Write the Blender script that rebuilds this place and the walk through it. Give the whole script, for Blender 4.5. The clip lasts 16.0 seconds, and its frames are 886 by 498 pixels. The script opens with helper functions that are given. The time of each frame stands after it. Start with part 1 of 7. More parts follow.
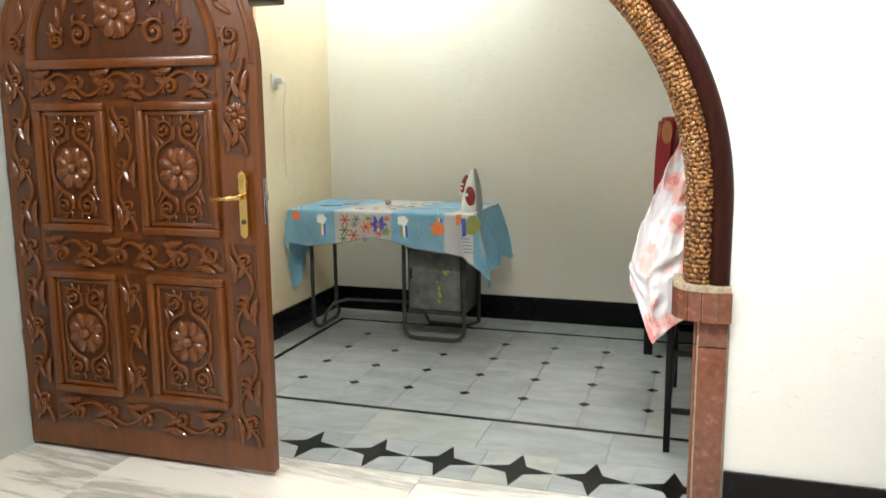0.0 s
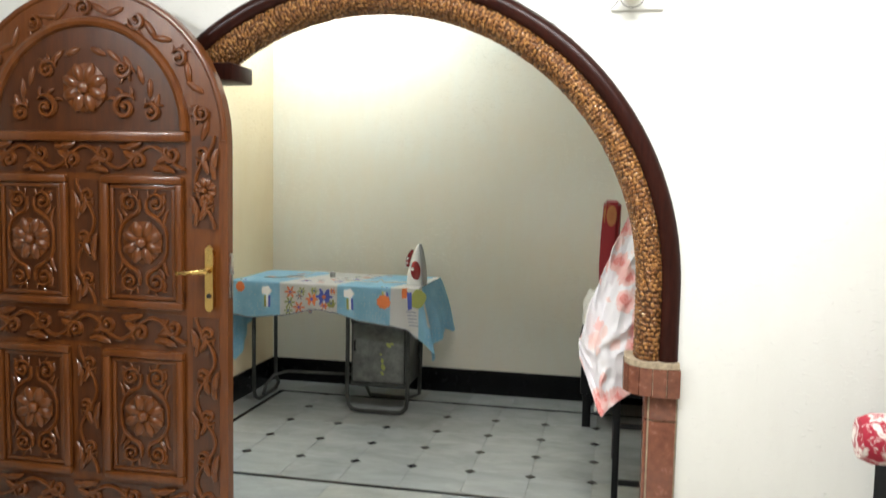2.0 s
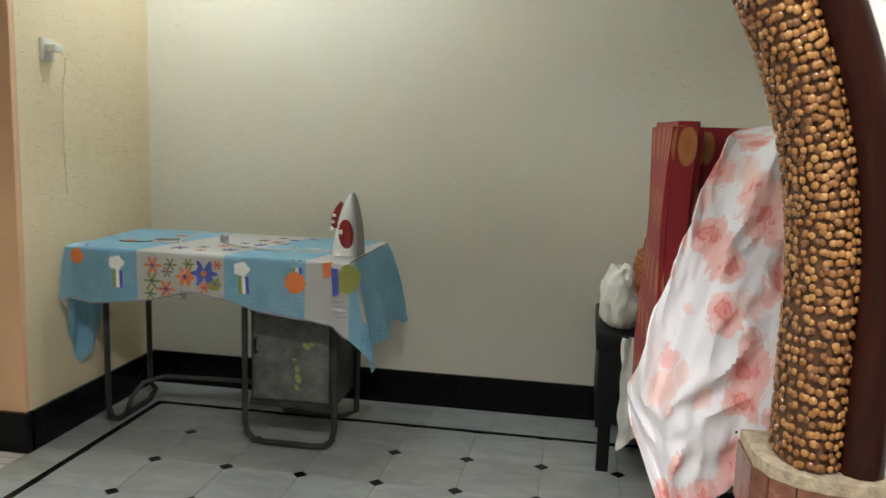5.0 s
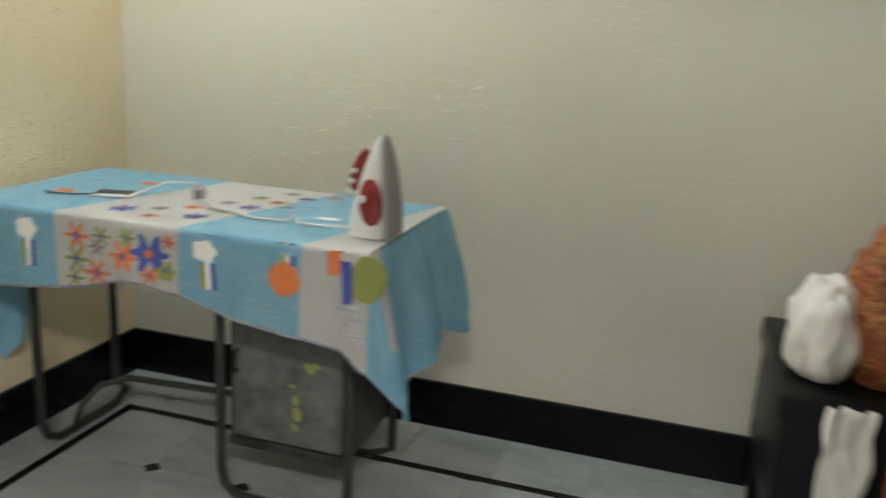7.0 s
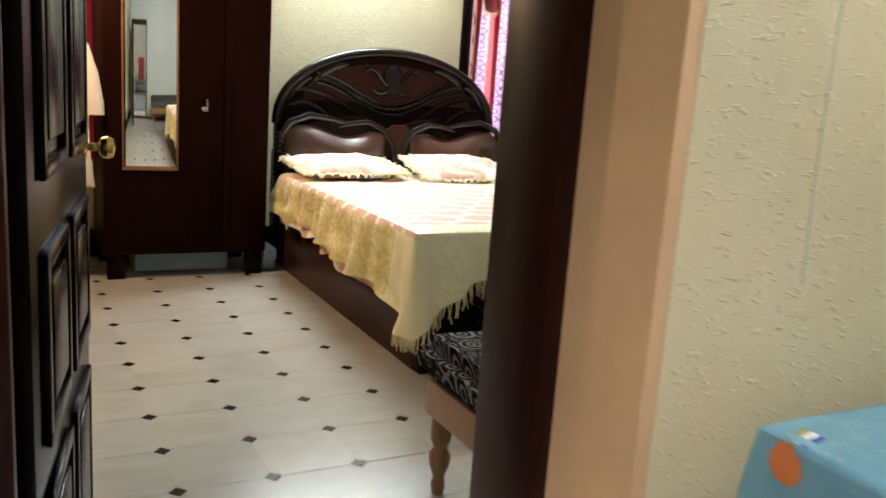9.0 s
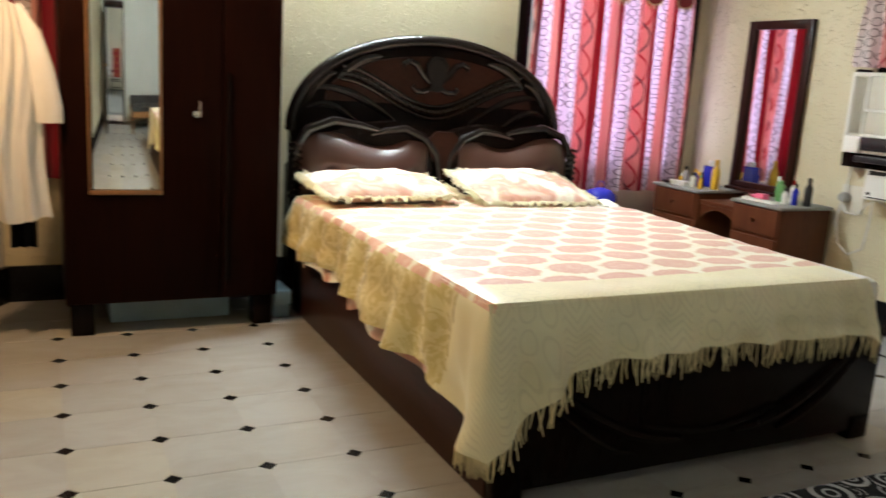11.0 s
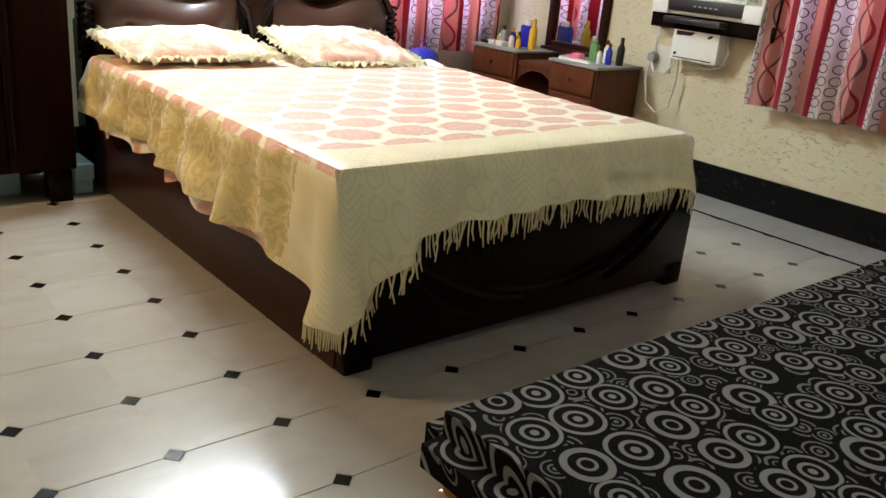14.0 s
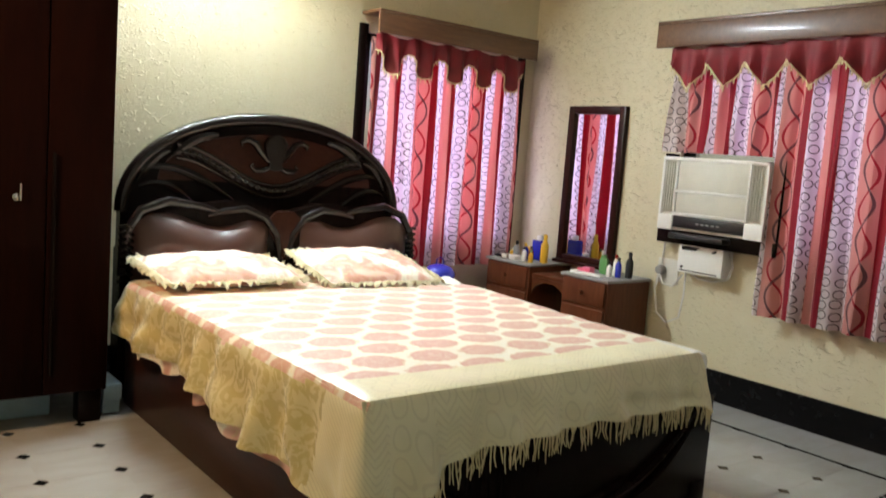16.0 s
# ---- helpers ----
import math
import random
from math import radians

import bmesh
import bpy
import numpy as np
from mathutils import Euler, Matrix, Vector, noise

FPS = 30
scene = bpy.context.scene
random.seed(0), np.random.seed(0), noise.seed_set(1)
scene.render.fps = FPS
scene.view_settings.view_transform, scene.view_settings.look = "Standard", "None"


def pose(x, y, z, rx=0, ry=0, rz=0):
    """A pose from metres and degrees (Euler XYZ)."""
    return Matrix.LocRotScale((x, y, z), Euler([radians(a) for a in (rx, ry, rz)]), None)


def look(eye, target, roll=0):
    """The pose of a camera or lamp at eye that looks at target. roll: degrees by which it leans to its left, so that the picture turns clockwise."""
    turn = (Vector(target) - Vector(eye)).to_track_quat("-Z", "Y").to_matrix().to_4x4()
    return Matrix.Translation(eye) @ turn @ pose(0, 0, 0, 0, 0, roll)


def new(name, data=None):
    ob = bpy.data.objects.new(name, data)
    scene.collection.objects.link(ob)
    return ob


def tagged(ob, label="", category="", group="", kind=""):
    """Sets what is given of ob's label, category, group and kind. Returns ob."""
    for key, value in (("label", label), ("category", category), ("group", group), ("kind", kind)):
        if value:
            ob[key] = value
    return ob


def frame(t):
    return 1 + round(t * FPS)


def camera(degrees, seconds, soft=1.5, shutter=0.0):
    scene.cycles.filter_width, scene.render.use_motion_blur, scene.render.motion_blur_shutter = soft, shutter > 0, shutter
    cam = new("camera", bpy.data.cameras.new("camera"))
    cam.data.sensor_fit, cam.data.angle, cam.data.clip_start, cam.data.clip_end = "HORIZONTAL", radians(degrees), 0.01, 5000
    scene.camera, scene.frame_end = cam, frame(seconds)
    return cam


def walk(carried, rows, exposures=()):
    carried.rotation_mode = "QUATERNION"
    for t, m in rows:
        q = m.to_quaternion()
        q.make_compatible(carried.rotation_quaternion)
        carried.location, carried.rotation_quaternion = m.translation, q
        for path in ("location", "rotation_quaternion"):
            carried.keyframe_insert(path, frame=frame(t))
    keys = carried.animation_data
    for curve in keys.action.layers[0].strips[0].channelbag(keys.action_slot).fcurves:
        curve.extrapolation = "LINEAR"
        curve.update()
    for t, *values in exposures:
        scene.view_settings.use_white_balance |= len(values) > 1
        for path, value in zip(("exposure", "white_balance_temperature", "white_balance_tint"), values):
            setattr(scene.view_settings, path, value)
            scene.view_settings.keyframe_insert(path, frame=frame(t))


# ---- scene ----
cam = camera(56.4, 16.0, 1.5, 0.4)
PATH = [
    (0, (-0.125, -0.015, 1.428), (-0.722, 1.865, 1.095), -0.5),
    (0.5, (-0.231, -0.099, 1.406), (-0.734, 1.793, 0.997), -0.7),
    (1, (-0.259, -0.155, 1.389), (-0.712, 1.742, 0.944), -0.3),
    (1.5, (-0.26, -0.17, 1.41), (-0.691, 1.752, 1.067), 0.5),
    (2, (-0.269, -0.168, 1.473), (-0.675, 1.784, 1.306), 1.1),
    (2.5, (-0.284, -0.061, 1.509), (-0.697, 1.893, 1.407), 1.4),
    (3, (-0.273, 0.218, 1.483), (-0.727, 2.159, 1.321), 1.4),
    (3.5, (-0.356, 0.547, 1.435), (-0.799, 2.486, 1.227), 1.5),
    (4, (-0.495, 0.933, 1.419), (-0.89, 2.877, 1.16), 1.7),
    (4.2, (-0.529, 1.071, 1.411), (-0.91, 3.015, 1.138), 1.9),
    (6.5, (-0.493, 2.51, 1.27), (-0.774, 4.456, 0.902), 0.6),
    (7, (-0.725, 2.851, 1.326), (-1.263, 4.71, 0.823), 3.4),
    (7.5, (-0.878, 3.112, 1.311), (-1.927, 4.746, 0.834), 3.7),
    (8, (-1.154, 3.327, 1.282), (-2.587, 4.659, 0.87), 5.3),
    (8.5, (-1.446, 3.46, 1.301), (-3.097, 4.519, 0.911), 4.7),
    (10.8, (-2.895, 3.942, 1.277), (-4.694, 4.724, 0.888), 3.4),
    (11, (-2.954, 3.962, 1.283), (-4.711, 4.829, 0.881), 3.7),
    (11.5, (-3.063, 3.93, 1.286), (-4.672, 5.036, 0.85), 4.9),
    (12, (-3.105, 3.914, 1.273), (-4.601, 5.153, 0.795), 5.8),
    (12.5, (-3.115, 3.917, 1.258), (-4.58, 5.172, 0.731), 5.7),
    (13, (-3.121, 3.923, 1.244), (-4.572, 5.171, 0.662), 5.6),
    (13.5, (-3.122, 3.922, 1.237), (-4.556, 5.164, 0.604), 5.6),
    (14, (-3.117, 3.925, 1.236), (-4.54, 5.159, 0.562), 5.5),
    (14.5, (-3.111, 3.92, 1.246), (-4.546, 5.157, 0.606), 5.6),
    (15, (-3.069, 3.892, 1.312), (-4.535, 5.144, 0.781), 5.4),
    (15.5, (-3.066, 3.859, 1.329), (-4.569, 5.124, 0.953), 5.2),
    (16, (-3.071, 3.842, 1.359), (-4.621, 5.088, 1.138), 4.4),
]
walk(cam, [(t, look(eye, target, roll)) for t, eye, target, roll in PATH],
     exposures=[(0, 0.28), (1.2, 0.22), (2.2, -0.02), (4, -0.27), (6.5, -0.1), (7.6, 0.2), (8.5, 0.05), (9.5, -0.1), (11, -0.25), (12.5, -0.3), (14.0, -0.2), (14.5, 0.0), (15.2, -0.15), (16, -0.32)])

# ---- world and lights ----
world = bpy.data.worlds.new("sky")
scene.world = world
world.use_nodes = True
sky = world.node_tree.nodes.new("ShaderNodeTexSky")
sky.sky_type, sky.sun_disc = "NISHITA", False
sky.sun_elevation, sky.sun_rotation = radians(40), radians(200)
world.node_tree.links.new(sky.outputs[0], world.node_tree.nodes["Background"].inputs[0])
world.node_tree.nodes["Background"].inputs[1].default_value = 0.12


def area_light(name, place, target, sx, sy, watts, colour):
    data = bpy.data.lights.new(name, "AREA")
    data.shape, data.size, data.size_y, data.energy, data.color = "RECTANGLE", sx, sy, watts, colour
    ob = new(name, data)
    ob.matrix_world = look(place, target)
    return ob


area_light("hall_tube_glow", (-2.85, 0.70, 2.62), (-0.4, 2.6, 1.2), 1.2, 0.12, 52, (0.97, 0.99, 1.0))
# Second hall lamp, out of view, added to brighten the arch and table.
area_light("hall_fill_glow", (-0.2, 1.55, 2.90), (-0.2, 1.85, 0.0), 1.2, 0.25, 98, (0.97, 0.99, 1.0))
for lamp_x in (-2.40, -2.05, -1.70):
    data = bpy.data.lights.new("passage_tube_glow", "POINT")
    data.energy, data.color, data.shadow_soft_size = 18, (0.84, 0.94, 1.0), 0.10
    new("passage_tube_glow", data).location = (lamp_x, 4.78, 2.78)
area_light("bedroom_tube_and_fill", (-7.45, 5.75, 2.62), (-4.6, 5.7, 0.4), 1.2, 0.06, 138, (0.84, 0.96, 1.0))
# Warm points added beside the cool tube to tint the headboard wall.
for lamp_y in (5.45, 6.05):
    data = bpy.data.lights.new("bedroom_tube_and_fill", "POINT")
    data.energy, data.color, data.shadow_soft_size = 8, (1.0, 0.82, 0.48), 0.05
    new("bedroom_tube_and_fill", data).location = (-7.45, lamp_y, 2.60)
# Added warm fill for the floor and bed side; no such bulb is visible.
area_light("bedroom_fill_glow", (-6.35, 3.56, 2.2), (-6.2, 5.2, 0.2), 0.12, 0.12, 36, (1.0, 0.62, 0.33))
area_light("window_daylight_small", (-7.66, 7.45, 1.42), (-6.0, 7.45, 1.3), 1.2, 1.25, 42, (0.70, 0.60, 1.0))
area_light("window_daylight_wide", (-5.24, 8.285, 1.53), (-5.24, 6.0, 1.2), 1.9, 1.1, 24, (0.72, 0.56, 1.0))

# ---- materials ----


def nodes_of(name):
    m = bpy.data.materials.new(name)
    m.use_nodes = True
    return m, m.node_tree.nodes, m.node_tree.links, m.node_tree.nodes["Principled BSDF"]


def coords(n, l, scale=(1, 1, 1), kind="Object"):
    tc = n.new("ShaderNodeTexCoord")
    mp = n.new("ShaderNodeMapping")
    mp.inputs["Scale"].default_value = scale
    l.new(tc.outputs[kind], mp.inputs["Vector"])
    return mp.outputs["Vector"]


def noise_tex(n, l, vec, scale, detail=4.0, rough=0.55, warp=0.0):
    t = n.new("ShaderNodeTexNoise")
    t.inputs["Scale"].default_value, t.inputs["Detail"].default_value = scale, detail
    t.inputs["Roughness"].default_value, t.inputs["Distortion"].default_value = rough, warp
    if vec is not None:
        l.new(vec, t.inputs["Vector"])
    return t.outputs["Fac"]


def ramp(n, l, fac, stops):
    r = n.new("ShaderNodeValToRGB")
    while len(r.color_ramp.elements) < len(stops):
        r.color_ramp.elements.new(0.5)
    for e, (p, c) in zip(r.color_ramp.elements, stops):
        e.position, e.color = p, (*c, 1) if len(c) == 3 else c
    if fac is not None:
        l.new(fac, r.inputs[0])
    return r.outputs[0]


def mix(n, l, fac, a, b, mode="MIX"):
    m = n.new("ShaderNodeMix")
    m.data_type, m.blend_type = "RGBA", mode
    for k, v in (("Factor", fac), ("A", a), ("B", b)):
        sock = next(s for s in m.inputs if s.name == k and (s.type == "RGBA" or (k == "Factor" and s.type == "VALUE")))
        if isinstance(v, (int, float)):
            sock.default_value = v
        elif isinstance(v, tuple):
            sock.default_value = (*v, 1)
        else:
            l.new(v, sock)
    return next(s for s in m.outputs if s.type == "RGBA")


def bump(n, l, bsdf, height, strength, dist=0.01):
    b = n.new("ShaderNodeBump")
    b.inputs["Strength"].default_value, b.inputs["Distance"].default_value = strength, dist
    l.new(height, b.inputs["Height"])
    l.new(b.outputs[0], bsdf.inputs["Normal"])


def plain(name, colour, rough=0.5, metal=0.0, vary=0.15, scale=6.0, grain=60.0, relief=0.15, coat=0.0, dist=0.004, stretch=(1, 1, 1), spec=0.5):
    """A surface with blotches at one scale, grain at a finer one, and fine relief."""
    m, n, l, b = nodes_of(name)
    v = coords(n, l, stretch)
    big, fine = noise_tex(n, l, v, scale), noise_tex(n, l, v, grain, 3)
    dark = tuple(c * (1 - vary * 1.6) for c in colour)
    light = tuple(min(1, c * (1 + vary)) for c in colour)
    c1 = ramp(n, l, big, [(0.3, dark), (0.7, light)])
    c2 = mix(n, l, 0.25, c1, ramp(n, l, fine, [(0.3, dark), (0.7, light)]))
    l.new(c2, b.inputs["Base Color"])
    l.new(ramp(n, l, big, [(0.2, (rough * 0.8,) * 3), (0.8, (min(1, rough * 1.2),) * 3)]), b.inputs["Roughness"])
    b.inputs["Metallic"].default_value = metal
    b.inputs["Specular IOR Level"].default_value = spec
    b.inputs["Coat Weight"].default_value = coat
    b.inputs["Coat Roughness"].default_value = 0.08
    if relief:
        bump(n, l, b, fine, relief, dist)
    return m


def wood(name, dark, light, rough=0.35, axis="Z", coat=0.3, scale=1.0, spec=0.5):
    m, n, l, b = nodes_of(name)
    st = {"X": (1.2, 14, 14), "Y": (14, 1.2, 14), "Z": (14, 14, 1.2)}[axis]
    v = coords(n, l, tuple(k * scale for k in st))
    g = noise_tex(n, l, v, 2.2, 6, 0.6, 0.8)
    f = noise_tex(n, l, v, 14, 4, 0.6, 0.2)
    c = mix(n, l, 0.35, ramp(n, l, g, [(0.3, dark), (0.72, light)]), ramp(n, l, f, [(0.3, dark), (0.7, light)]))
    l.new(c, b.inputs["Base Color"])
    b.inputs["Roughness"].default_value, b.inputs["Specular IOR Level"].default_value = rough, spec
    b.inputs["Coat Weight"].default_value, b.inputs["Coat Roughness"].default_value = coat, 0.1
    bump(n, l, b, f, 0.12, 0.002)
    return m


def wallpaper(name, colour, tint, rough=0.6, relief=0.5, scale=1.0, deep=0.006):
    """Painted wall with a raised pattern of short dashes, as textured vinyl paper has."""
    m, n, l, b = nodes_of(name)
    v = coords(n, l, (scale,) * 3)
    big = noise_tex(n, l, v, 1.3, 3, 0.5)
    st = coords(n, l, (9 * scale, 9 * scale, 3.0 * scale))
    streak = noise_tex(n, l, st, 1.6, 4, 0.6)
    c = mix(n, l, 0.45, ramp(n, l, big, [(0.3, tint), (0.7, colour)]), ramp(n, l, streak, [(0.3, tint), (0.75, colour)]))
    l.new(c, b.inputs["Base Color"])
    b.inputs["Roughness"].default_value = rough
    d = noise_tex(n, l, coords(n, l, (26 * scale, 26 * scale, 60 * scale)), 1.6, 1, 0.4, 0.8)
    hump = ramp(n, l, d, [(0.64, (0, 0, 0)), (0.71, (1, 1, 1))])
    fine = noise_tex(n, l, v, 220, 2)
    bump(n, l, b, mix(n, l, 0.25, hump, fine), relief, deep)
    return m


def marble(name, white, grey, vein, rough=0.16, vary=True, scale=1.0, stretch=(1, 1, 1), veins=0.0, strength=0.75):
    m, n, l, b = nodes_of(name)
    v = coords(n, l, stretch, "Object")
    if vary:
        info = n.new("ShaderNodeObjectInfo")
        add = n.new("ShaderNodeVectorMath")
        add.operation = "ADD"
        mul = n.new("ShaderNodeMath")
        mul.operation = "MULTIPLY"
        mul.inputs[1].default_value = 37.0
        l.new(info.outputs["Random"], mul.inputs[0])
        l.new(v, add.inputs[0])
        l.new(mul.outputs[0], add.inputs[1])
        v = add.outputs[0]
    cloud = noise_tex(n, l, v, 3.2 * scale, 6, 0.6, 0.5)
    c = ramp(n, l, cloud, [(0.28, grey), (0.62, white)])
    st = noise_tex(n, l, v, 1.1 * scale, 8, 0.7, 0.6)
    c = mix(n, l, ramp(n, l, st, [(0.46 - veins, (0, 0, 0)), (0.5, (strength,) * 3), (0.54 + veins, (0, 0, 0))]), c, vein)
    if vary:
        c = mix(n, l, 0.5, c, ramp(n, l, info.outputs["Random"], [(0, tuple(k * 0.86 for k in white)), (0.85, white), (0.93, (0.62, 0.56, 0.38)), (1, white)]), "MULTIPLY")
    l.new(c, b.inputs["Base Color"])
    l.new(ramp(n, l, cloud, [(0.2, (rough * 1.6,) * 3), (0.8, (rough * 0.8,) * 3)]), b.inputs["Roughness"])
    bump(n, l, b, noise_tex(n, l, v, 26, 3), 0.04, 0.003)
    return m


WALL_HALL = wallpaper("cream_wall_paint", (0.80, 0.79, 0.74), (0.76, 0.75, 0.69), 0.55, 0.5)
WALL_PASSAGE = wallpaper("pale_green_wall_paper", (0.79, 0.775, 0.675), (0.80, 0.725, 0.58), 0.5, 0.6)
WALL_OCHRE = wallpaper("ochre_wall_paint", (0.82, 0.70, 0.48), (0.78, 0.63, 0.39), 0.5, 0.7)
# Near wall is darkened here to cut light bounced onto the bed foot.
WALL_NEAR = wallpaper("dimmed_near_wall_paint", (0.50, 0.52, 0.47), (0.44, 0.46, 0.41), 0.6, 0.4)
WALL_BED = wallpaper("yellow_embossed_wall_paper", (0.67, 0.61, 0.43), (0.62, 0.55, 0.35), 0.38, 1.0, 0.9, 0.014)
PLASTER = plain("pinkish_plaster", (0.80, 0.49, 0.28), 0.6, vary=0.08, scale=3, relief=0.3)
# Unseen ceiling, greyed so that less light bounces through the rooms.
CEIL = plain("dimmed_ceiling_paint", (0.52, 0.52, 0.50), 0.7, vary=0.04, relief=0.1)
SKIRT = plain("black_granite", (0.004, 0.004, 0.0045), 0.25, vary=0.3, scale=20, relief=0.04, spec=0.2)
TILE = marble("white_marble_tile", (0.50, 0.515, 0.50), (0.37, 0.385, 0.38), (0.28, 0.28, 0.26), 0.17, True, 1.0, (1, 2.2, 1), 0.0, 0.25)
SLAB = marble("veined_marble_slab", (0.86, 0.83, 0.77), (0.80, 0.73, 0.62), (0.25, 0.25, 0.24), 0.12, True, 0.6, (0.35, 2.4, 1), 0.005, 0.6)
TILE_WARM = marble("cream_marble_tile", (0.50, 0.49, 0.47), (0.43, 0.41, 0.38), (0.44, 0.41, 0.37), 0.17, True, 1.0, (2.2, 1, 1), 0.0, 0.0)
INLAY = plain("black_marble_inlay", (0.006, 0.006, 0.007), 0.22, vary=0.3, scale=30, relief=0.04, spec=0.3)
GROUT = plain("grey_grout", (0.30, 0.29, 0.26), 0.7, relief=0.2)
TEAK = wood("carved_teak", (0.082, 0.022, 0.0045), (0.175, 0.053, 0.010), 0.30, "Z", 0.40, 1.0, 0.4)
# Darker teak: recess shade behind the carvings is put into this colour.
TEAK_GROUND = wood("shaded_carving_ground", (0.040, 0.011, 0.003), (0.095, 0.028, 0.007), 0.3, "Z", 0.4)
TEAK_DARK = wood("dark_red_wood", (0.014, 0.004, 0.003), (0.040, 0.010, 0.006), 0.34, "Z", 0.03, 1.0, 0.15)
BLACKWOOD = wood("black_stained_wood", (0.003, 0.0018, 0.0015), (0.008, 0.004, 0.003), 0.25, "Z", 0.02, 1.0, 0.08)
LACQUER = wood("lacquered_black_carving", (0.004, 0.0022, 0.0018), (0.011, 0.0055, 0.004), 0.27, "Y", 0.2, 1.0, 0.3)
BEDWOOD = wood("dark_walnut", (0.020, 0.006, 0.0035), (0.045, 0.014, 0.008), 0.3, "X", 0.03, 1.0, 0.15)
OAK = wood("honey_wood", (0.16, 0.075, 0.025), (0.34, 0.17, 0.06), 0.35, "Z", 0.3)
BRASS = plain("brass", (0.75, 0.52, 0.18), 0.28, 1.0, vary=0.1, relief=0.05)
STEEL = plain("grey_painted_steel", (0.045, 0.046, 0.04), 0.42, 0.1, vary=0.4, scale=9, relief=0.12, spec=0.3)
# Lighter than STEEL, so door and drawer stand out from the cabinet body.
CABSTEEL = plain("lighter_scuffed_steel", (0.15, 0.152, 0.135), 0.45, 0.1, vary=0.35, scale=11, relief=0.12, spec=0.3)
BLACKSTEEL = plain("black_painted_steel", (0.006, 0.006, 0.0065), 0.4, 0.0, vary=0.3, relief=0.08, spec=0.2)
CHROME = plain("chromed_steel", (0.7, 0.7, 0.7), 0.15, 1.0, vary=0.05, relief=0)
MIRROR = plain("mirror_glass", (0.86, 0.9, 0.9), 0.02, 1.0, vary=0.01, relief=0)
WHITEPLASTIC = plain("white_plastic", (0.78, 0.77, 0.72), 0.35, vary=0.04, relief=0.03)
CREAMPLASTIC = plain("cream_plastic", (0.66, 0.64, 0.55), 0.4, vary=0.06, relief=0.03)
GREYPLASTIC = plain("grey_plastic", (0.30, 0.30, 0.29), 0.45, vary=0.08, relief=0.05)
BLACKPLASTIC = plain("black_plastic", (0.012, 0.012, 0.013), 0.35, vary=0.2, relief=0.05)


def math_node(n, l, op, a, b2=None, c=None):
    m = n.new("ShaderNodeMath")
    m.operation = op
    for i, v in enumerate((a, b2, c)):
        if v is None:
            continue
        if isinstance(v, (int, float)):
            m.inputs[i].default_value = v
        else:
            l.new(v, m.inputs[i])
    return m.outputs[0]


def axes(n, l):
    tc = n.new("ShaderNodeTexCoord")
    sp = n.new("ShaderNodeSeparateXYZ")
    l.new(tc.outputs["Object"], sp.inputs[0])
    return sp.outputs


def spots(n, l, u, v, pu, pv, ru, rv):
    """1 inside staggered ellipses, 0 outside."""
    row = math_node(n, l, "FLOOR", math_node(n, l, "DIVIDE", v, pv))
    shift = math_node(n, l, "MULTIPLY", math_node(n, l, "MODULO", math_node(n, l, "ABSOLUTE", row), 2.0), 0.5)
    fu = math_node(n, l, "SUBTRACT", math_node(n, l, "FRACT", math_node(n, l, "ADD", math_node(n, l, "DIVIDE", u, pu), shift)), 0.5)
    fv = math_node(n, l, "SUBTRACT", math_node(n, l, "FRACT", math_node(n, l, "DIVIDE", v, pv)), 0.5)
    a = math_node(n, l, "POWER", math_node(n, l, "ABSOLUTE", math_node(n, l, "MULTIPLY", fu, pu / ru)), 2.0)
    b2 = math_node(n, l, "POWER", math_node(n, l, "ABSOLUTE", math_node(n, l, "MULTIPLY", fv, pv / rv)), 2.0)
    return math_node(n, l, "ADD", a, b2)


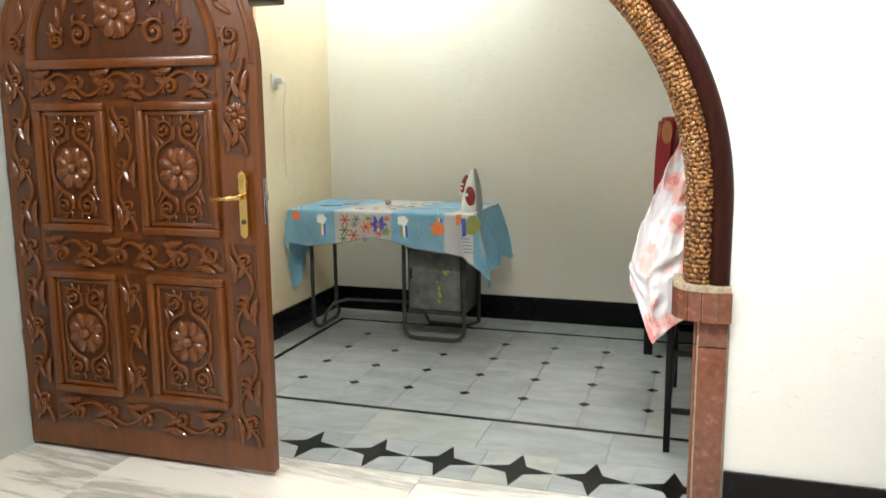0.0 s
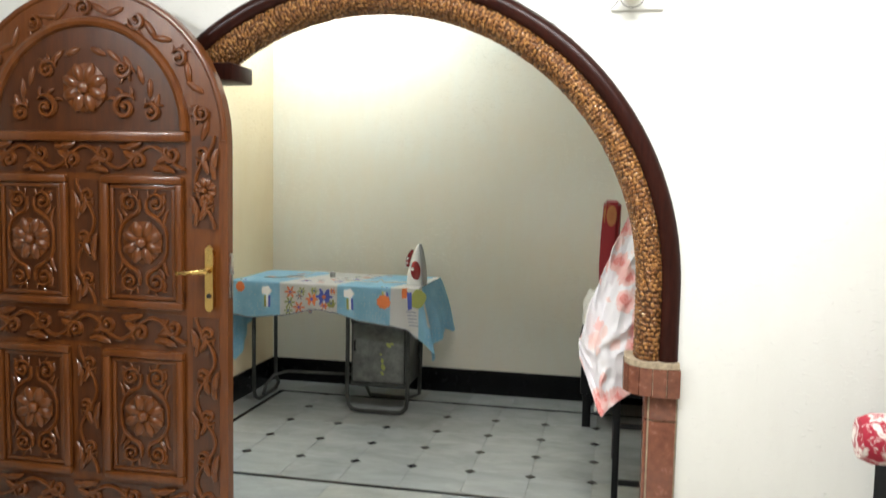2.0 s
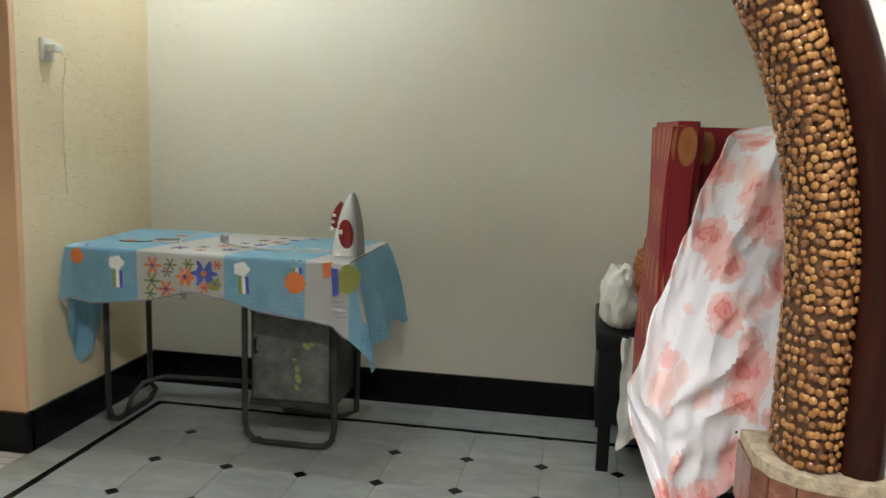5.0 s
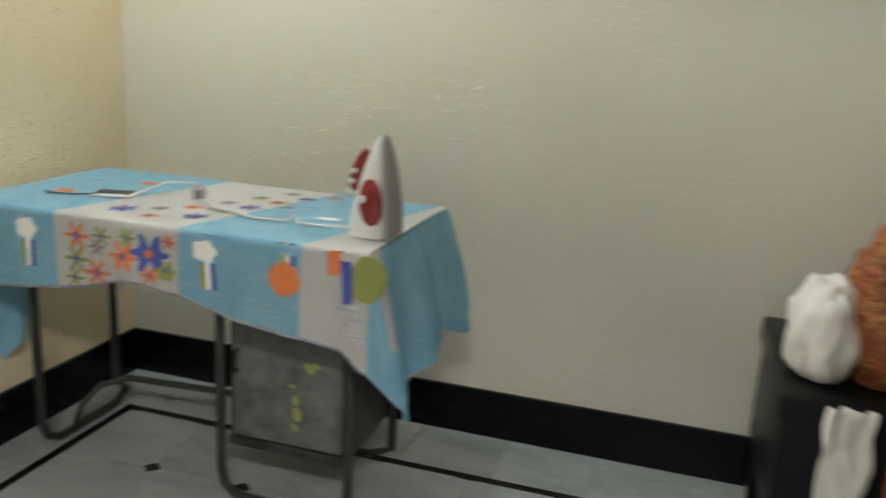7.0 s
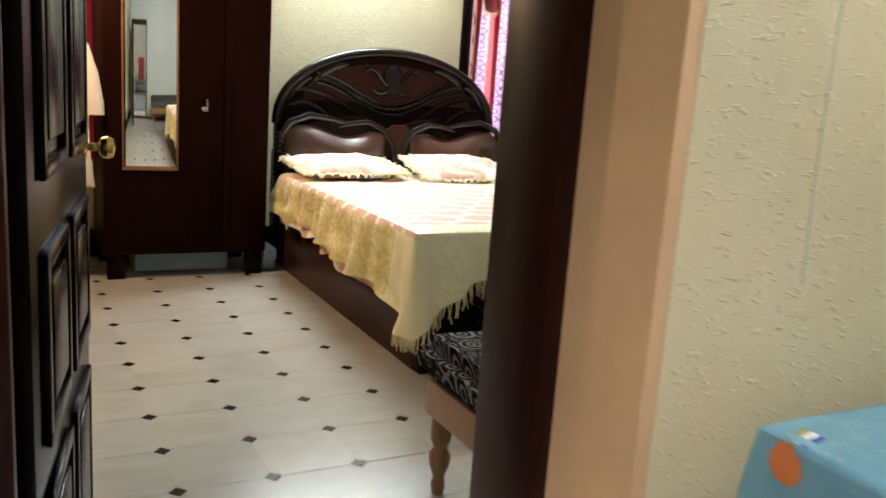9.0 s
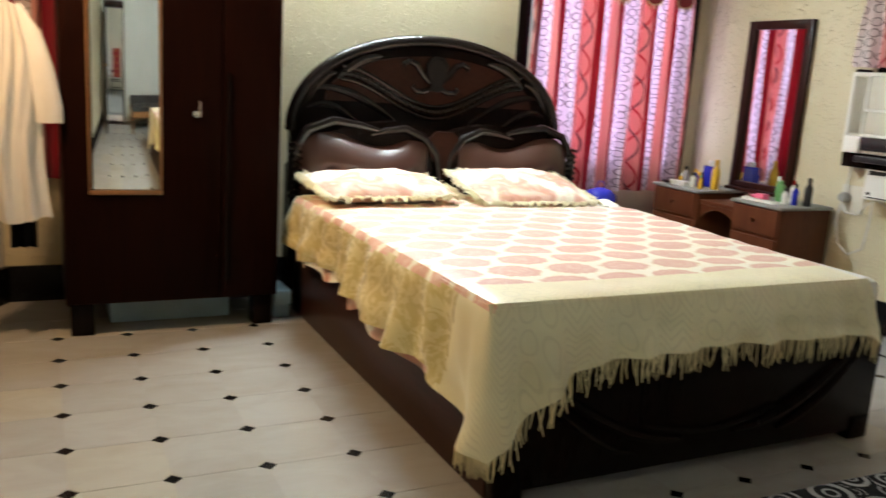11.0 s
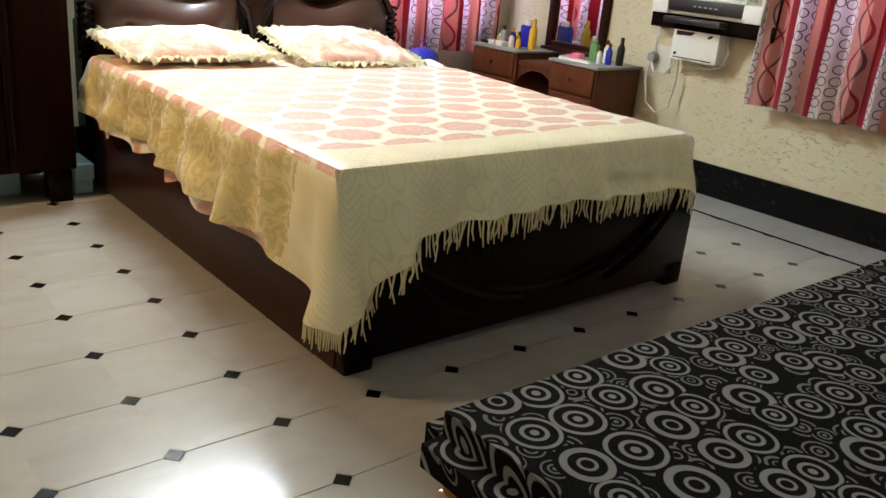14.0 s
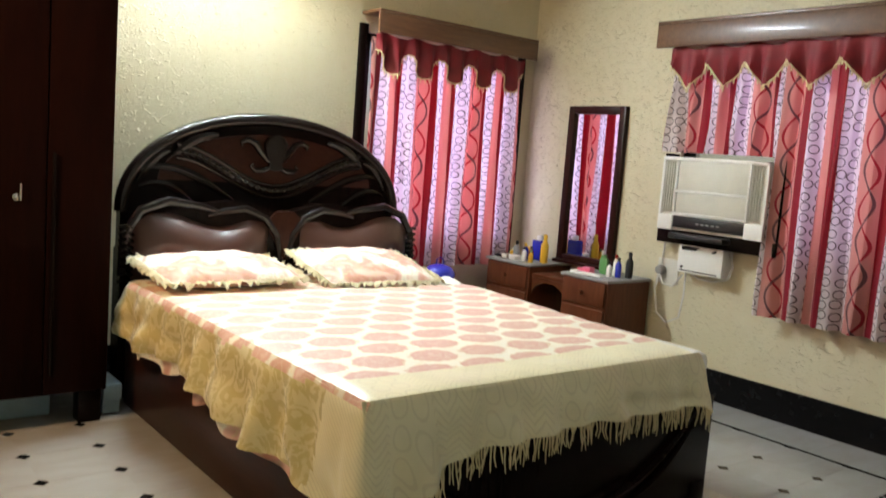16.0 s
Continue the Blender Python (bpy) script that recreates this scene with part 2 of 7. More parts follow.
def spotted(name, ground, spot, u, v, pu, pv, ru, rv, rough=0.7, mottled=0.12, wobble=0.3, medallion=False):
    m, n, l, b = nodes_of(name)
    ax = axes(n, l)
    run = ax[u] if u < 3 else math_node(n, l, "ADD", ax[0], ax[1])
    d = spots(n, l, run, ax[v], pu, pv, ru, rv)
    wob = noise_tex(n, l, coords(n, l), 38, 3)
    d = math_node(n, l, "ADD", d, math_node(n, l, "MULTIPLY", math_node(n, l, "SUBTRACT", wob, 0.5), wobble))
    fine = noise_tex(n, l, coords(n, l), 90, 3)
    big = noise_tex(n, l, coords(n, l), 5, 3)
    g = ramp(n, l, big, [(0.3, tuple(c * (1 - mottled) for c in ground)), (0.7, ground)])
    tone = mix(n, l, fine, spot, tuple(c * 0.75 for c in spot))
    if medallion:
        # a flower in the middle, a paler ring and a gold outline, with gold sprigs between
        pale, gold = tuple(0.35 * a + 0.65 * c for a, c in zip(ground, spot)), (0.66, 0.46, 0.22)
        half = math_node(n, l, "MULTIPLY", d, 0.5)
        body = ramp(n, l, half, [(0.0, pale), (0.05, spot), (0.17, spot), (0.21, pale), (0.25, pale), (0.29, spot), (0.44, spot), (0.48, gold), (0.55, gold)])
        tone = mix(n, l, math_node(n, l, "MULTIPLY", fine, 0.6), body, tuple(c * 0.85 for c in spot))
        mask = ramp(n, l, half, [(0.0, (0.9,) * 3), (0.44, (0.9,) * 3), (0.50, (0.7,) * 3), (0.57, (0, 0, 0))])
        sprig = noise_tex(n, l, coords(n, l), 24, 3, 0.6, 1.5)
        g = mix(n, l, ramp(n, l, sprig, [(0.58, (0, 0, 0)), (0.63, (0.4,) * 3)]), g, (0.82, 0.66, 0.40))
    else:
        mask = ramp(n, l, d, [(0.0, (0.75, 0.75, 0.75)), (0.5, (1, 1, 1)), (0.8, (0.8, 0.8, 0.8)), (1.0, (0, 0, 0))])
    l.new(mix(n, l, mask, g, tone), b.inputs["Base Color"])
    b.inputs["Roughness"].default_value = rough
    b.inputs["Sheen Weight"].default_value = 0.03
    bump(n, l, b, noise_tex(n, l, coords(n, l), 400, 2), 0.2, 0.001)
    return m


def ringed(name):
    """Black cloth with grey and white rings of many sizes."""
    m, n, l, b = nodes_of(name)
    k, w = (0.003, 0.003, 0.003), (0.20, 0.197, 0.19)
    ax = axes(n, l)
    flat = n.new("ShaderNodeCombineXYZ")
    l.new(math_node(n, l, "MULTIPLY_ADD", ax[2], 0.7, ax[0]), flat.inputs[0])
    l.new(math_node(n, l, "MULTIPLY_ADD", ax[2], 0.7, ax[1]), flat.inputs[1])

    def layer(scale, shift, random_):
        v = n.new("ShaderNodeMapping")
        v.inputs["Location"].default_value = shift
        v.inputs["Scale"].default_value = (scale, scale, scale)
        l.new(flat.outputs[0], v.inputs["Vector"])
        vo = n.new("ShaderNodeTexVoronoi")
        vo.voronoi_dimensions = "2D"
        vo.inputs["Scale"].default_value, vo.inputs["Randomness"].default_value = 1.0, random_
        l.new(v.outputs[0], vo.inputs["Vector"])
        size = n.new("ShaderNodeSeparateColor")
        l.new(vo.outputs["Color"], size.inputs[0])
        d = math_node(n, l, "DIVIDE", vo.outputs["Distance"], math_node(n, l, "MULTIPLY_ADD", size.outputs[0], 0.35, 0.80))
        one = ramp(n, l, d, [(0.0, w), (0.07, w), (0.085, k), (0.16, k), (0.175, w), (0.235, w), (0.25, k), (0.38, k), (0.395, w), (0.45, w), (0.465, k)])
        two = ramp(n, l, d, [(0.0, k), (0.10, k), (0.115, w), (0.155, w), (0.17, k), (0.29, k), (0.305, w), (0.41, w), (0.425, k)])
        return mix(n, l, math_node(n, l, "GREATER_THAN", size.outputs[1], 0.55), one, two), math_node(n, l, "GREATER_THAN", d, 0.52)
    first, gap = layer(9.5, (0, 0, 0), 0.55)
    second, _gap = layer(17.0, (3.3, 1.7, 0.4), 0.6)
    c = mix(n, l, gap, first, mix(n, l, 0.35, second, k))
    fine = noise_tex(n, l, coords(n, l, (1, 1, 1)), 260, 2)
    l.new(mix(n, l, 0.12, c, ramp(n, l, fine, [(0.45, k), (0.6, (0.03, 0.03, 0.03))])), b.inputs["Base Color"])
    b.inputs["Roughness"].default_value, b.inputs["Specular IOR Level"].default_value = 0.85, 0.04
    bump(n, l, b, fine, 0.25, 0.002)
    return m


def striped_curtain(name, axis):
    """Printed curtain: crimson, ringed white and waved pink stripes; it lets some light through."""
    m, n, l, b = nodes_of(name)
    ax = axes(n, l)
    s, z = ax[axis], ax[2]
    period = 0.46
    f = math_node(n, l, "FRACT", math_node(n, l, "DIVIDE", s, period))
    red, white, pink = (0.36, 0.012, 0.035), (0.82, 0.75, 0.76), (0.72, 0.36, 0.32)
    base = ramp(n, l, f, [(0.0, red), (0.14, white), (0.38, pink), (0.64, red), (0.74, white), (0.90, pink)])
    base.node.color_ramp.interpolation = "CONSTANT"
    ring = n.new("ShaderNodeTexVoronoi")
    ring.voronoi_dimensions = "2D"
    ring.inputs["Scale"].default_value, ring.inputs["Randomness"].default_value = 1.0, 0.3
    cv = n.new("ShaderNodeCombineXYZ")
    l.new(math_node(n, l, "MULTIPLY", s, 18), cv.inputs[0])
    l.new(math_node(n, l, "MULTIPLY", z, 16), cv.inputs[1])
    l.new(cv.outputs[0], ring.inputs["Vector"])
    rim = ramp(n, l, ring.outputs["Distance"], [(0.0, (0, 0, 0)), (0.31, (0, 0, 0)), (0.33, (1, 1, 1)), (0.385, (1, 1, 1)), (0.41, (0, 0, 0))])
    is_white = ramp(n, l, f, [(0.0, (0, 0, 0)), (0.14, (1, 1, 1)), (0.38, (0, 0, 0)), (0.74, (1, 1, 1)), (0.90, (0, 0, 0))])
    is_white.node.color_ramp.interpolation = "CONSTANT"
    c = mix(n, l, math_node(n, l, "MULTIPLY", rim, is_white), base, (0.11, 0.07, 0.07))
    for phase, amp, ink in ((0.0, 0.040, (0.45, 0.03, 0.05)), (2.6, 0.036, (0.20, 0.10, 0.11))):
        wave = math_node(n, l, "MULTIPLY", math_node(n, l, "SINE", math_node(n, l, "MULTIPLY_ADD", z, 17.0, phase)), amp / period)
        off = math_node(n, l, "ABSOLUTE", math_node(n, l, "SUBTRACT", math_node(n, l, "SUBTRACT", f, 0.52), wave))
        line = math_node(n, l, "LESS_THAN", off, 0.013)
        c = mix(n, l, line, c, ink)
    l.new(c, b.inputs["Base Color"])
    b.inputs["Roughness"].default_value, b.inputs["Sheen Weight"].default_value = 0.6, 0.2
    weave = noise_tex(n, l, coords(n, l), 500, 2)
    bump(n, l, b, weave, 0.15, 0.001)
    tr = n.new("ShaderNodeBsdfTranslucent")
    l.new(c, tr.inputs["Color"])
    mx = n.new("ShaderNodeMixShader")
    mx.inputs[0].default_value = 0.5
    l.new(b.outputs[0], mx.inputs[1])
    l.new(tr.outputs[0], mx.inputs[2])
    l.new(mx.outputs[0], n["Material Output"].inputs["Surface"])
    return m


def printed_cloth(name, ground, blotches, scale, rough=0.8):
    """White cloth with soft printed blotches of several reds, as a large rose print."""
    m, n, l, b = nodes_of(name)
    v = coords(n, l, (scale,) * 3)
    a = noise_tex(n, l, v, 1.0, 2, 0.5, 0.4)
    c = ramp(n, l, a, [(0.42, ground), (0.47, ground), (0.52, blotches[0]), (0.62, blotches[1]), (0.70, blotches[0])])
    d = noise_tex(n, l, v, 3.0, 2, 0.6, 0.8)
    c = mix(n, l, ramp(n, l, d, [(0.56, (0, 0, 0)), (0.6, (0.8, 0.8, 0.8)), (0.64, (0, 0, 0))]), c, blotches[2])
    l.new(c, b.inputs["Base Color"])
    b.inputs["Roughness"].default_value = rough
    bump(n, l, b, noise_tex(n, l, coords(n, l), 300, 2), 0.2, 0.001)
    return m


def satin(name, colour, light, pattern=26.0, rough=0.35):
    """Satin with a woven pattern that shows in the gloss."""
    m, n, l, b = nodes_of(name)
    v = coords(n, l, (1, 1, 1))
    w = noise_tex(n, l, v, pattern * 0.55, 2, 0.5, 2.5)
    figure = ramp(n, l, w, [(0.50, (0, 0, 0)), (0.55, (1, 1, 1))])
    c = mix(n, l, math_node(n, l, "MULTIPLY", figure, 0.32), colour, light)
    c = mix(n, l, 0.25, c, ramp(n, l, noise_tex(n, l, v, 7, 3), [(0.3, tuple(k * 0.7 for k in colour)), (0.7, light)]))
    l.new(c, b.inputs["Base Color"])
    l.new(ramp(n, l, figure, [(0, (rough,) * 3), (1, (rough * 1.7,) * 3)]), b.inputs["Roughness"])
    b.inputs["Sheen Weight"].default_value = 0.3
    bump(n, l, b, mix(n, l, 0.5, figure, noise_tex(n, l, v, 300, 2)), 0.2, 0.001)
    return m


def woven_border(name, colour, thread, rough=0.34):
    """Cream satin with woven thread lines: chevrons and rings in turn along the cloth."""
    m, n, l, b = nodes_of(name)
    ax = axes(n, l)
    y = ax[1]
    h = math_node(n, l, "ADD", ax[2], ax[0])
    zig = math_node(n, l, "MULTIPLY", math_node(n, l, "PINGPONG", y, 0.045), 0.8)
    lines = math_node(n, l, "LESS_THAN", math_node(n, l, "FRACT", math_node(n, l, "DIVIDE", math_node(n, l, "ADD", h, zig), 0.020)), 0.30)
    fy = math_node(n, l, "SUBTRACT", math_node(n, l, "FRACT", math_node(n, l, "DIVIDE", y, 0.36)), 0.5)
    chev = math_node(n, l, "MULTIPLY", lines, math_node(n, l, "LESS_THAN", math_node(n, l, "ABSOLUTE", fy), 0.28))
    uy = math_node(n, l, "MULTIPLY", math_node(n, l, "SUBTRACT", math_node(n, l, "ABSOLUTE", fy), 0.40), 0.36)
    uh = math_node(n, l, "SUBTRACT", math_node(n, l, "PINGPONG", h, 0.075), 0.0375)
    rad = math_node(n, l, "SQRT", math_node(n, l, "ADD", math_node(n, l, "POWER", uy, 2.0), math_node(n, l, "POWER", uh, 2.0)))
    ring = math_node(n, l, "LESS_THAN", math_node(n, l, "ABSOLUTE", math_node(n, l, "SUBTRACT", rad, 0.028)), 0.0035)
    figure = math_node(n, l, "MAXIMUM", chev, ring)
    big = noise_tex(n, l, coords(n, l), 6, 3)
    g = ramp(n, l, big, [(0.3, tuple(k * 0.88 for k in colour)), (0.7, colour)])
    l.new(mix(n, l, math_node(n, l, "MULTIPLY", figure, 0.38), g, thread), b.inputs["Base Color"])
    b.inputs["Roughness"].default_value = rough
    b.inputs["Sheen Weight"].default_value = 0.2
    bump(n, l, b, mix(n, l, 0.5, figure, noise_tex(n, l, coords(n, l), 300, 2)), 0.2, 0.001)
    return m


def rose_print(name):
    """White cloth printed with round roses in several pinks, drawn out like brush strokes."""
    m, n, l, b = nodes_of(name)
    v = coords(n, l, (13.0, 13.0, 11.0))
    warp = n.new("ShaderNodeTexNoise")
    warp.inputs["Scale"].default_value, warp.inputs["Detail"].default_value = 1.6, 3
    l.new(v, warp.inputs["Vector"])
    add = n.new("ShaderNodeVectorMath")
    add.operation = "MULTIPLY_ADD"
    l.new(warp.outputs["Color"], add.inputs[0])
    add.inputs[1].default_value = (0.55, 0.55, 0.55)
    l.new(v, add.inputs[2])
    vo = n.new("ShaderNodeTexVoronoi")
    vo.inputs["Scale"].default_value, vo.inputs["Randomness"].default_value = 1.0, 0.9
    l.new(add.outputs[0], vo.inputs["Vector"])
    sep = n.new("ShaderNodeSeparateColor")
    l.new(vo.outputs["Color"], sep.inputs[0])
    brush = noise_tex(n, l, coords(n, l, (60, 60, 28)), 1.0, 4, 0.6, 1.0)
    petal = math_node(n, l, "ADD", vo.outputs["Distance"], math_node(n, l, "MULTIPLY", math_node(n, l, "SUBTRACT", brush, 0.5), 0.55))
    ground = (0.80, 0.77, 0.78)
    rose = ramp(n, l, petal, [(0.0, (0.62, 0.10, 0.09)), (0.14, (0.78, 0.34, 0.30)), (0.24, (0.68, 0.20, 0.18)), (0.34, (0.80, 0.46, 0.42)), (0.54, (0.80, 0.52, 0.48)), (0.60, ground)])
    pale = ramp(n, l, petal, [(0.0, (0.80, 0.52, 0.46)), (0.48, (0.80, 0.60, 0.56)), (0.58, ground)])
    c = mix(n, l, math_node(n, l, "GREATER_THAN", sep.outputs[0], 0.45), pale, rose)
    c = mix(n, l, math_node(n, l, "GREATER_THAN", sep.outputs[1], 0.9), c, ground)
    l.new(c, b.inputs["Base Color"])
    b.inputs["Roughness"].default_value = 0.75
    bump(n, l, b, noise_tex(n, l, coords(n, l), 60, 3), 0.25, 0.004)
    return m


PEBBLE, _n, _l, _b = nodes_of("glossy_brown_pebble")
_g, _o = _n.new("ShaderNodeNewGeometry"), _n.new("ShaderNodeObjectInfo")
_r = math_node(_n, _l, "FRACT", math_node(_n, _l, "ADD", _g.outputs["Random Per Island"], _o.outputs["Random"]))
_l.new(ramp(_n, _l, _r, [(0, (0.15, 0.055, 0.014)), (0.45, (0.25, 0.10, 0.024)), (0.8, (0.33, 0.145, 0.038)), (1, (0.42, 0.21, 0.065))]), _b.inputs["Base Color"])
_b.inputs["Roughness"].default_value, _b.inputs["Coat Weight"].default_value = 0.28, 0.4
bump(_n, _l, _b, noise_tex(_n, _l, coords(_n, _l), 150, 3), 0.1, 0.001)
MORTAR = plain("brown_mortar", (0.11, 0.046, 0.016), 0.7, relief=0.4)
CAPSTONE = plain("tan_pebbledash", (0.42, 0.33, 0.22), 0.8, vary=0.3, scale=60, grain=200, relief=0.8)
REDFABRIC = spotted("red_fabric_gold_spots", (0.27, 0.008, 0.012), (0.46, 0.19, 0.05), 3, 2, 0.12, 0.17, 0.024, 0.052, 0.6)
BEDTOP = spotted("cream_bedspread_pink_ovals", (0.88, 0.84, 0.70), (0.68, 0.37, 0.28), 1, 0, 0.235, 0.15, 0.098, 0.068, 0.45, 0.10, 1.3, True)
SATIN = satin("gold_satin", (0.60, 0.50, 0.21), (0.82, 0.75, 0.46), 22.0, 0.26)
BORDER = woven_border("cream_satin_border", (0.84, 0.78, 0.52), (0.60, 0.54, 0.34))
FRINGE = plain("cream_cotton_fringe", (0.72, 0.63, 0.36), 0.8, vary=0.12, relief=0.2)
RINGS = ringed("black_ringed_fabric")
CURTAIN_Y, CURTAIN_X = striped_curtain("striped_curtain_fabric", 1), striped_curtain("striped_curtain_cloth", 0)
VALANCE = plain("crimson_valance_cloth", (0.21, 0.010, 0.018), 0.6, vary=0.2, scale=10, grain=250, relief=0.2, dist=0.001)
ROSES = rose_print("white_rose_print")
PILLOWPRINT = printed_cloth("cream_pillow_print", (0.88, 0.83, 0.70), ((0.76, 0.50, 0.40), (0.62, 0.30, 0.22), (0.66, 0.50, 0.30)), 7.0)
FRILL = plain("cream_frill_cloth", (0.84, 0.78, 0.56), 0.8, vary=0.12, relief=0.2)
BLUECLOTH, _n, _l, _b = nodes_of("sky_blue_dotted_cotton")
_v = _n.new("ShaderNodeTexVoronoi")
_v.inputs["Scale"].default_value, _v.inputs["Randomness"].default_value = 55.0, 0.5
_l.new(coords(_n, _l), _v.inputs["Vector"])
_dot = ramp(_n, _l, _v.outputs["Distance"], [(0.0, (0.6, 0.6, 0.6)), (0.20, (0.6, 0.6, 0.6)), (0.28, (0, 0, 0))])
_tone = ramp(_n, _l, noise_tex(_n, _l, coords(_n, _l), 12, 3), [(0.3, (0.30, 0.60, 0.76)), (0.7, (0.40, 0.70, 0.84))])
_l.new(mix(_n, _l, _dot, _tone, (0.74, 0.82, 0.84)), _b.inputs["Base Color"])
_b.inputs["Roughness"].default_value = 0.8
bump(_n, _l, _b, noise_tex(_n, _l, coords(_n, _l), 260, 2), 0.25, 0.001)
OFFWHITE = plain("off_white_cotton", (0.84, 0.82, 0.77), 0.8, vary=0.05, grain=260, relief=0.25, dist=0.001)
ORANGE = plain("orange_print", (0.72, 0.20, 0.06), 0.8, relief=0.1)
GREENP = plain("olive_print", (0.30, 0.32, 0.08), 0.8, relief=0.1)
NAVY = plain("blue_print", (0.07, 0.10, 0.40), 0.8, relief=0.1)
GREYP = plain("grey_print", (0.25, 0.25, 0.28), 0.8, relief=0.1)
PALEGREY = plain("pale_grey_print", (0.48, 0.49, 0.52), 0.8, relief=0.1)
REDPLASTIC = plain("translucent_red_plastic", (0.26, 0.012, 0.012), 0.2, vary=0.1, relief=0, coat=0.5)
BLUEPLASTIC = plain("blue_plastic", (0.02, 0.03, 0.45), 0.25, vary=0.1, relief=0, coat=0.3)
YELLOWPLASTIC = plain("yellow_plastic", (0.75, 0.45, 0.03), 0.35, vary=0.05, relief=0)
PINKPLASTIC = plain("pink_plastic", (0.75, 0.16, 0.26), 0.35, vary=0.05, relief=0)
GREENPLASTIC = plain("green_plastic", (0.12, 0.3, 0.10), 0.35, vary=0.05, relief=0)
RUSTCLOTH = printed_cloth("rust_print_cloth", (0.24, 0.05, 0.02), ((0.40, 0.16, 0.05), (0.12, 0.02, 0.01), (0.5, 0.3, 0.1)), 20.0)
REDWHITE = printed_cloth("red_white_bolster_print", (0.34, 0.01, 0.03), ((0.75, 0.7, 0.65), (0.34, 0.01, 0.03), (0.7, 0.6, 0.55)), 14.0)
PALEBLUE = plain("pale_blue_plastic", (0.35, 0.52, 0.62), 0.4, vary=0.1, relief=0.05)
GLASS, _n, _l, _b = nodes_of("window_glass")
_b.inputs["Transmission Weight"].default_value, _b.inputs["Roughness"].default_value = 1.0, 0.02
CABLE = plain("grey_white_cable", (0.62, 0.60, 0.55), 0.5, vary=0.05, relief=0)
THINWIRE = plain("dark_wire", (0.05, 0.045, 0.04), 0.5, vary=0.05, relief=0)
LEATHER = plain("brown_leatherette", (0.058, 0.024, 0.016), 0.36, vary=0.06, scale=3, grain=160, relief=0.12, dist=0.002, coat=0.2)
WHITECLOTH = plain("white_cotton", (0.80, 0.78, 0.72), 0.85, vary=0.05, grain=300, relief=0.3, dist=0.001)
BLACKCLOTH = plain("black_cotton", (0.006, 0.006, 0.007), 0.9, vary=0.2, grain=300, relief=0.3, dist=0.001, spec=0.1)
WARDWOOD = wood("dark_red_brown_laminate", (0.007, 0.0022, 0.0016), (0.016, 0.0045, 0.0027), 0.35, "Z", 0.0, 1.0, 0.03)
REDWOOD = wood("reddish_brown_laminate", (0.075, 0.022, 0.010), (0.15, 0.048, 0.022), 0.3, "Z", 0.03, 1.0, 0.2)
GRANITE = plain("red_brown_granite_tile", (0.20, 0.075, 0.045), 0.25, vary=0.25, scale=40, relief=0.05)
TUBE, _n, _l, _b = nodes_of("lit_tube_glass")
_b.inputs["Emission Color"].default_value, _b.inputs["Emission Strength"].default_value = (1, 0.97, 0.9, 1), 6.0

# ---- building helpers ----


def box(bm, x0, x1, y0, y1, z0, z1, bevel=0.0, m=None):
    r = bmesh.ops.create_cube(bm, size=1.0)
    vs = r["verts"]
    for v in vs:
        v.co = Vector(((x0 + x1) / 2 + v.co.x * (x1 - x0), (y0 + y1) / 2 + v.co.y * (y1 - y0), (z0 + z1) / 2 + v.co.z * (z1 - z0)))
    if m:
        bmesh.ops.transform(bm, matrix=m, verts=vs)
    if bevel:
        es = list({e for v in vs for e in v.link_edges})
        bmesh.ops.bevel(bm, geom=es, offset=bevel, segments=2, profile=0.5, affect="EDGES")
    return bm


def sweep(bm, pts, radius, seg=8, flat=1.0, up=None, close=False, cap=True):
    """A tube along pts; radius may be one number or one per point; flat squeezes it along up."""
    pts = [Vector(p) for p in pts]
    k = len(pts)
    rads = radius if isinstance(radius, (list, tuple)) else [radius] * k
    rings = []
    side = None
    for i, p in enumerate(pts):
        a, c = pts[(i - 1) % k if close else max(i - 1, 0)], pts[(i + 1) % k if close else min(i + 1, k - 1)]
        t = (c - a).normalized() if (c - a).length > 1e-9 else Vector((0, 0, 1))
        if up is not None:
            nrm = Vector(up)
            side = t.cross(nrm).normalized()
        else:
            if side is None:
                ref = Vector((0, 0, 1)) if abs(t.z) < 0.9 else Vector((1, 0, 0))
                side = t.cross(ref).normalized()
            side = (side - t * side.dot(t)).normalized()
            nrm = side.cross(t).normalized()
        rings.append([bm.verts.new(p + (side * math.cos(2 * math.pi * j / seg) + nrm * flat * math.sin(2 * math.pi * j / seg)) * rads[i]) for j in range(seg)])
    for i in range(k if close else k - 1):
        r0, r1 = rings[i], rings[(i + 1) % k]
        for j in range(seg):
            bm.faces.new((r0[j], r0[(j + 1) % seg], r1[(j + 1) % seg], r1[j]))
    if cap and not close:
        bm.faces.new(rings[0][::-1])
        bm.faces.new(rings[-1])
    return bm


def lathe(bm, profile, centre=(0, 0, 0), seg=16, axis="Z"):
    """Turn (radius, height) pairs round an axis through centre."""
    c = Vector(centre)
    rings = []
    for r, h in profile:
        ring = []
        for j in range(seg):
            a = 2 * math.pi * j / seg
            u, w = r * math.cos(a), r * math.sin(a)
            ring.append(bm.verts.new(c + (Vector((u, w, h)) if axis == "Z" else Vector((h, u, w)) if axis == "X" else Vector((w, h, u)))))
        rings.append(ring)
    for a, b2 in zip(rings, rings[1:]):
        for j in range(seg):
            bm.faces.new((a[j], a[(j + 1) % seg], b2[(j + 1) % seg], b2[j]))
    bm.faces.new(rings[0][::-1])
    bm.faces.new(rings[-1])
    return bm


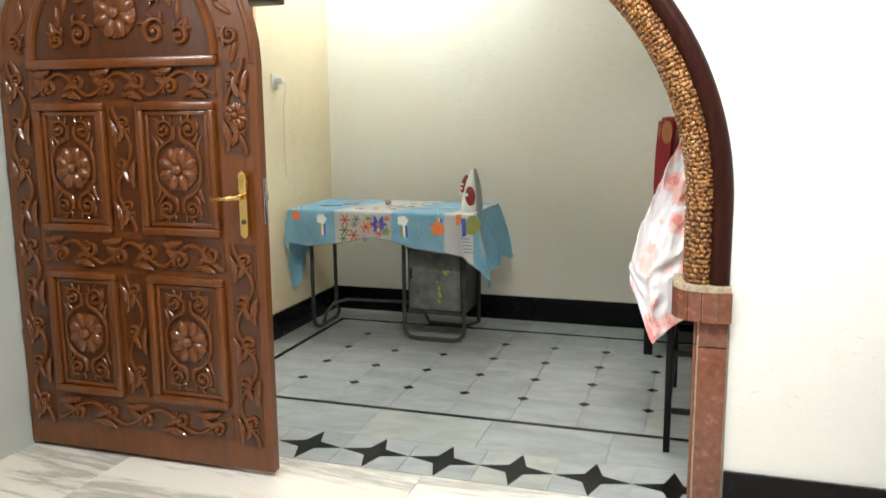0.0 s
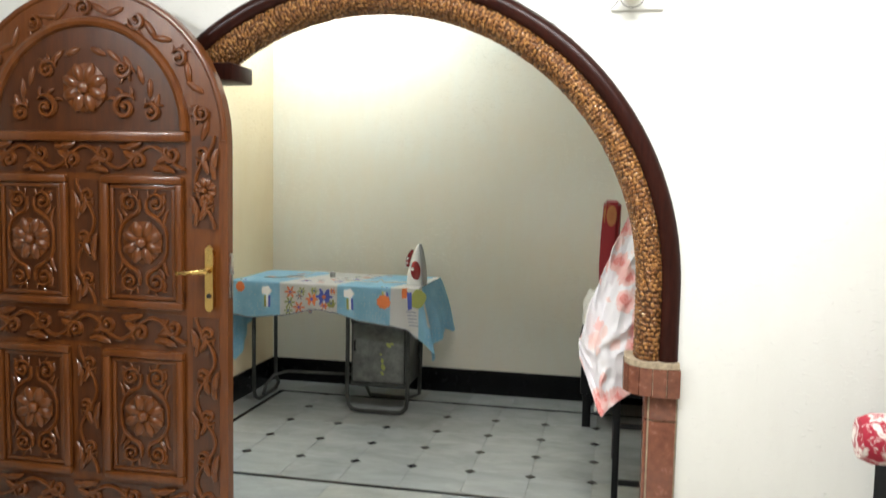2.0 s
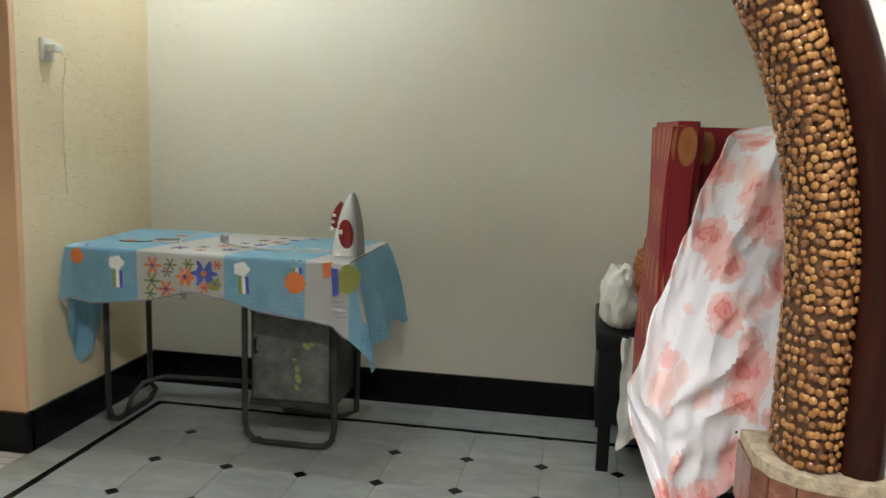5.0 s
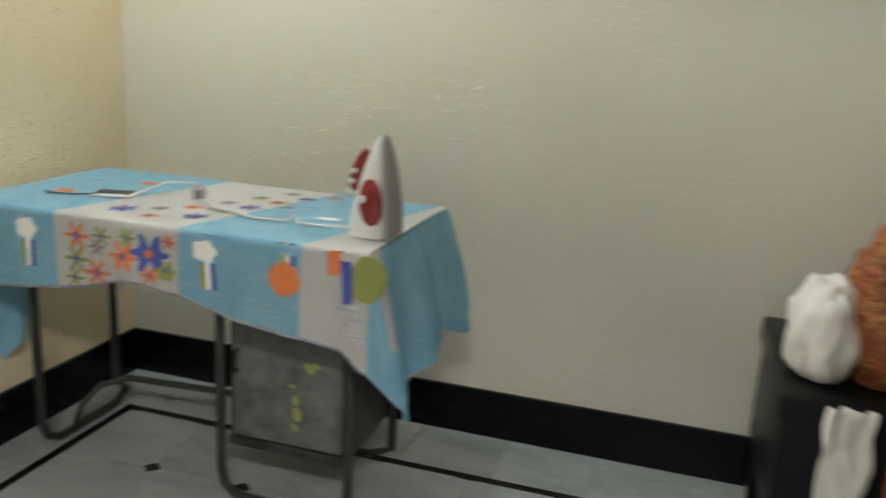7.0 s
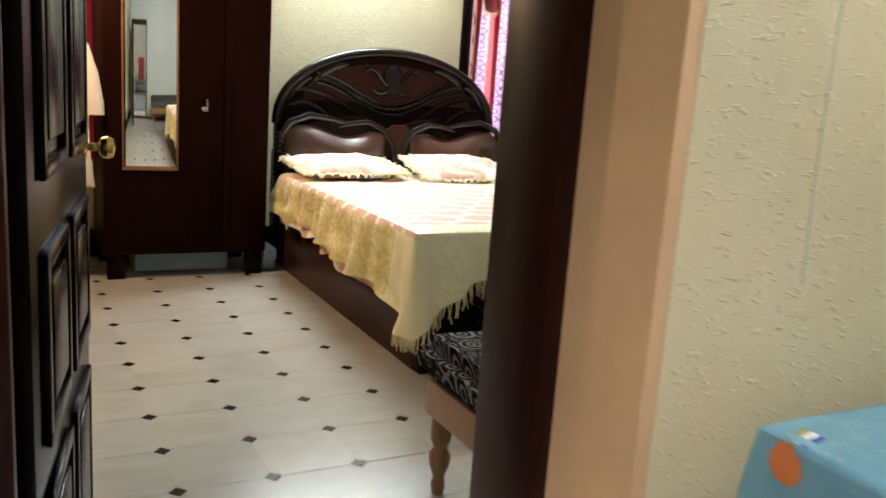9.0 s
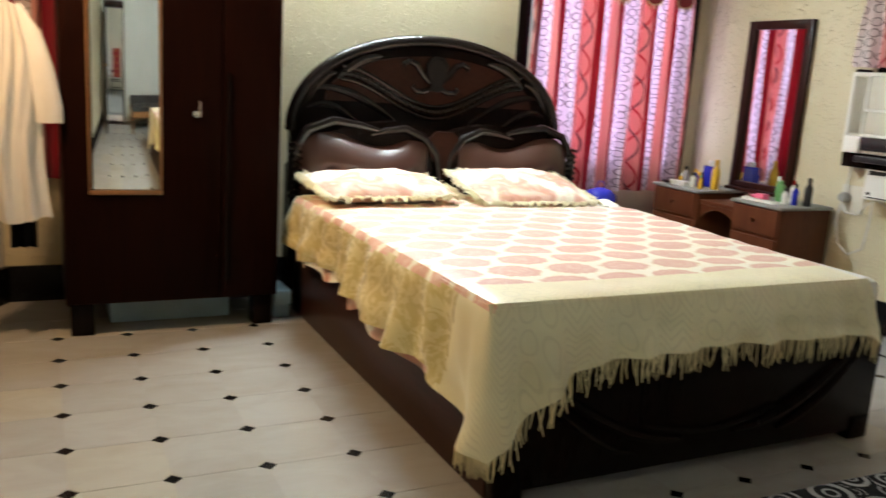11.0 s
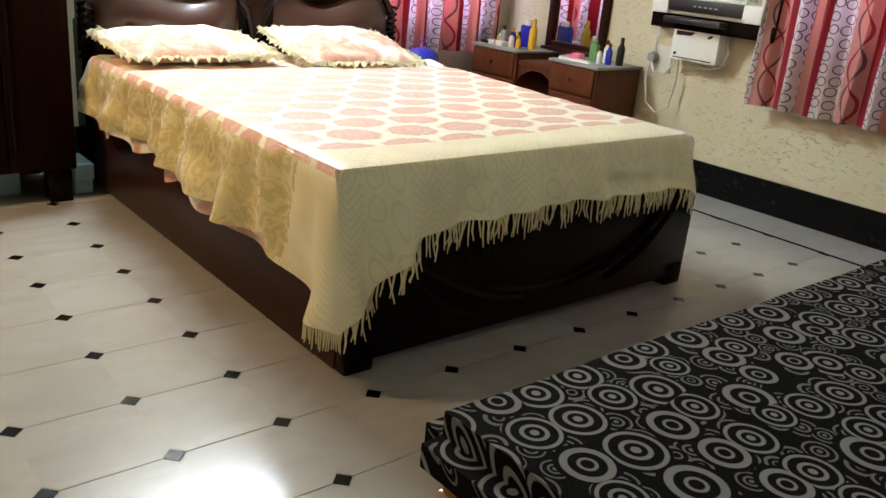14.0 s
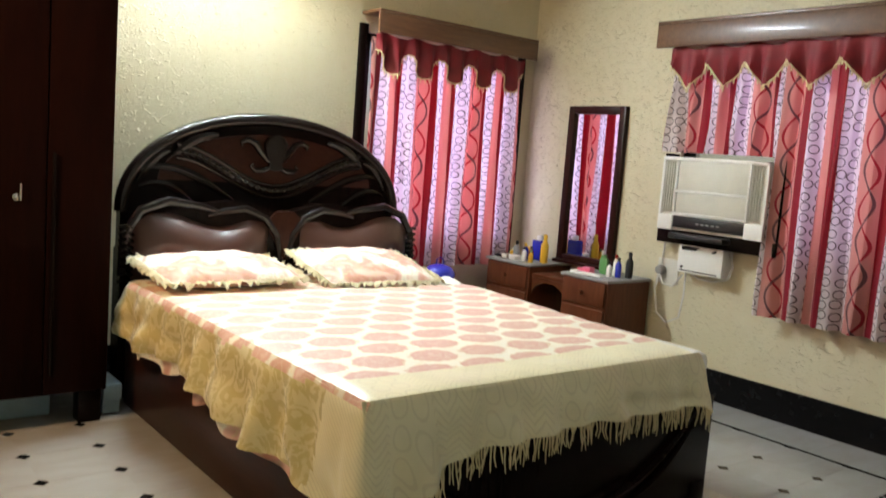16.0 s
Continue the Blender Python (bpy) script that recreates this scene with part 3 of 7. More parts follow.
def prism(bm, outline, y0, y1, axis="Y"):
    """A flat outline of (u, v), given depth from y0 to y1 along the axis."""
    def at(u, v, w):
        return (u, w, v) if axis == "Y" else (w, u, v) if axis == "X" else (u, v, w)
    a = [bm.verts.new(at(u, v, y0)) for u, v in outline]
    b2 = [bm.verts.new(at(u, v, y1)) for u, v in outline]
    k = len(outline)
    bm.faces.new(a)
    bm.faces.new(b2[::-1])
    for i in range(k):
        bm.faces.new((a[i], b2[i], b2[(i + 1) % k], a[(i + 1) % k]))
    return bm


def sheet(bm, fn, nu, nv, thick=0.0):
    """A grid of fn(u, v), u and v from 0 to 1, doubled when it has thickness."""
    g = [[bm.verts.new(fn(i / nu, j / nv)) for j in range(nv + 1)] for i in range(nu + 1)]
    fs = [bm.faces.new((g[i][j], g[i + 1][j], g[i + 1][j + 1], g[i][j + 1])) for i in range(nu) for j in range(nv)]
    if thick:
        bmesh.ops.recalc_face_normals(bm, faces=fs)
        bmesh.ops.solidify(bm, geom=fs, thickness=thick)
    return bm


BASES = {}


def mesh_from(bm, name, smooth=True):
    bmesh.ops.recalc_face_normals(bm, faces=bm.faces)
    me = bpy.data.meshes.new(name)
    bm.to_mesh(me)
    bm.free()
    if smooth:
        me.polygons.foreach_set("use_smooth", [True] * len(me.polygons))
        me.set_sharp_from_angle(angle=radians(38))
    return me


def part(name, bm, material, parent, label="", smooth=True):
    """Links bm as one mesh under a thing; its coordinates are those of the room."""
    base = BASES.get(parent.name)
    if base is None and parent.parent:
        base = BASES.get(parent.parent.name)
    if base is not None:
        for v in bm.verts:
            v.co -= base
    me = mesh_from(bm, name, smooth)
    for one in material if isinstance(material, list) else [material]:
        me.materials.append(one)
    ob = new(name, me)
    ob.parent = parent
    if label:
        ob["label"] = label
    return ob


def thing(name, at, label, category, group="", kind=""):
    ob = new(name)
    ob.location = at
    ob.empty_display_size = 0.1
    BASES[ob.name] = Vector(at)
    return tagged(ob, label, category, group, kind)


def whole(name, bm, material, label, category, kind="", group="", smooth=True, at=(0, 0, 0)):
    """A thing that is one mesh."""
    for v in bm.verts:
        v.co -= Vector(at)
    me = mesh_from(bm, name, smooth)
    for one in material if isinstance(material, list) else [material]:
        me.materials.append(one)
    ob = new(name, me)
    ob.location = at
    return tagged(ob, label, category, group, kind)


def structure(name, boxes, material, label, category="wall"):
    bm = bmesh.new()
    for b6 in boxes:
        box(bm, *b6)
    return whole(name, bm, material, label, category, "structure", smooth=False)

# ---- plan ----
H = 2.95
ARCH_X, ARCH_Z, ARCH_R = -1.21, 1.09, 1.025
AY0, AY1 = 2.93, 3.10
PX0, PX1, PY1 = -2.68, 1.2, 5.40
BX0, BX1, BY0, BY1 = -7.68, -3.13, 3.40, 8.30

floor = structure("floor", [(-8.2, 3.0, -4.0, 8.8, -0.12, -0.004)], GROUT, "grey grouted bed under the marble floor tiles", "floor")
structure("ceiling", [(-8.2, 3.0, -4.0, 8.8, H, H + 0.12)], CEIL, "plain painted ceiling, darkened to cut bounced light", "ceiling")

# hall walls: the arch wall is built from its piers and the spandrel above the arch
bm = bmesh.new()
box(bm, -3.2, -1.96, AY0, AY1, 0, H)
box(bm, -0.02, 2.6, AY0, AY1, 0, H)
pts = []
for i in range(41):
    a = math.pi * (1 - i / 40)
    x = ARCH_X + (ARCH_R + 0.13) * math.cos(a)
    z = ARCH_Z + (ARCH_R + 0.13) * math.sin(a)
    if x > -1.96:
        pts.append((x, z))
pts = [(-1.96, pts[0][1] - 0.03)] + pts + [(-0.055, 0.8), (-0.02, 0.8)]
for (xa, za), (xb, zb) in zip(pts, pts[1:]):
    if xb - xa > 1e-6:
        prism(bm, [(xa, za), (xb, zb), (xb, H), (xa, H)], AY0, AY1)
whole("wall_arch", bm, WALL_HALL, "cream painted wall pierced by a wide round arch", "wall", "structure", smooth=False)
structure("wall_hall_left", [(-3.2, -3.0, -4.0, 1.42, 0, H), (-3.2, -3.0, 2.66, 2.93, 0, H), (-3.2, -3.0, 1.42, 2.66, 2.3, H)], WALL_HALL, "cream painted hall wall with the entrance opening")
structure("wall_hall_right", [(2.6, 2.8, -4.0, 3.1, 0, H)], WALL_HALL, "plain cream painted hall wall")
structure("wall_hall_back", [(-3.2, 2.8, -4.0, -3.8, 0, H)], WALL_HALL, "plain cream painted hall wall")
structure("wall_porch", [(-4.6, -4.4, 0.9, 2.6, 0, H), (-4.4, -3.2, 0.7, 0.9, 0, H)], PLASTER, "plastered porch wall outside the entrance door")
structure("baseboard_hall", [(-0.018, 2.6, AY0 - 0.015, AY0, 0, 0.15)], SKIRT, "polished black granite skirting", "baseboard")

# passage walls; the bedroom doorway goes through the thick wall on the left side
DY0, DY1, DZ = 3.52, 4.44, 2.12
structure("wall_passage_back", [(-2.88, 1.4, PY1, PY1 + 0.2, 0, H)], WALL_PASSAGE, "pale green textured wall behind the ironing table")
structure("wall_passage_right", [(PX1, PX1 + 0.2, AY1, PY1, 0, H)], WALL_PASSAGE, "pale green textured passage wall")
structure("wall_passage_left", [(-2.88, PX0, DY1, PY1, 0, H), (-2.88, PX0, AY1, DY0, 0, H), (-2.88, PX0, DY0, DY1, DZ + 0.12, H)], WALL_OCHRE, "pale ochre textured wall with the bedroom doorway")
structure("wall_bedroom_near", [(BX1 + 0.0, -2.88, DY1 + 0.02, 8.5, 0, H), (BX1, -2.88, 2.4, DY0 - 0.02, 0, H), (BX1, -2.88, DY0 - 0.02, DY1 + 0.02, DZ + 0.1, H)], WALL_NEAR, "painted wall between passage and bedroom, darkened to cut bounced light")
structure("reveal_bedroom_door", [(-2.93, PX0 - 0.001, DY1 - 0.006, DY1 - 0.0005, 0.166, DZ + 0.12), (-2.82, PX0 - 0.001, DY1 - 0.03, DY1 - 0.0065, 0.166, DZ + 0.12)], PLASTER, "peach plastered reveal of the bedroom doorway", "reveal")
structure("baseboard_passage", [(PX0, PX1, PY1 - 0.015, PY1, 0, 0.165), (PX0, PX0 + 0.015, DY1 - 0.015, PY1 - 0.015, 0, 0.165), (-2.93, PX0 + 0.015, DY1 - 0.045, DY1, 0, 0.165)], SKIRT, "polished black granite skirting", "baseboard")

# bedroom walls with two window openings
W1Y0, W1Y1, WZ0, WZ1 = 6.78, 8.12, 0.72, 2.12
W2X0, W2X1 = -6.28, -4.2
bed_wall = structure("wall_headboard", [(-7.9, BX0, 2.4, W1Y0, 0, H), (-7.9, BX0, W1Y1, 8.5, 0, H), (-7.9, BX0, W1Y0, W1Y1, 0, WZ0), (-7.9, BX0, W1Y0, W1Y1, WZ1, H)], WALL_BED, "yellow embossed bedroom wall with a curtained window")
structure("wall_air_conditioner", [(BX0, W2X0, BY1, 8.5, 0, H), (W2X1, BX1, BY1, 8.5, 0, H), (W2X0, W2X1, BY1, 8.5, 0, 0.95), (W2X0, W2X1, BY1, 8.5, WZ1, H)], WALL_BED, "yellow embossed bedroom wall with a wide window")
structure("wall_bedroom_left", [(BX0, BX1, BY0 - 0.2, BY0, 0, H)], WALL_BED, "plain yellow bedroom wall")
structure("baseboard_bedroom", [(BX0, BX1, BY1 - 0.018, BY1, 0, 0.19), (BX0, BX0 + 0.018, BY0, BY1 - 0.018, 0, 0.19), (BX0 + 0.018, BX1, BY0, BY0 + 0.018, 0, 0.19)], SKIRT, "polished black granite skirting", "baseboard")

bm = bmesh.new()
prism(bm, [(BX0, BY0), (-7.15, BY0), (-7.22, 3.46), (BX0, 3.77)], 0, H, "Z")
whole("wall_niche_pier", bm, WALL_HALL, "cream painted splayed pier in the bedroom corner", "wall", "structure", smooth=False)
bm = bmesh.new()
prism(bm, [(BX0 + 0.02, BY0 + 0.02), (-7.10, BY0 + 0.02), (-7.19, 3.475), (BX0 + 0.02, 3.79)], 0, 0.19, "Z")
whole("baseboard_pier", bm, SKIRT, "polished black granite skirting", "baseboard", "structure", smooth=False)

# ---- small shapes ----


def lump(bm, c, rx, ry, rz, spin=0.0, seg=8, rings=5):
    """A flattened ball, spun about the y axis."""
    c = Vector(c)
    ca, sa = math.cos(spin), math.sin(spin)

    def at(x, y, z):
        return c + Vector((x * ca - z * sa, y, x * sa + z * ca))
    top, bot = bm.verts.new(at(0, -ry, 0)), bm.verts.new(at(0, ry, 0))
    rows = []
    for i in range(1, rings):
        a = math.pi * i / rings
        rows.append([bm.verts.new(at(rx * math.sin(a) * math.cos(2 * math.pi * j / seg), -ry * math.cos(a), rz * math.sin(a) * math.sin(2 * math.pi * j / seg))) for j in range(seg)])
    for j in range(seg):
        k = (j + 1) % seg
        bm.faces.new((top, rows[0][j], rows[0][k]))
        bm.faces.new((bot, rows[-1][k], rows[-1][j]))
        for a, b2 in zip(rows, rows[1:]):
            bm.faces.new((a[j], b2[j], b2[k], a[k]))


def frond(bm, x, y, z, length, turn, curl, width):
    """A carved leaf: a tapered ridge that bends by curl on its way."""
    pts, rad = [], []
    px, pz = x, z
    for i in range(10):
        u = i / 9
        pts.append((px, y, pz))
        rad.append(width * (0.16 + 0.84 * math.sin(math.pi * min(1, 0.12 + 0.86 * u)) ** 0.8 * (1 - 0.35 * u)))
        a = turn + curl * u * u
        px, pz = px + length / 9 * math.cos(a), pz + length / 9 * math.sin(a)
    sweep(bm, pts, rad, 6, 0.8, (0, 1, 0))


def rosette(bm, x, y, z, r, petals=8):
    lump(bm, (x, y + 0.004, z), 0.98 * r, 0.008, 0.98 * r, 0, 20)
    for i in range(petals):
        a = 2 * math.pi * (i + 0.5) / petals
        lump(bm, (x + 0.60 * r * math.cos(a), y, z + 0.60 * r * math.sin(a)), 0.41 * r, 0.015, 0.245 * r, a)
    lump(bm, (x, y - 0.010, z), 0.25 * r, 0.018, 0.25 * r, 0, 12, 8)


def scroll(bm, x, y, z, s, turn=0.0, hand=1, thick=0.011):
    """A carved volute with small leaves along its back."""
    pts, rad = [], []
    for i in range(22):
        u = i / 21
        a = turn + hand * u * 1.5 * 2 * math.pi
        r = s * (1 - 0.84 * u)
        pts.append((x + r * math.cos(a), y, z + r * math.sin(a)))
        rad.append(thick * (1.05 - 0.5 * u) * (0.4 + 0.6 * min(1, u * 5)))
    sweep(bm, pts, rad, 6, 1.25, (0, 1, 0))
    lump(bm, (x, y - 0.004, z), s * 0.22, 0.017, s * 0.22)
    for i in range(3):
        a = turn + hand * (0.3 + 0.75 * i)
        frond(bm, x + s * math.cos(a), y, z + s * math.sin(a), s * 0.75, a + hand * 0.5, hand * 1.1, s * 0.17)


def foliage(bm, x0, z0, x1, z1, y, width, pitch):
    """A winding stem with a volute and a fan of long leaves in each bend."""
    a, b2 = Vector((x0, z0)), Vector((x1, z1))
    run = b2 - a
    k = max(1, round(run.length / pitch))
    step = run.length / k
    along = run.normalized()
    across = Vector((-along.y, along.x))
    ang = math.atan2(along.y, along.x)
    stem = []
    for i in range(k):
        hand = 1 if i % 2 else -1
        c = a + run * ((i + 0.62) / k) + across * hand * width * 0.10
        scroll(bm, c.x, y, c.y, width * 0.27, ang + hand * 2.2, hand, width * 0.085)
        for q, (start, side, lean, size) in enumerate(((-0.55, 0.34, 0.25, 0.62), (-0.42, 0.16, 0.55, 0.46), (-0.30, 0.36, 0.05, 0.42))):
            p = a + run * ((i + 0.62) / k) + along * step * start - across * hand * width * side
            frond(bm, p.x, y - 0.003 * q, p.y, step * size, ang + hand * lean, -hand * (1.5 - 0.3 * q), width * 0.12)
    for i in range(8 * k + 1):
        u = i / (8 * k)
        p = a + run * u - across * math.cos(u * math.pi * k) * width * 0.33
        stem.append((p.x, y, p.y))
    sweep(bm, stem, width * 0.06, 6, 1.3, (0, 1, 0))


def frame_bars(bm, x0, x1, z0, z1, y0, y1, w):
    """Four mitred-looking bars round an opening that faces -y."""
    for b6 in ((x0, x1, z1 - w, z1), (x0, x1, z0, z0 + w), (x0, x0 + w, z0 + w, z1 - w), (x1 - w, x1, z0 + w, z1 - w)):
        box(bm, b6[0], b6[1], y0, y1, b6[2], b6[3], min(w, abs(y1 - y0)) * 0.28)


# ---- hall: the arch ----
MID, LEFT_END = ARCH_R + 0.055, 152


def arch_path(r, start=0.82, step=3.0):
    pts = [(ARCH_X + r, z) for z in np.arange(start, ARCH_Z - 0.004, 0.006)]
    return pts + [(ARCH_X + r * math.cos(radians(a)), ARCH_Z + r * math.sin(radians(a))) for a in np.arange(0, LEFT_END + 0.1, step)]


arch = thing("pebble_arch", (-0.11, 3.0, 0.82), "wide round arch faced with glossy brown pebbles and a dark moulding", "arch", kind="structure")
bm = bmesh.new()
sweep(bm, [(x, 3.0, z) for x, z in arch_path(MID)], 0.052, 12, 1.75, (0, 1, 0))
part("mortar_bed", bm, MORTAR, arch)
bm = bmesh.new()
sweep(bm, [(x, 2.935, z) for x, z in arch_path(ARCH_R + 0.124, 0.80)], 0.036, 10, 1.0, (0, 1, 0))
part("moulding", bm, TEAK_DARK, arch, "dark varnished wooden moulding")

pebble_meshes = []
for k in range(6):
    bm = bmesh.new()
    bmesh.ops.create_icosphere(bm, subdivisions=2, radius=1.0)
    sx, sy, sz = random.uniform(0.98, 1.12), random.uniform(0.94, 1.04), random.uniform(0.5, 0.62)
    for v in bm.verts:
        v.co = Vector((v.co.x * sx, v.co.y * sy, v.co.z * sz)) * random.uniform(0.98, 1.02)
    me = mesh_from(bm, "pebble")
    me.polygons.foreach_set("use_smooth", [True] * len(me.polygons))
    me.materials.append(PEBBLE)
    pebble_meshes.append(me)
rest = bmesh.new()
count = 0
lat = 0.0125
line = arch_path(MID, 0.835, 0.4)
last = None
rows = []
for x, z in line:
    if last is None or math.hypot(x - last[0], z - last[1]) >= lat * 1.02:
        rows.append((x, z, last))
        last = (x, z)
for i, (x, z, before) in enumerate(rows):
    nx, nz = (1.0, 0.0) if z <= ARCH_Z and x > ARCH_X else ((x - ARCH_X) / MID, (z - ARCH_Z) / MID)
    near = z < 1.3 and x > -0.5
    for j in range(22):
        a = radians(28 + (j + 0.5 * (i % 2)) * 11.3 + random.uniform(-4.5, 4.5))
        slip = random.uniform(-0.32, 0.32) * lat
        off, yy = 0.054 * math.cos(a) * 1.0, -0.094 * math.sin(a)
        p = Vector((x + nx * off - nz * slip, 3.0 + yy, z + nz * off + nx * slip))
        nrm = Vector((nx * math.cos(a) * 1.9, -math.sin(a), nz * math.cos(a) * 1.9)).normalized()
        m = Matrix.Translation(p) @ nrm.to_track_quat("Z", "Y").to_matrix().to_4x4() @ Matrix.Rotation(random.uniform(0, 6.28), 4, "Z") @ Matrix.Scale(lat * random.uniform(0.47, 0.55), 4)
        if near and count < 290 and 4 < j < 19:
            ob = new("pebble", pebble_meshes[count % 6])
            ob.parent = arch
            ob.matrix_basis = Matrix.Translation(-Vector(arch.location)) @ m
            count += 1
        else:
            vs = [rest.verts.new(m @ v.co) for v in pebble_meshes[(i + j) % 6].vertices]
            for poly in pebble_meshes[(i + j) % 6].polygons:
                rest.faces.new([vs[q] for q in poly.vertices])
pebbles = part("pebbles", rest, PEBBLE, arch)
pebbles.data.polygons.foreach_set("use_smooth", [True] * len(pebbles.data.polygons))
pebbles["kind"] = "stuff"
bm = bmesh.new()
box(bm, -1.99, -1.775, 2.90, 3.10, 1.85, 1.92, 0.008)
part("bracket", bm, TEAK_DARK, arch, "dark wooden bracket under the end of the arch")

pier = thing("arch_pillar", (-0.08, 3.0, 0), "low pillar clad in red-brown granite with a curved cap", "pillar", kind="structure")
bm = bmesh.new()
box(bm, -0.128, -0.022, 2.920, 3.098, 0, 0.70)
part("core", bm, CAPSTONE, pier)
for z0, z1 in ((0.004, 0.60), (0.606, 0.70)):
    bm = bmesh.new()
    box(bm, -0.122, -0.028, 2.908, 2.9195, z0, z1, 0.002)
    part("tile", bm, GRANITE, pier)
    bm = bmesh.new()
    box(bm, -0.140, -0.1285, 2.925, 3.09, z0, z1, 0.002)
    part("tile", bm, GRANITE, pier)
outline = [(-0.018, 2.895), (-0.065, 2.884), (-0.115, 2.886), (-0.160, 2.903), (-0.195, 2.935), (-0.212, 2.98), (-0.214, 3.04), (-0.214, 3.10)]
bm = bmesh.new()
prism(bm, outline + [(-0.018, 3.10)], 0.70, 0.80, "Z")
part("cap_core", bm, CAPSTONE, pier)
for (xa, ya), (xb, yb) in zip(outline, outline[1:]):
    d = Vector((xb - xa, yb - ya, 0))
    nrm = Vector((-d.y, d.x, 0)).normalized() * -0.007
    if (Vector(((xa + xb) / 2, (ya + yb) / 2, 0)) + nrm - Vector((-0.08, 3.02, 0))).length < (Vector(((xa + xb) / 2, (ya + yb) / 2, 0)) - Vector((-0.08, 3.02, 0))).length:
        nrm = -nrm
    g = d * 0.02
    bm = bmesh.new()
    prism(bm, [(xa + g.x, ya + g.y), (xb - g.x, yb - g.y), (xb - g.x + nrm.x, yb - g.y + nrm.y), (xa + g.x + nrm.x, ya + g.y + nrm.y)], 0.698, 0.802, "Z")
    part("cap_tile", bm, GRANITE, pier)
bm = bmesh.new()
prism(bm, [(x * 1.0 - 0.004, y - 0.006) for x, y in outline] + [(-0.018, 3.10)], 0.803, 0.824, "Z")
part("cap_slab", bm, CAPSTONE, pier, "tan pebbledash slab")

# ---- hall: the carved door ----
door = thing("carved_door", (-2.86, 2.725, 0), "carved teak door with flower panels, standing wide open", "door")
LX0, LX1, LZ, LC = -2.87, -1.695, 1.60, -2.283
FRONT = 2.705


def leaf_outline(inset, z0=0.02, steps=24):
    r = (LX1 - LX0) / 2 - inset
    return [(LX0 + inset, z0), (LX1 - inset, z0)] + [(LC + r * math.cos(math.pi * i / steps), LZ + r * math.sin(math.pi * i / steps)) for i in range(steps + 1)]


bm = bmesh.new()
prism(bm, leaf_outline(0.0), FRONT, FRONT + 0.042)
part("leaf", bm, TEAK, door)
bm = bmesh.new()
rim = leaf_outline(0.012)
sweep(bm, [(x, FRONT, z) for x, z in rim[2:]], 0.012, 8, 0.8, (0, 1, 0))
part("edge_bead", bm, TEAK, door)
PANELS = [(-2.70, -2.365, 0.955, 1.465), (-2.215, -1.872, 0.955, 1.465), (-2.70, -2.365, 0.27, 0.79), (-2.215, -1.872, 0.27, 0.79)]
for x0, x1, z0, z1 in PANELS:
    bm = bmesh.new()
    frame_bars(bm, x0, x1, z0, z1, FRONT - 0.024, FRONT - 0.001, 0.030)
    frame_bars(bm, x0 + 0.034, x1 - 0.034, z0 + 0.034, z1 - 0.034, FRONT - 0.012, FRONT - 0.001, 0.016)
    pf = part("panel_frame", bm, TEAK, door)
    bm = bmesh.new()
    cx, cz = (x0 + x1) / 2, (z0 + z1) / 2
    rosette(bm, cx, FRONT - 0.012, cz, 0.088)
    for sx in (-1, 1):
        for sz in (-1, 1):
            hand = sx * sz
            stem = [(cx + sx * u, FRONT - 0.008, cz + sz * w) for u, w in ((0.101, 0.0), (0.100, 0.035), (0.086, 0.070), (0.058, 0.096), (0.026, 0.112), (0.014, 0.135), (0.016, 0.165))]
            sweep(bm, stem, [0.005, 0.007, 0.008, 0.009, 0.009, 0.008, 0.006], 6, 1.2, (0, 1, 0))
            scroll(bm, cx + sx * 0.056, FRONT - 0.010, cz + sz * 0.152, 0.036, math.pi / 2 * sz + hand * 1.2, -hand, 0.0085)
            base = math.atan2(sz, sx)
            frond(bm, cx + sx * 0.088, FRONT - 0.008, cz + sz * 0.070, 0.062, math.pi / 2 * sz - hand * 0.15, -hand * 0.8, 0.010)
            frond(bm, cx + sx * 0.066, FRONT - 0.010, cz + sz * 0.100, 0.050, base, hand * 0.9, 0.009)
            frond(bm, cx + sx * 0.090, FRONT - 0.008, cz + sz * 0.150, 0.042, math.pi / 2 * sz, hand * 0.9, 0.009)
            frond(bm, cx + sx * 0.020, FRONT - 0.008, cz + sz * 0.110, 0.034, math.pi / 2 * sz + hand * 0.3, hand * 0.4, 0.008)
    part("flower_carving", bm, TEAK, door)
    # Thin board whose dark colour gives the carving its recess shade.
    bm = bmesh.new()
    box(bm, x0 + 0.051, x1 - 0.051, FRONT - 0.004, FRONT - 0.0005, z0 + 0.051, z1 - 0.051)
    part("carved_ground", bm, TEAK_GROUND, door)
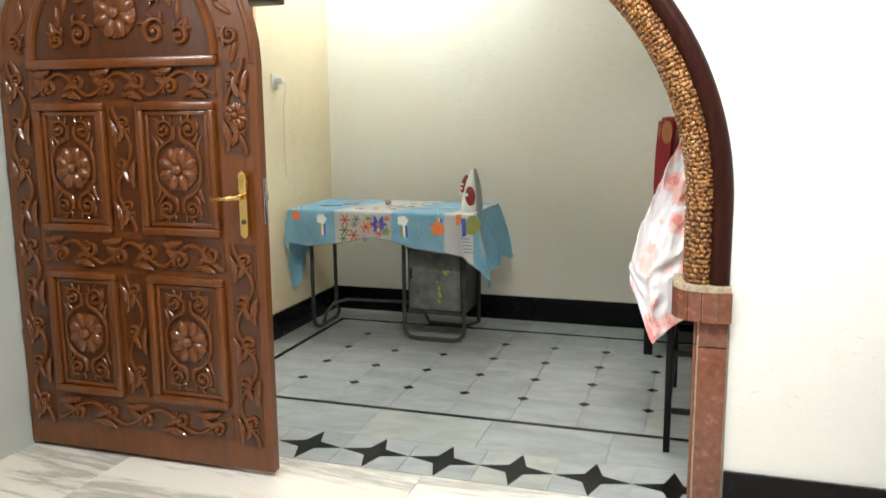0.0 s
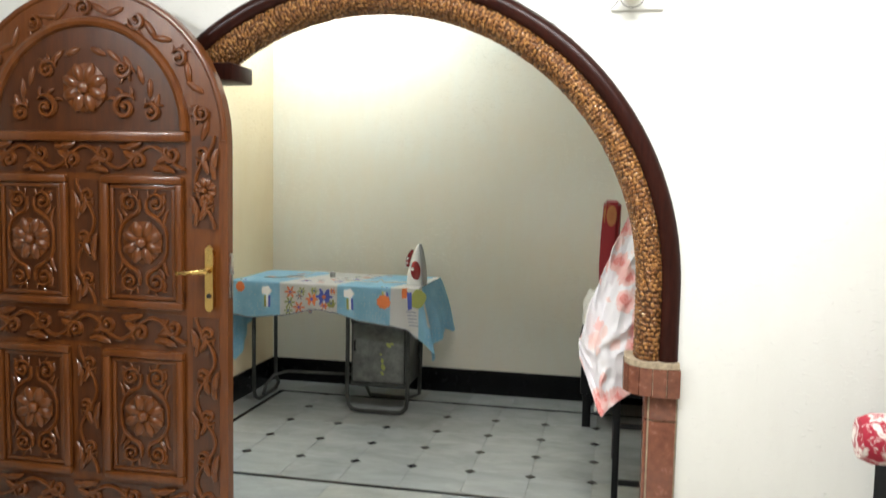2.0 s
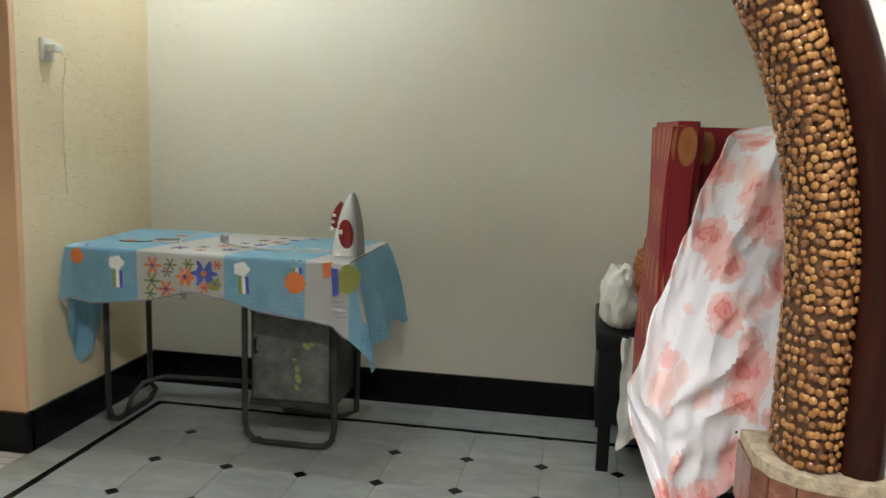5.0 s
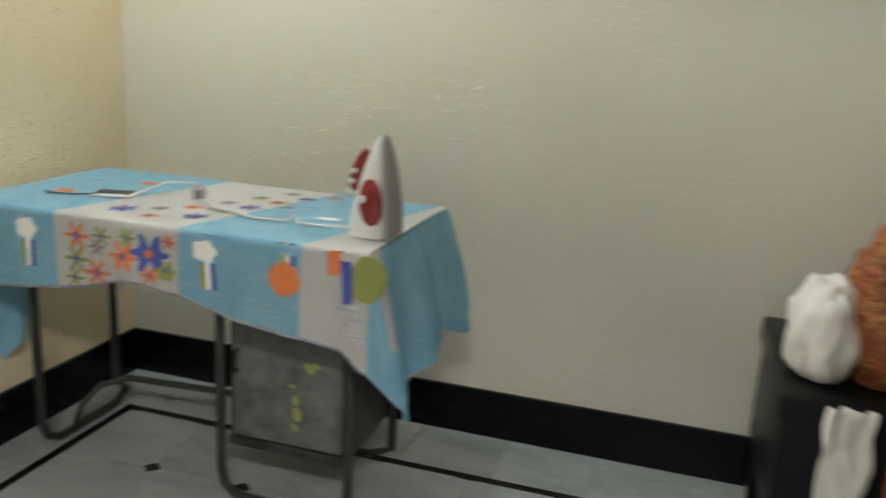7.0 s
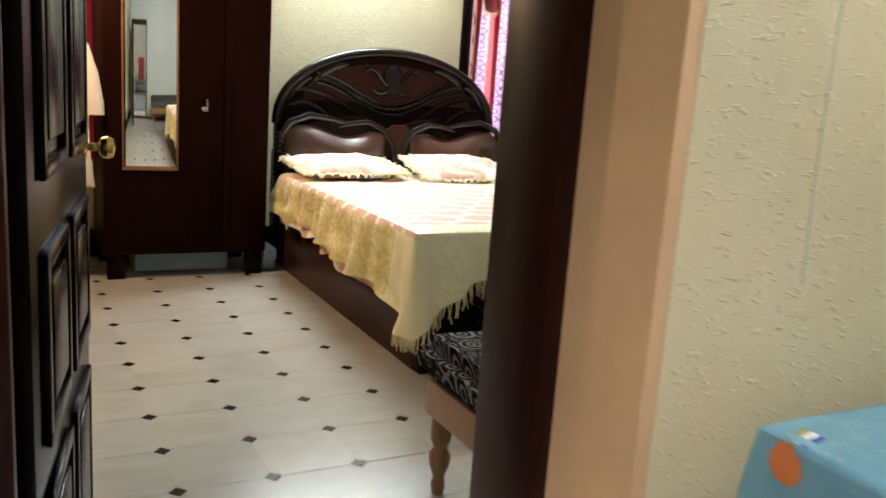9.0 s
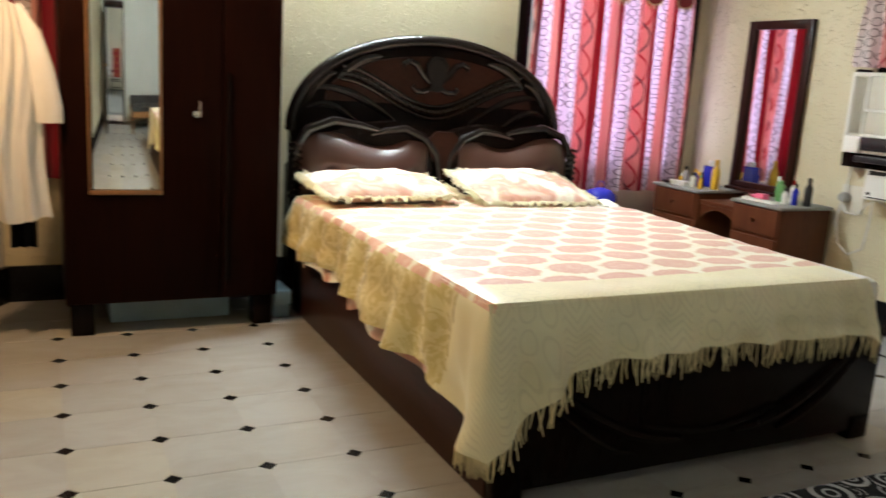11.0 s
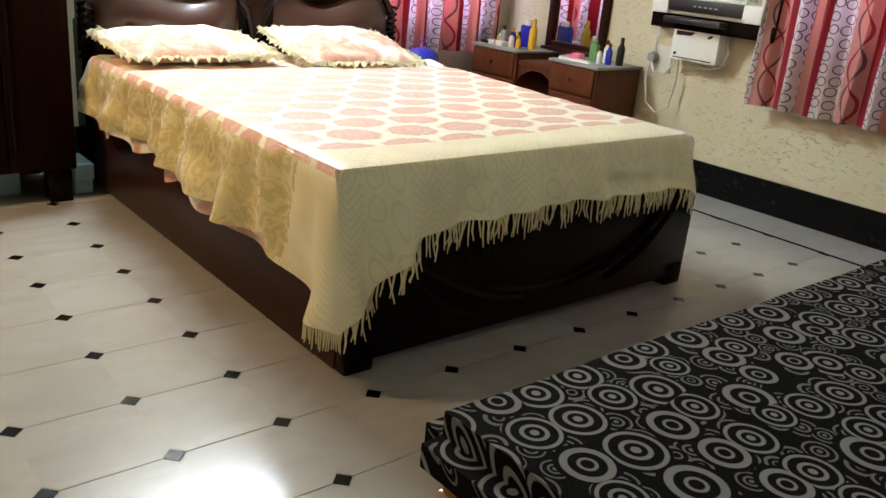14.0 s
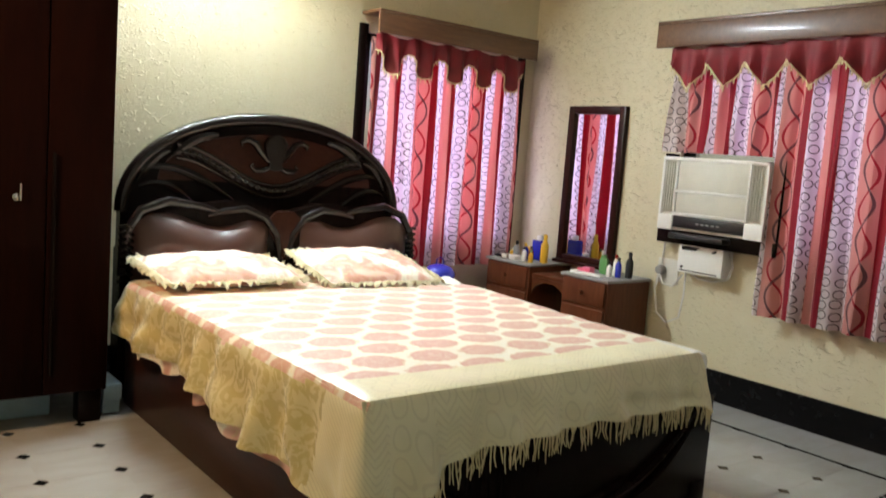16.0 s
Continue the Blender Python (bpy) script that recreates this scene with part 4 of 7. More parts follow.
# carved rails, stiles and bottom band
for name, args in (("upper_rail_carving", (-2.71, 1.535, -1.865, 1.535, 0.115, 0.15)), ("middle_rail_carving", (-2.71, 0.872, -1.865, 0.872, 0.12, 0.15)),
                   ("bottom_rail_carving", (-2.71, 0.19, -1.865, 0.19, 0.11, 0.16)), ("stile_carving", (-1.785, 0.12, -1.785, 0.93, 0.105, 0.16)),
                   ("stile_carving", (-1.785, 1.27, -1.785, 1.62, 0.105, 0.15)), ("stile_carving", (-2.785, 0.12, -2.785, 1.62, 0.105, 0.16)),
                   ("mullion_carving", (-2.29, 0.28, -2.29, 0.79, 0.10, 0.16)), ("mullion_carving", (-2.29, 0.96, -2.29, 1.45, 0.10, 0.16))):
    bm = bmesh.new()
    x0, z0, x1, z1, w, p = args
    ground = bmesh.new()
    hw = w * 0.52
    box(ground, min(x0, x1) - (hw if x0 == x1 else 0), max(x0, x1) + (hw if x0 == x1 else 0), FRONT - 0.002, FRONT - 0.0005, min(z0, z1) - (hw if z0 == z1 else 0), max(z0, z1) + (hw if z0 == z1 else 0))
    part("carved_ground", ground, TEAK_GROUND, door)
    foliage(bm, x0, z0, x1, z1, FRONT - 0.007, w * 1.12, p)
    part(name, bm, TEAK, door)
bm = bmesh.new()
for i in range(7):
    a0 = radians(12 + 26 * i)
    r = 0.50
    scroll(bm, LC + r * math.cos(a0), FRONT - 0.008, LZ + r * math.sin(a0), 0.034, a0 + 1.9, -1 if i % 2 else 1, 0.009)
    for k in (-0.13, 0.2):
        a = a0 + k
        lump(bm, (LC + r * math.cos(a), FRONT - 0.003, LZ + r * math.sin(a)), 0.045, 0.010, 0.014, a + 1.57 + k * 3)
part("arched_carving", bm, TEAK, door)
bm = bmesh.new()
sweep(bm, [(LC + 0.415 * math.cos(math.pi * i / 28), FRONT - 0.004, LZ + 0.035 + 0.415 * math.sin(math.pi * i / 28)) for i in range(29)], 0.019, 8, 1.0, (0, 1, 0))
box(bm, LC - 0.43, LC + 0.43, FRONT - 0.026, FRONT, LZ - 0.005, LZ + 0.034, 0.008)
part("lunette_frame", bm, TEAK, door)
bm = bmesh.new()
rosette(bm, LC, FRONT - 0.012, LZ + 0.20, 0.10, 8)
for s in (-1, 1):
    scroll(bm, LC + s * 0.17, FRONT - 0.010, LZ + 0.125, 0.05, 1.57 - s * 0.9, s, 0.012)
    scroll(bm, LC + s * 0.28, FRONT - 0.010, LZ + 0.105, 0.036, 1.57 + s, -s, 0.010)
    scroll(bm, LC + s * 0.16, FRONT - 0.010, LZ + 0.27, 0.036, 0.3, -s, 0.010)
    for i in range(6):
        a = 0.35 + i * 0.3
        lump(bm, (LC + s * 0.31 * math.cos(a * 0.75), FRONT - 0.003, LZ + 0.07 + 0.27 * math.sin(a * 0.75)), 0.04, 0.010, 0.013, (a if s > 0 else math.pi - a) + 0.9 * s)
part("lunette_carving", bm, TEAK, door)
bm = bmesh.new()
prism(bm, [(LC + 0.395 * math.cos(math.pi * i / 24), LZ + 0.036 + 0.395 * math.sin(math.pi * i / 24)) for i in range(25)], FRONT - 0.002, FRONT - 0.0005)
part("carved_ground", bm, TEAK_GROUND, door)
bm = bmesh.new()
rosette(bm, -1.785, FRONT - 0.005, 1.415, 0.048, 9)
part("small_rosette", bm, TEAK, door)
bm = bmesh.new()
prism(bm, [(-1.773, 0.972), (-1.765, 0.962), (-1.757, 0.958), (-1.749, 0.962), (-1.741, 0.972), (-1.741, 1.195), (-1.749, 1.205), (-1.757, 1.212), (-1.765, 1.205), (-1.773, 1.195)], FRONT - 0.032, FRONT - 0.022)
box(bm, -1.769, -1.745, FRONT - 0.0225, FRONT, 0.975, 1.19)
plate = part("handle_plate", bm, BRASS, door, "polished brass lock plate")
bm = bmesh.new()
sweep(bm, [(-1.757, FRONT - 0.03, 1.115), (-1.757, FRONT - 0.063, 1.115), (-1.775, FRONT - 0.070, 1.114), (-1.83, FRONT - 0.068, 1.108), (-1.875, FRONT - 0.063, 1.104)], [0.011, 0.010, 0.009, 0.008, 0.007], 10)
part("lever", bm, BRASS, plate)
bm = bmesh.new()
lathe(bm, [(0.008, -0.006), (0.010, 0.0), (0.004, 0.002)], (-1.757, FRONT - 0.032, 1.02), 12, "Y")
part("keyhole", bm, BLACKPLASTIC, plate)
bm = bmesh.new()
box(bm, LX1, LX1 + 0.006, FRONT + 0.008, FRONT + 0.034, 1.01, 1.18, 0.001)
box(bm, LX1 + 0.006, LX1 + 0.012, FRONT + 0.012, FRONT + 0.030, 1.10, 1.13, 0.002)
part("latch_plate", bm, CHROME, door)
bm = bmesh.new()
box(bm, -3.21, -2.885, 2.58, 2.66, 0, 2.32, 0.01)
box(bm, -3.05, -2.89, 2.661, 2.78, 0, 2.32, 0.01)
box(bm, -3.05, -2.89, 1.36, 1.42, 0, 2.32, 0.01)
box(bm, -3.05, -2.89, 1.42, 2.66, 2.24, 2.32, 0.01)
box(bm, -3.04, -2.90, 1.42, 2.66, 0.0, 0.03, 0.006)
whole("door_frame", bm, TEAK, "reddish teak door frame round the entrance", "door frame", "structure")

# ---- hall: bulb holder with wire, and the bolster beside the wall ----
lamp = thing("bulb_holder", (-0.2, 2.93, 2.13), "white switch plate with a bare bulb holder and loose wire", "bulb holder")
bm = bmesh.new()
box(bm, -0.31, -0.128, 2.912, 2.9295, 2.09, 2.19, 0.004)
part("plate", bm, WHITEPLASTIC, lamp)
bm = bmesh.new()
lathe(bm, [(0.018, 0.0), (0.022, -0.02), (0.024, -0.03), (0.030, -0.045), (0.033, -0.06), (0.027, -0.078), (0.012, -0.088)], (-0.239, 2.912, 2.132), 14, "Y")
part("bulb", bm, CREAMPLASTIC, lamp)
bm = bmesh.new()
sweep(bm, [(-0.239 + 0.042 * math.cos(a / 4), 2.86 + 0.004 * a / 6, 2.128 + 0.038 * math.sin(a / 4)) for a in range(0, 26)], 0.0016, 5)
part("wire_loop", bm, THINWIRE, lamp)
bm = bmesh.new()
A, B2 = Vector((-0.28, 2.88, 2.125)), Vector((-0.86, 2.90, 2.28))
sweep(bm, [A.lerp(B2, u) + Vector((0, 0.0, -0.80 * u * (1 - u) * (1.15 - u))) for u in [i / 24 for i in range(25)]], 0.0016, 5)
part("wire", bm, THINWIRE, lamp)
seat = thing("cane_settee", (0.95, 2.55, 0), "dark settee with a red and white printed bolster", "settee")
bm = bmesh.new()
lathe(bm, [(0.02, 0.0), (0.062, 0.012), (0.078, 0.05), (0.08, 0.2), (0.08, 0.5), (0.062, 0.58), (0.02, 0.6)], (0.47, 2.52, 0.71), 18, "X")
part("bolster", bm, REDWHITE, seat, "red bolster with white print")
bm = bmesh.new()
box(bm, 0.62, 1.4, 2.15, 2.85, 0.36, 0.66, 0.05)
part("seat", bm, BLACKCLOTH, seat)
for x in (0.66, 1.36):
    for y in (2.2, 2.8):
        bm = bmesh.new()
        lathe(bm, [(0.022, 0), (0.03, 0.1), (0.024, 0.2), (0.032, 0.36)], (x, y, 0), 12)
        part("leg", bm, BLACKWOOD, seat)

# ---- passage: the ironing table ----
table = thing("ironing_table", (-1.9, 4.9, 0), "grey steel office table with a side cabinet, used for ironing", "table")
bm = bmesh.new()
box(bm, -2.57, -1.41, 4.585, 5.16, 0.785, 0.815, 0.006)
part("tabletop", bm, STEEL, table)
bm = bmesh.new()
sweep(bm, [(-1.885, 4.72, 0.785), (-1.885, 4.72, 0.10), (-1.875, 4.72, 0.05), (-1.845, 4.72, 0.022), (-1.80, 4.72, 0.016), (-1.58, 4.72, 0.016), (-1.535, 4.72, 0.022), (-1.505, 4.72, 0.05), (-1.495, 4.72, 0.10), (-1.495, 4.72, 0.785)], 0.0135, 8)
part("front_loop_leg", bm, STEEL, table)
bm = bmesh.new()
sweep(bm, [(-1.885, 5.09, 0.785), (-1.885, 5.09, 0.10), (-1.845, 5.09, 0.022), (-1.58, 5.09, 0.016), (-1.505, 5.09, 0.05), (-1.495, 5.09, 0.785)], 0.0135, 8)
part("rear_loop_leg", bm, STEEL, table)
bm = bmesh.new()
sweep(bm, [(-2.525, 4.74, 0.785), (-2.525, 4.74, 0.10), (-2.525, 4.76, 0.045), (-2.525, 4.81, 0.016), (-2.525, 5.08, 0.016), (-2.525, 5.14, 0.05), (-2.525, 5.09, 0.10), (-2.525, 5.09, 0.785)], 0.0135, 8)
part("side_loop_leg", bm, STEEL, table)
bm = bmesh.new()
sweep(bm, [(-2.525, 4.88, 0.02), (-2.51, 4.90, 0.09), (-2.47, 4.94, 0.15), (-2.40, 5.00, 0.165), (-1.9, 5.04, 0.165)], 0.011, 8)
part("footrest", bm, STEEL, table)
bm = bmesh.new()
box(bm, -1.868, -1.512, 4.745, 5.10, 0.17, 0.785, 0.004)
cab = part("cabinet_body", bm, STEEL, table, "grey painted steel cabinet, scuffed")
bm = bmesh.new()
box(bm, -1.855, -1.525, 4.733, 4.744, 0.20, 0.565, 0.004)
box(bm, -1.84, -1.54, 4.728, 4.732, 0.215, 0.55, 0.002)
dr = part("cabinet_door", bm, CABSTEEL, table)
for k, (x, z, r) in enumerate(((-1.66, 0.34, 0.010), (-1.655, 0.30, 0.014), (-1.66, 0.26, 0.009), (-1.62, 0.44, 0.012), (-1.60, 0.45, 0.008), (-1.67, 0.38, 0.006))):
    bm = bmesh.new()
    lump(bm, (x, 4.7275, z), r, 0.0012, r * 1.6, 0.3 * k, 9, 4)
    part("paint_splash", bm, GREENP, dr, "dried yellow-green paint splash")
bm = bmesh.new()
box(bm, -1.868, -1.512, 4.728, 4.7445, 0.570, 0.596, 0.004)
part("front_bar", bm, STEEL, table)
bm = bmesh.new()
box(bm, -1.868, -1.512, 4.728, 4.7445, 0.168, 0.196, 0.004)
part("front_bar", bm, STEEL, table)
bm = bmesh.new()
sweep(bm, [(-1.835, 4.728, 0.40), (-1.835, 4.71, 0.40), (-1.835, 4.707, 0.43), (-1.835, 4.71, 0.46), (-1.835, 4.728, 0.46)], 0.005, 8)
part("handle", bm, BLACKSTEEL, dr)
bm = bmesh.new()
box(bm, -1.855, -1.525, 4.731, 4.744, 0.60, 0.775, 0.004)
box(bm, -1.66, -1.55, 4.722, 4.730, 0.70, 0.735, 0.003)
part("drawer", bm, CABSTEEL, table)

TX0, TX1, TY0, TY1, TZ = -2.585, -1.395, 4.565, 5.17, 0.828


def drop_at(x):
    """How far the cloth hangs in front, by the place along the table."""
    u = (x - TX0) / (TX1 - TX0)
    keys = [(0, 0.225), (0.1, 0.235), (0.25, 0.215), (0.48, 0.165), (0.55, 0.18), (0.7, 0.225), (0.85, 0.24), (0.93, 0.26), (1.0, 0.31)]
    for (a, da), (b2, db) in zip(keys, keys[1:]):
        if u <= b2:
            k = (u - a) / (b2 - a)
            return da + (db - da) * k * k * (3 - 2 * k)
    return 0.45


def cloth_front(x, d, lift=0.0):
    """A place on the cloth: d below the front edge, or d behind it on the top when negative."""
    if d < 0:
        return Vector((x, TY0 + 0.012 - d, TZ + lift + 0.0015 * math.sin(x * 9) * math.cos(d * 14)))
    if d < 0.02:
        a = d / 0.02 * math.pi / 2
        return Vector((x, TY0 + 0.012 - (0.012 + lift) * math.sin(a), TZ - 0.012 + (0.012 + lift) * math.cos(a)))
    w = 0.008 * math.sin(x * 17 + 1) * (d / 0.2) + 0.004 * math.sin(x * 41) * (d / 0.2)
    return Vector((x, TY0 - lift + w, TZ - d + 0.004))


cloth = thing("tablecloth", (-1.9, 4.9, TZ), "sky blue cotton cloth with white flowered patches spread over the table", "tablecloth")
bm = bmesh.new()
nx = 96
cols = []
for i in range(nx + 1):
    x = TX0 + (TX1 - TX0) * i / nx
    col = [bm.verts.new(cloth_front(x, -(TY1 - TY0 - 0.012) * (1 - j / 12))) for j in range(13)]
    dd = drop_at(x)
    col += [bm.verts.new(cloth_front(x, v)) for v in [0.007, 0.014, 0.02] + [0.02 + (dd - 0.02) * k / 10 for k in range(1, 11)]]
    cols.append(col)
for i in range(nx):
    xm = TX0 + (TX1 - TX0) * (i + 0.5) / nx
    for j in range(len(cols[0]) - 1):
        f = bm.faces.new((cols[i][j], cols[i + 1][j], cols[i + 1][j + 1], cols[i][j + 1]))
        lean = 0.25 * max(0, (12 - j) / 12) * 0.6
        xs = xm - lean
        f.material_index = 1 if -2.272 < xs < -1.905 or xs > -1.565 else 0


def side_fall(bm, xs, sgn, keys, mats):
    """The cloth's fall past one end of the table, sgn -1 or 1."""
    g = []
    ny = 30
    for i in range(ny + 1):
        u = i / ny
        y = TY0 + (TY1 - TY0) * u
        dd = np.interp(u, [k for k, _ in keys], [d for _, d in keys])
        row = []
        for j in range(11):
            v = j / 10
            fold = 0.028 * math.sin(u * 17 + 0.6) * v + 0.012 * math.sin(u * 39) * v
            row.append(bm.verts.new((xs + sgn * (0.004 + (0.085 + (0.07 * u if sgn > 0 else 0.0)) * v * (1 - 0.3 * v)) + fold * 0.8, y + 0.05 * v * (0.5 - u), TZ - 0.002 - dd * v)))
        g.append(row)
    dd0 = drop_at(xs)
    gore = []
    for j in range(11):
        v = j / 10
        a, c = cloth_front(xs, 0.018 + (dd0 - 0.018) * v), g[0][j].co.copy()
        m2 = (a + c) / 2 + Vector((sgn * 0.012, -0.012, 0)) * v
        gore.append([bm.verts.new(p) for p in (a, m2, c)])
    for j in range(10):
        for q in range(2):
            f = bm.faces.new((gore[j][q], gore[j + 1][q], gore[j + 1][q + 1], gore[j][q + 1]))
            f.material_index = 0
    for i in range(ny):
        for j in range(10):
            f = bm.faces.new((g[i][j], g[i + 1][j], g[i + 1][j + 1], g[i][j + 1]))
            f.material_index = mats(i / ny, j / 10)


side_fall(bm, TX1, 1, [(0, 0.38), (0.12, 0.46), (0.3, 0.36), (0.55, 0.28), (0.8, 0.33), (1, 0.30)], lambda u, v: 1 if u < 0.10 and v < 0.6 else 0)
side_fall(bm, TX0, -1, [(0, 0.225), (0.15, 0.40), (0.3, 0.55), (0.5, 0.40), (1, 0.2)], lambda u, v: 1 if u < 0.1 else 0)
bmesh.ops.solidify(bm, geom=bm.faces[:], thickness=0.003)
part("cloth", bm, [BLUECLOTH, OFFWHITE], cloth)
bm = bmesh.new()
sweep(bm, [cloth_front(TX0 + (TX1 - TX0) * i / 80, drop_at(TX0 + (TX1 - TX0) * i / 80) - 0.004, 0.003) for i in range(81)], 0.0035, 5)
part("stitched_hem", bm, GREYP, cloth, "dark stitched hem")


def printed(name, outline, x, d, material, lift=0.0025):
    """A flat printed figure laid on the cloth."""
    bm = bmesh.new()
    bm.faces.new([bm.verts.new(cloth_front(x + u, d - v, lift)) for u, v in outline])
    bmesh.ops.triangulate(bm, faces=bm.faces[:])
    part(name, bm, material, cloth, smooth=False)


def flower_outline(r, petals=6):
    return [(r * (0.62 + 0.38 * math.cos(petals * 2 * math.pi * i / 48)) * math.cos(2 * math.pi * i / 48), r * (0.62 + 0.38 * math.cos(petals * 2 * math.pi * i / 48)) * math.sin(2 * math.pi * i / 48)) for i in range(48)]


for x, d, r, m in ((-1.985, 0.082, 0.058, NAVY), (-2.065, 0.10, 0.045, ORANGE), (-1.985, 0.138, 0.026, ORANGE), (-2.205, 0.062, 0.04, ORANGE), (-2.15, 0.155, 0.04, ORANGE), (-2.21, 0.125, 0.038, GREENP),
                   (-2.13, 0.055, 0.030, GREENP), (-2.145, 0.085, 0.026, GREYP), (-1.94, 0.12, 0.03, GREENP), (-2.22, 0.178, 0.03, GREENP), (-1.93, 0.045, 0.022, ORANGE), (-2.075, 0.175, 0.02, GREYP), (-2.05, 0.048, 0.026, GREENP),
                   (-2.14, -0.09, 0.04, NAVY), (-2.03, -0.05, 0.028, ORANGE), (-2.06, -0.14, 0.03, GREYP), (-1.93, -0.11, 0.036, NAVY), (-2.0, -0.20, 0.03, ORANGE), (-1.9, -0.2, 0.026, GREENP), (-1.87, -0.28, 0.036, NAVY),
                   (-1.95, -0.30, 0.028, GREYP), (-1.83, -0.37, 0.03, ORANGE), (-1.9, -0.4, 0.03, GREENP), (-1.78, -0.46, 0.03, NAVY), (-1.85, -0.5, 0.03, GREYP), (-1.78, -0.33, 0.024, GREYP), (-1.72, -0.52, 0.026, ORANGE)):
    printed("printed_flower", flower_outline(r), x, d, m)
    printed("flower_centre", [(r * 0.22 * math.cos(a), r * 0.22 * math.sin(a)) for a in np.arange(0, 6.2, 0.7)], x, d, ORANGE if m in (NAVY, GREYP) else NAVY, 0.004)
for x, d in ((-2.36, 0.09), (-1.83, 0.085)):
    printed("printed_cloud", [(0.033 * (1 + 0.13 * math.cos(5 * a)) * math.cos(a), 0.028 * (1 + 0.13 * math.cos(5 * a)) * math.sin(a)) for a in np.arange(0, 6.2, 0.25)], x, d - 0.03, OFFWHITE)
    for k, m in enumerate((GREENP, OFFWHITE, NAVY)):
        printed("printed_rainbow", [(-0.02 + 0.014 * k, 0.0), (-0.007 + 0.014 * k, 0.0), (-0.004 + 0.014 * k, -0.07), (-0.018 + 0.014 * k, -0.07)], x + 0.005, d, m, 0.002)
for x, d, r in ((-1.61, 0.095, 0.042), (-2.535, 0.045, 0.03)):
    printed("printed_sun", [(r * (1 + 0.08 * math.cos(9 * a)) * math.cos(a), r * (1 + 0.08 * math.cos(9 * a)) * math.sin(a)) for a in np.arange(0, 6.25, 0.2)], x, d, ORANGE)
    for k, m in enumerate((GREENP, OFFWHITE, NAVY)):
        printed("printed_rainbow", [(-0.02 + 0.014 * k, 0.0), (-0.007 + 0.014 * k, 0.0), (0.0 + 0.014 * k, -0.05), (-0.013 + 0.014 * k, -0.05)], x + 0.002, d - 0.085, m, 0.002)
printed("printed_leaf", [(0.05 * math.cos(a) * (1 + 0.2 * math.sin(2 * a)), 0.055 * math.sin(a)) for a in np.arange(0, 6.25, 0.25)], -1.40, 0.07, GREENP)
printed("printed_figure", [(-0.012, 0.05), (0.016, 0.05), (0.02, -0.05), (-0.006, -0.06)], -1.455, 0.08, NAVY)
printed("printed_figure", [(-0.02, 0.02), (0.02, 0.025), (0.012, -0.03), (-0.018, -0.035)], -1.48, 0.035, ORANGE)
for k in range(5):
    printed("printed_mark", [(-0.03, 0.006), (0.03, 0.003), (0.03, -0.005), (-0.03, -0.004)], -1.44 + 0.004 * k, 0.15 + 0.02 * k, PALEGREY)
for k in range(4):
    printed("printed_cloud", [(0.032 * (1 + 0.2 * math.cos(5 * a)) * math.cos(a), 0.018 * (1 + 0.2 * math.cos(5 * a)) * math.sin(a)) for a in np.arange(0, 6.2, 0.25)], (-2.42, -2.3, -1.62, -1.5)[k], (-0.2, -0.42, -0.25, -0.4)[k], (ORANGE, ORANGE, OFFWHITE, OFFWHITE)[k])

# ---- passage: iron, phone and charger ----
iron = thing("steam_iron", (-1.45, 4.735, TZ + 0.002), "white and red steam iron standing on its heel", "iron")
IX, IY, IZ = -1.46, 4.735, TZ + 0.003


def iron_section(h):
    u = min(1.0, h / 0.245)
    half = 0.053 * max(0.0, 1 - u ** 2.2) ** 0.62 + 0.001
    back = 0.052 - 0.030 * u ** 2
    front = -0.050 + 0.062 * u ** 1.6
    return half, front, back


bm = bmesh.new()
rings = []
for i in range(17):
    h = 0.245 * i / 16
    half, fr, bk = iron_section(h)
    rings.append([bm.verts.new((IX + (fr + bk) / 2 + (bk - fr) / 2 * math.copysign(abs(math.cos(a)) ** 0.6, math.cos(a)), IY + half * math.copysign(abs(math.sin(a)) ** 0.75, math.sin(a)), IZ + h)) for a in [2 * math.pi * k / 20 for k in range(20)]])
for a, b2 in zip(rings, rings[1:]):
    for k in range(20):
        bm.faces.new((a[k], a[(k + 1) % 20], b2[(k + 1) % 20], b2[k]))
bm.faces.new(rings[0])
bm.faces.new(rings[-1])
part("body", bm, WHITEPLASTIC, iron)
bm = bmesh.new()
prof = []
for i in range(17):
    h = 0.25 * i / 16
    half, fr, bk = iron_section(h * 0.98)
    prof.append((half + 0.004, bk + 0.001, h))
for i in range(16):
    (pa, xa, za), (pb, xb, zb) = prof[i], prof[i + 1]
    vs = [bm.verts.new((IX + x + dx, IY + s * p, IZ + z)) for p, x, z in ((pa, xa, za), (pb, xb, zb)) for s in (-1, 1) for dx in (0, 0.009)]
    a0, a1, a2, a3, b0, b1, b2, b3 = vs
    for q in ((a0, b0, b2, a2), (a1, a3, b3, b1), (a0, a1, b1, b0), (a2, b2, b3, a3)):
        bm.faces.new(q)
bmesh.ops.remove_doubles(bm, verts=bm.verts[:], dist=0.0005)
part("soleplate", bm, GREYPLASTIC, iron, "grey soleplate")
for s in (-1, 1):
    bm = bmesh.new()
    lump(bm, (IX + 0.014, IY + s * 0.049, IZ + 0.088), 0.031, 0.013, 0.060, 0.06, 18, 8)
    part("water_tank", bm, REDPLASTIC, iron, "dark red translucent water tank")
    bm = bmesh.new()
    lump(bm, (IX - 0.004, IY + s * 0.061, IZ + 0.098), 0.009, 0.004, 0.011, 0, 12, 6)
    part("dial", bm, WHITEPLASTIC, iron)
bm = bmesh.new()
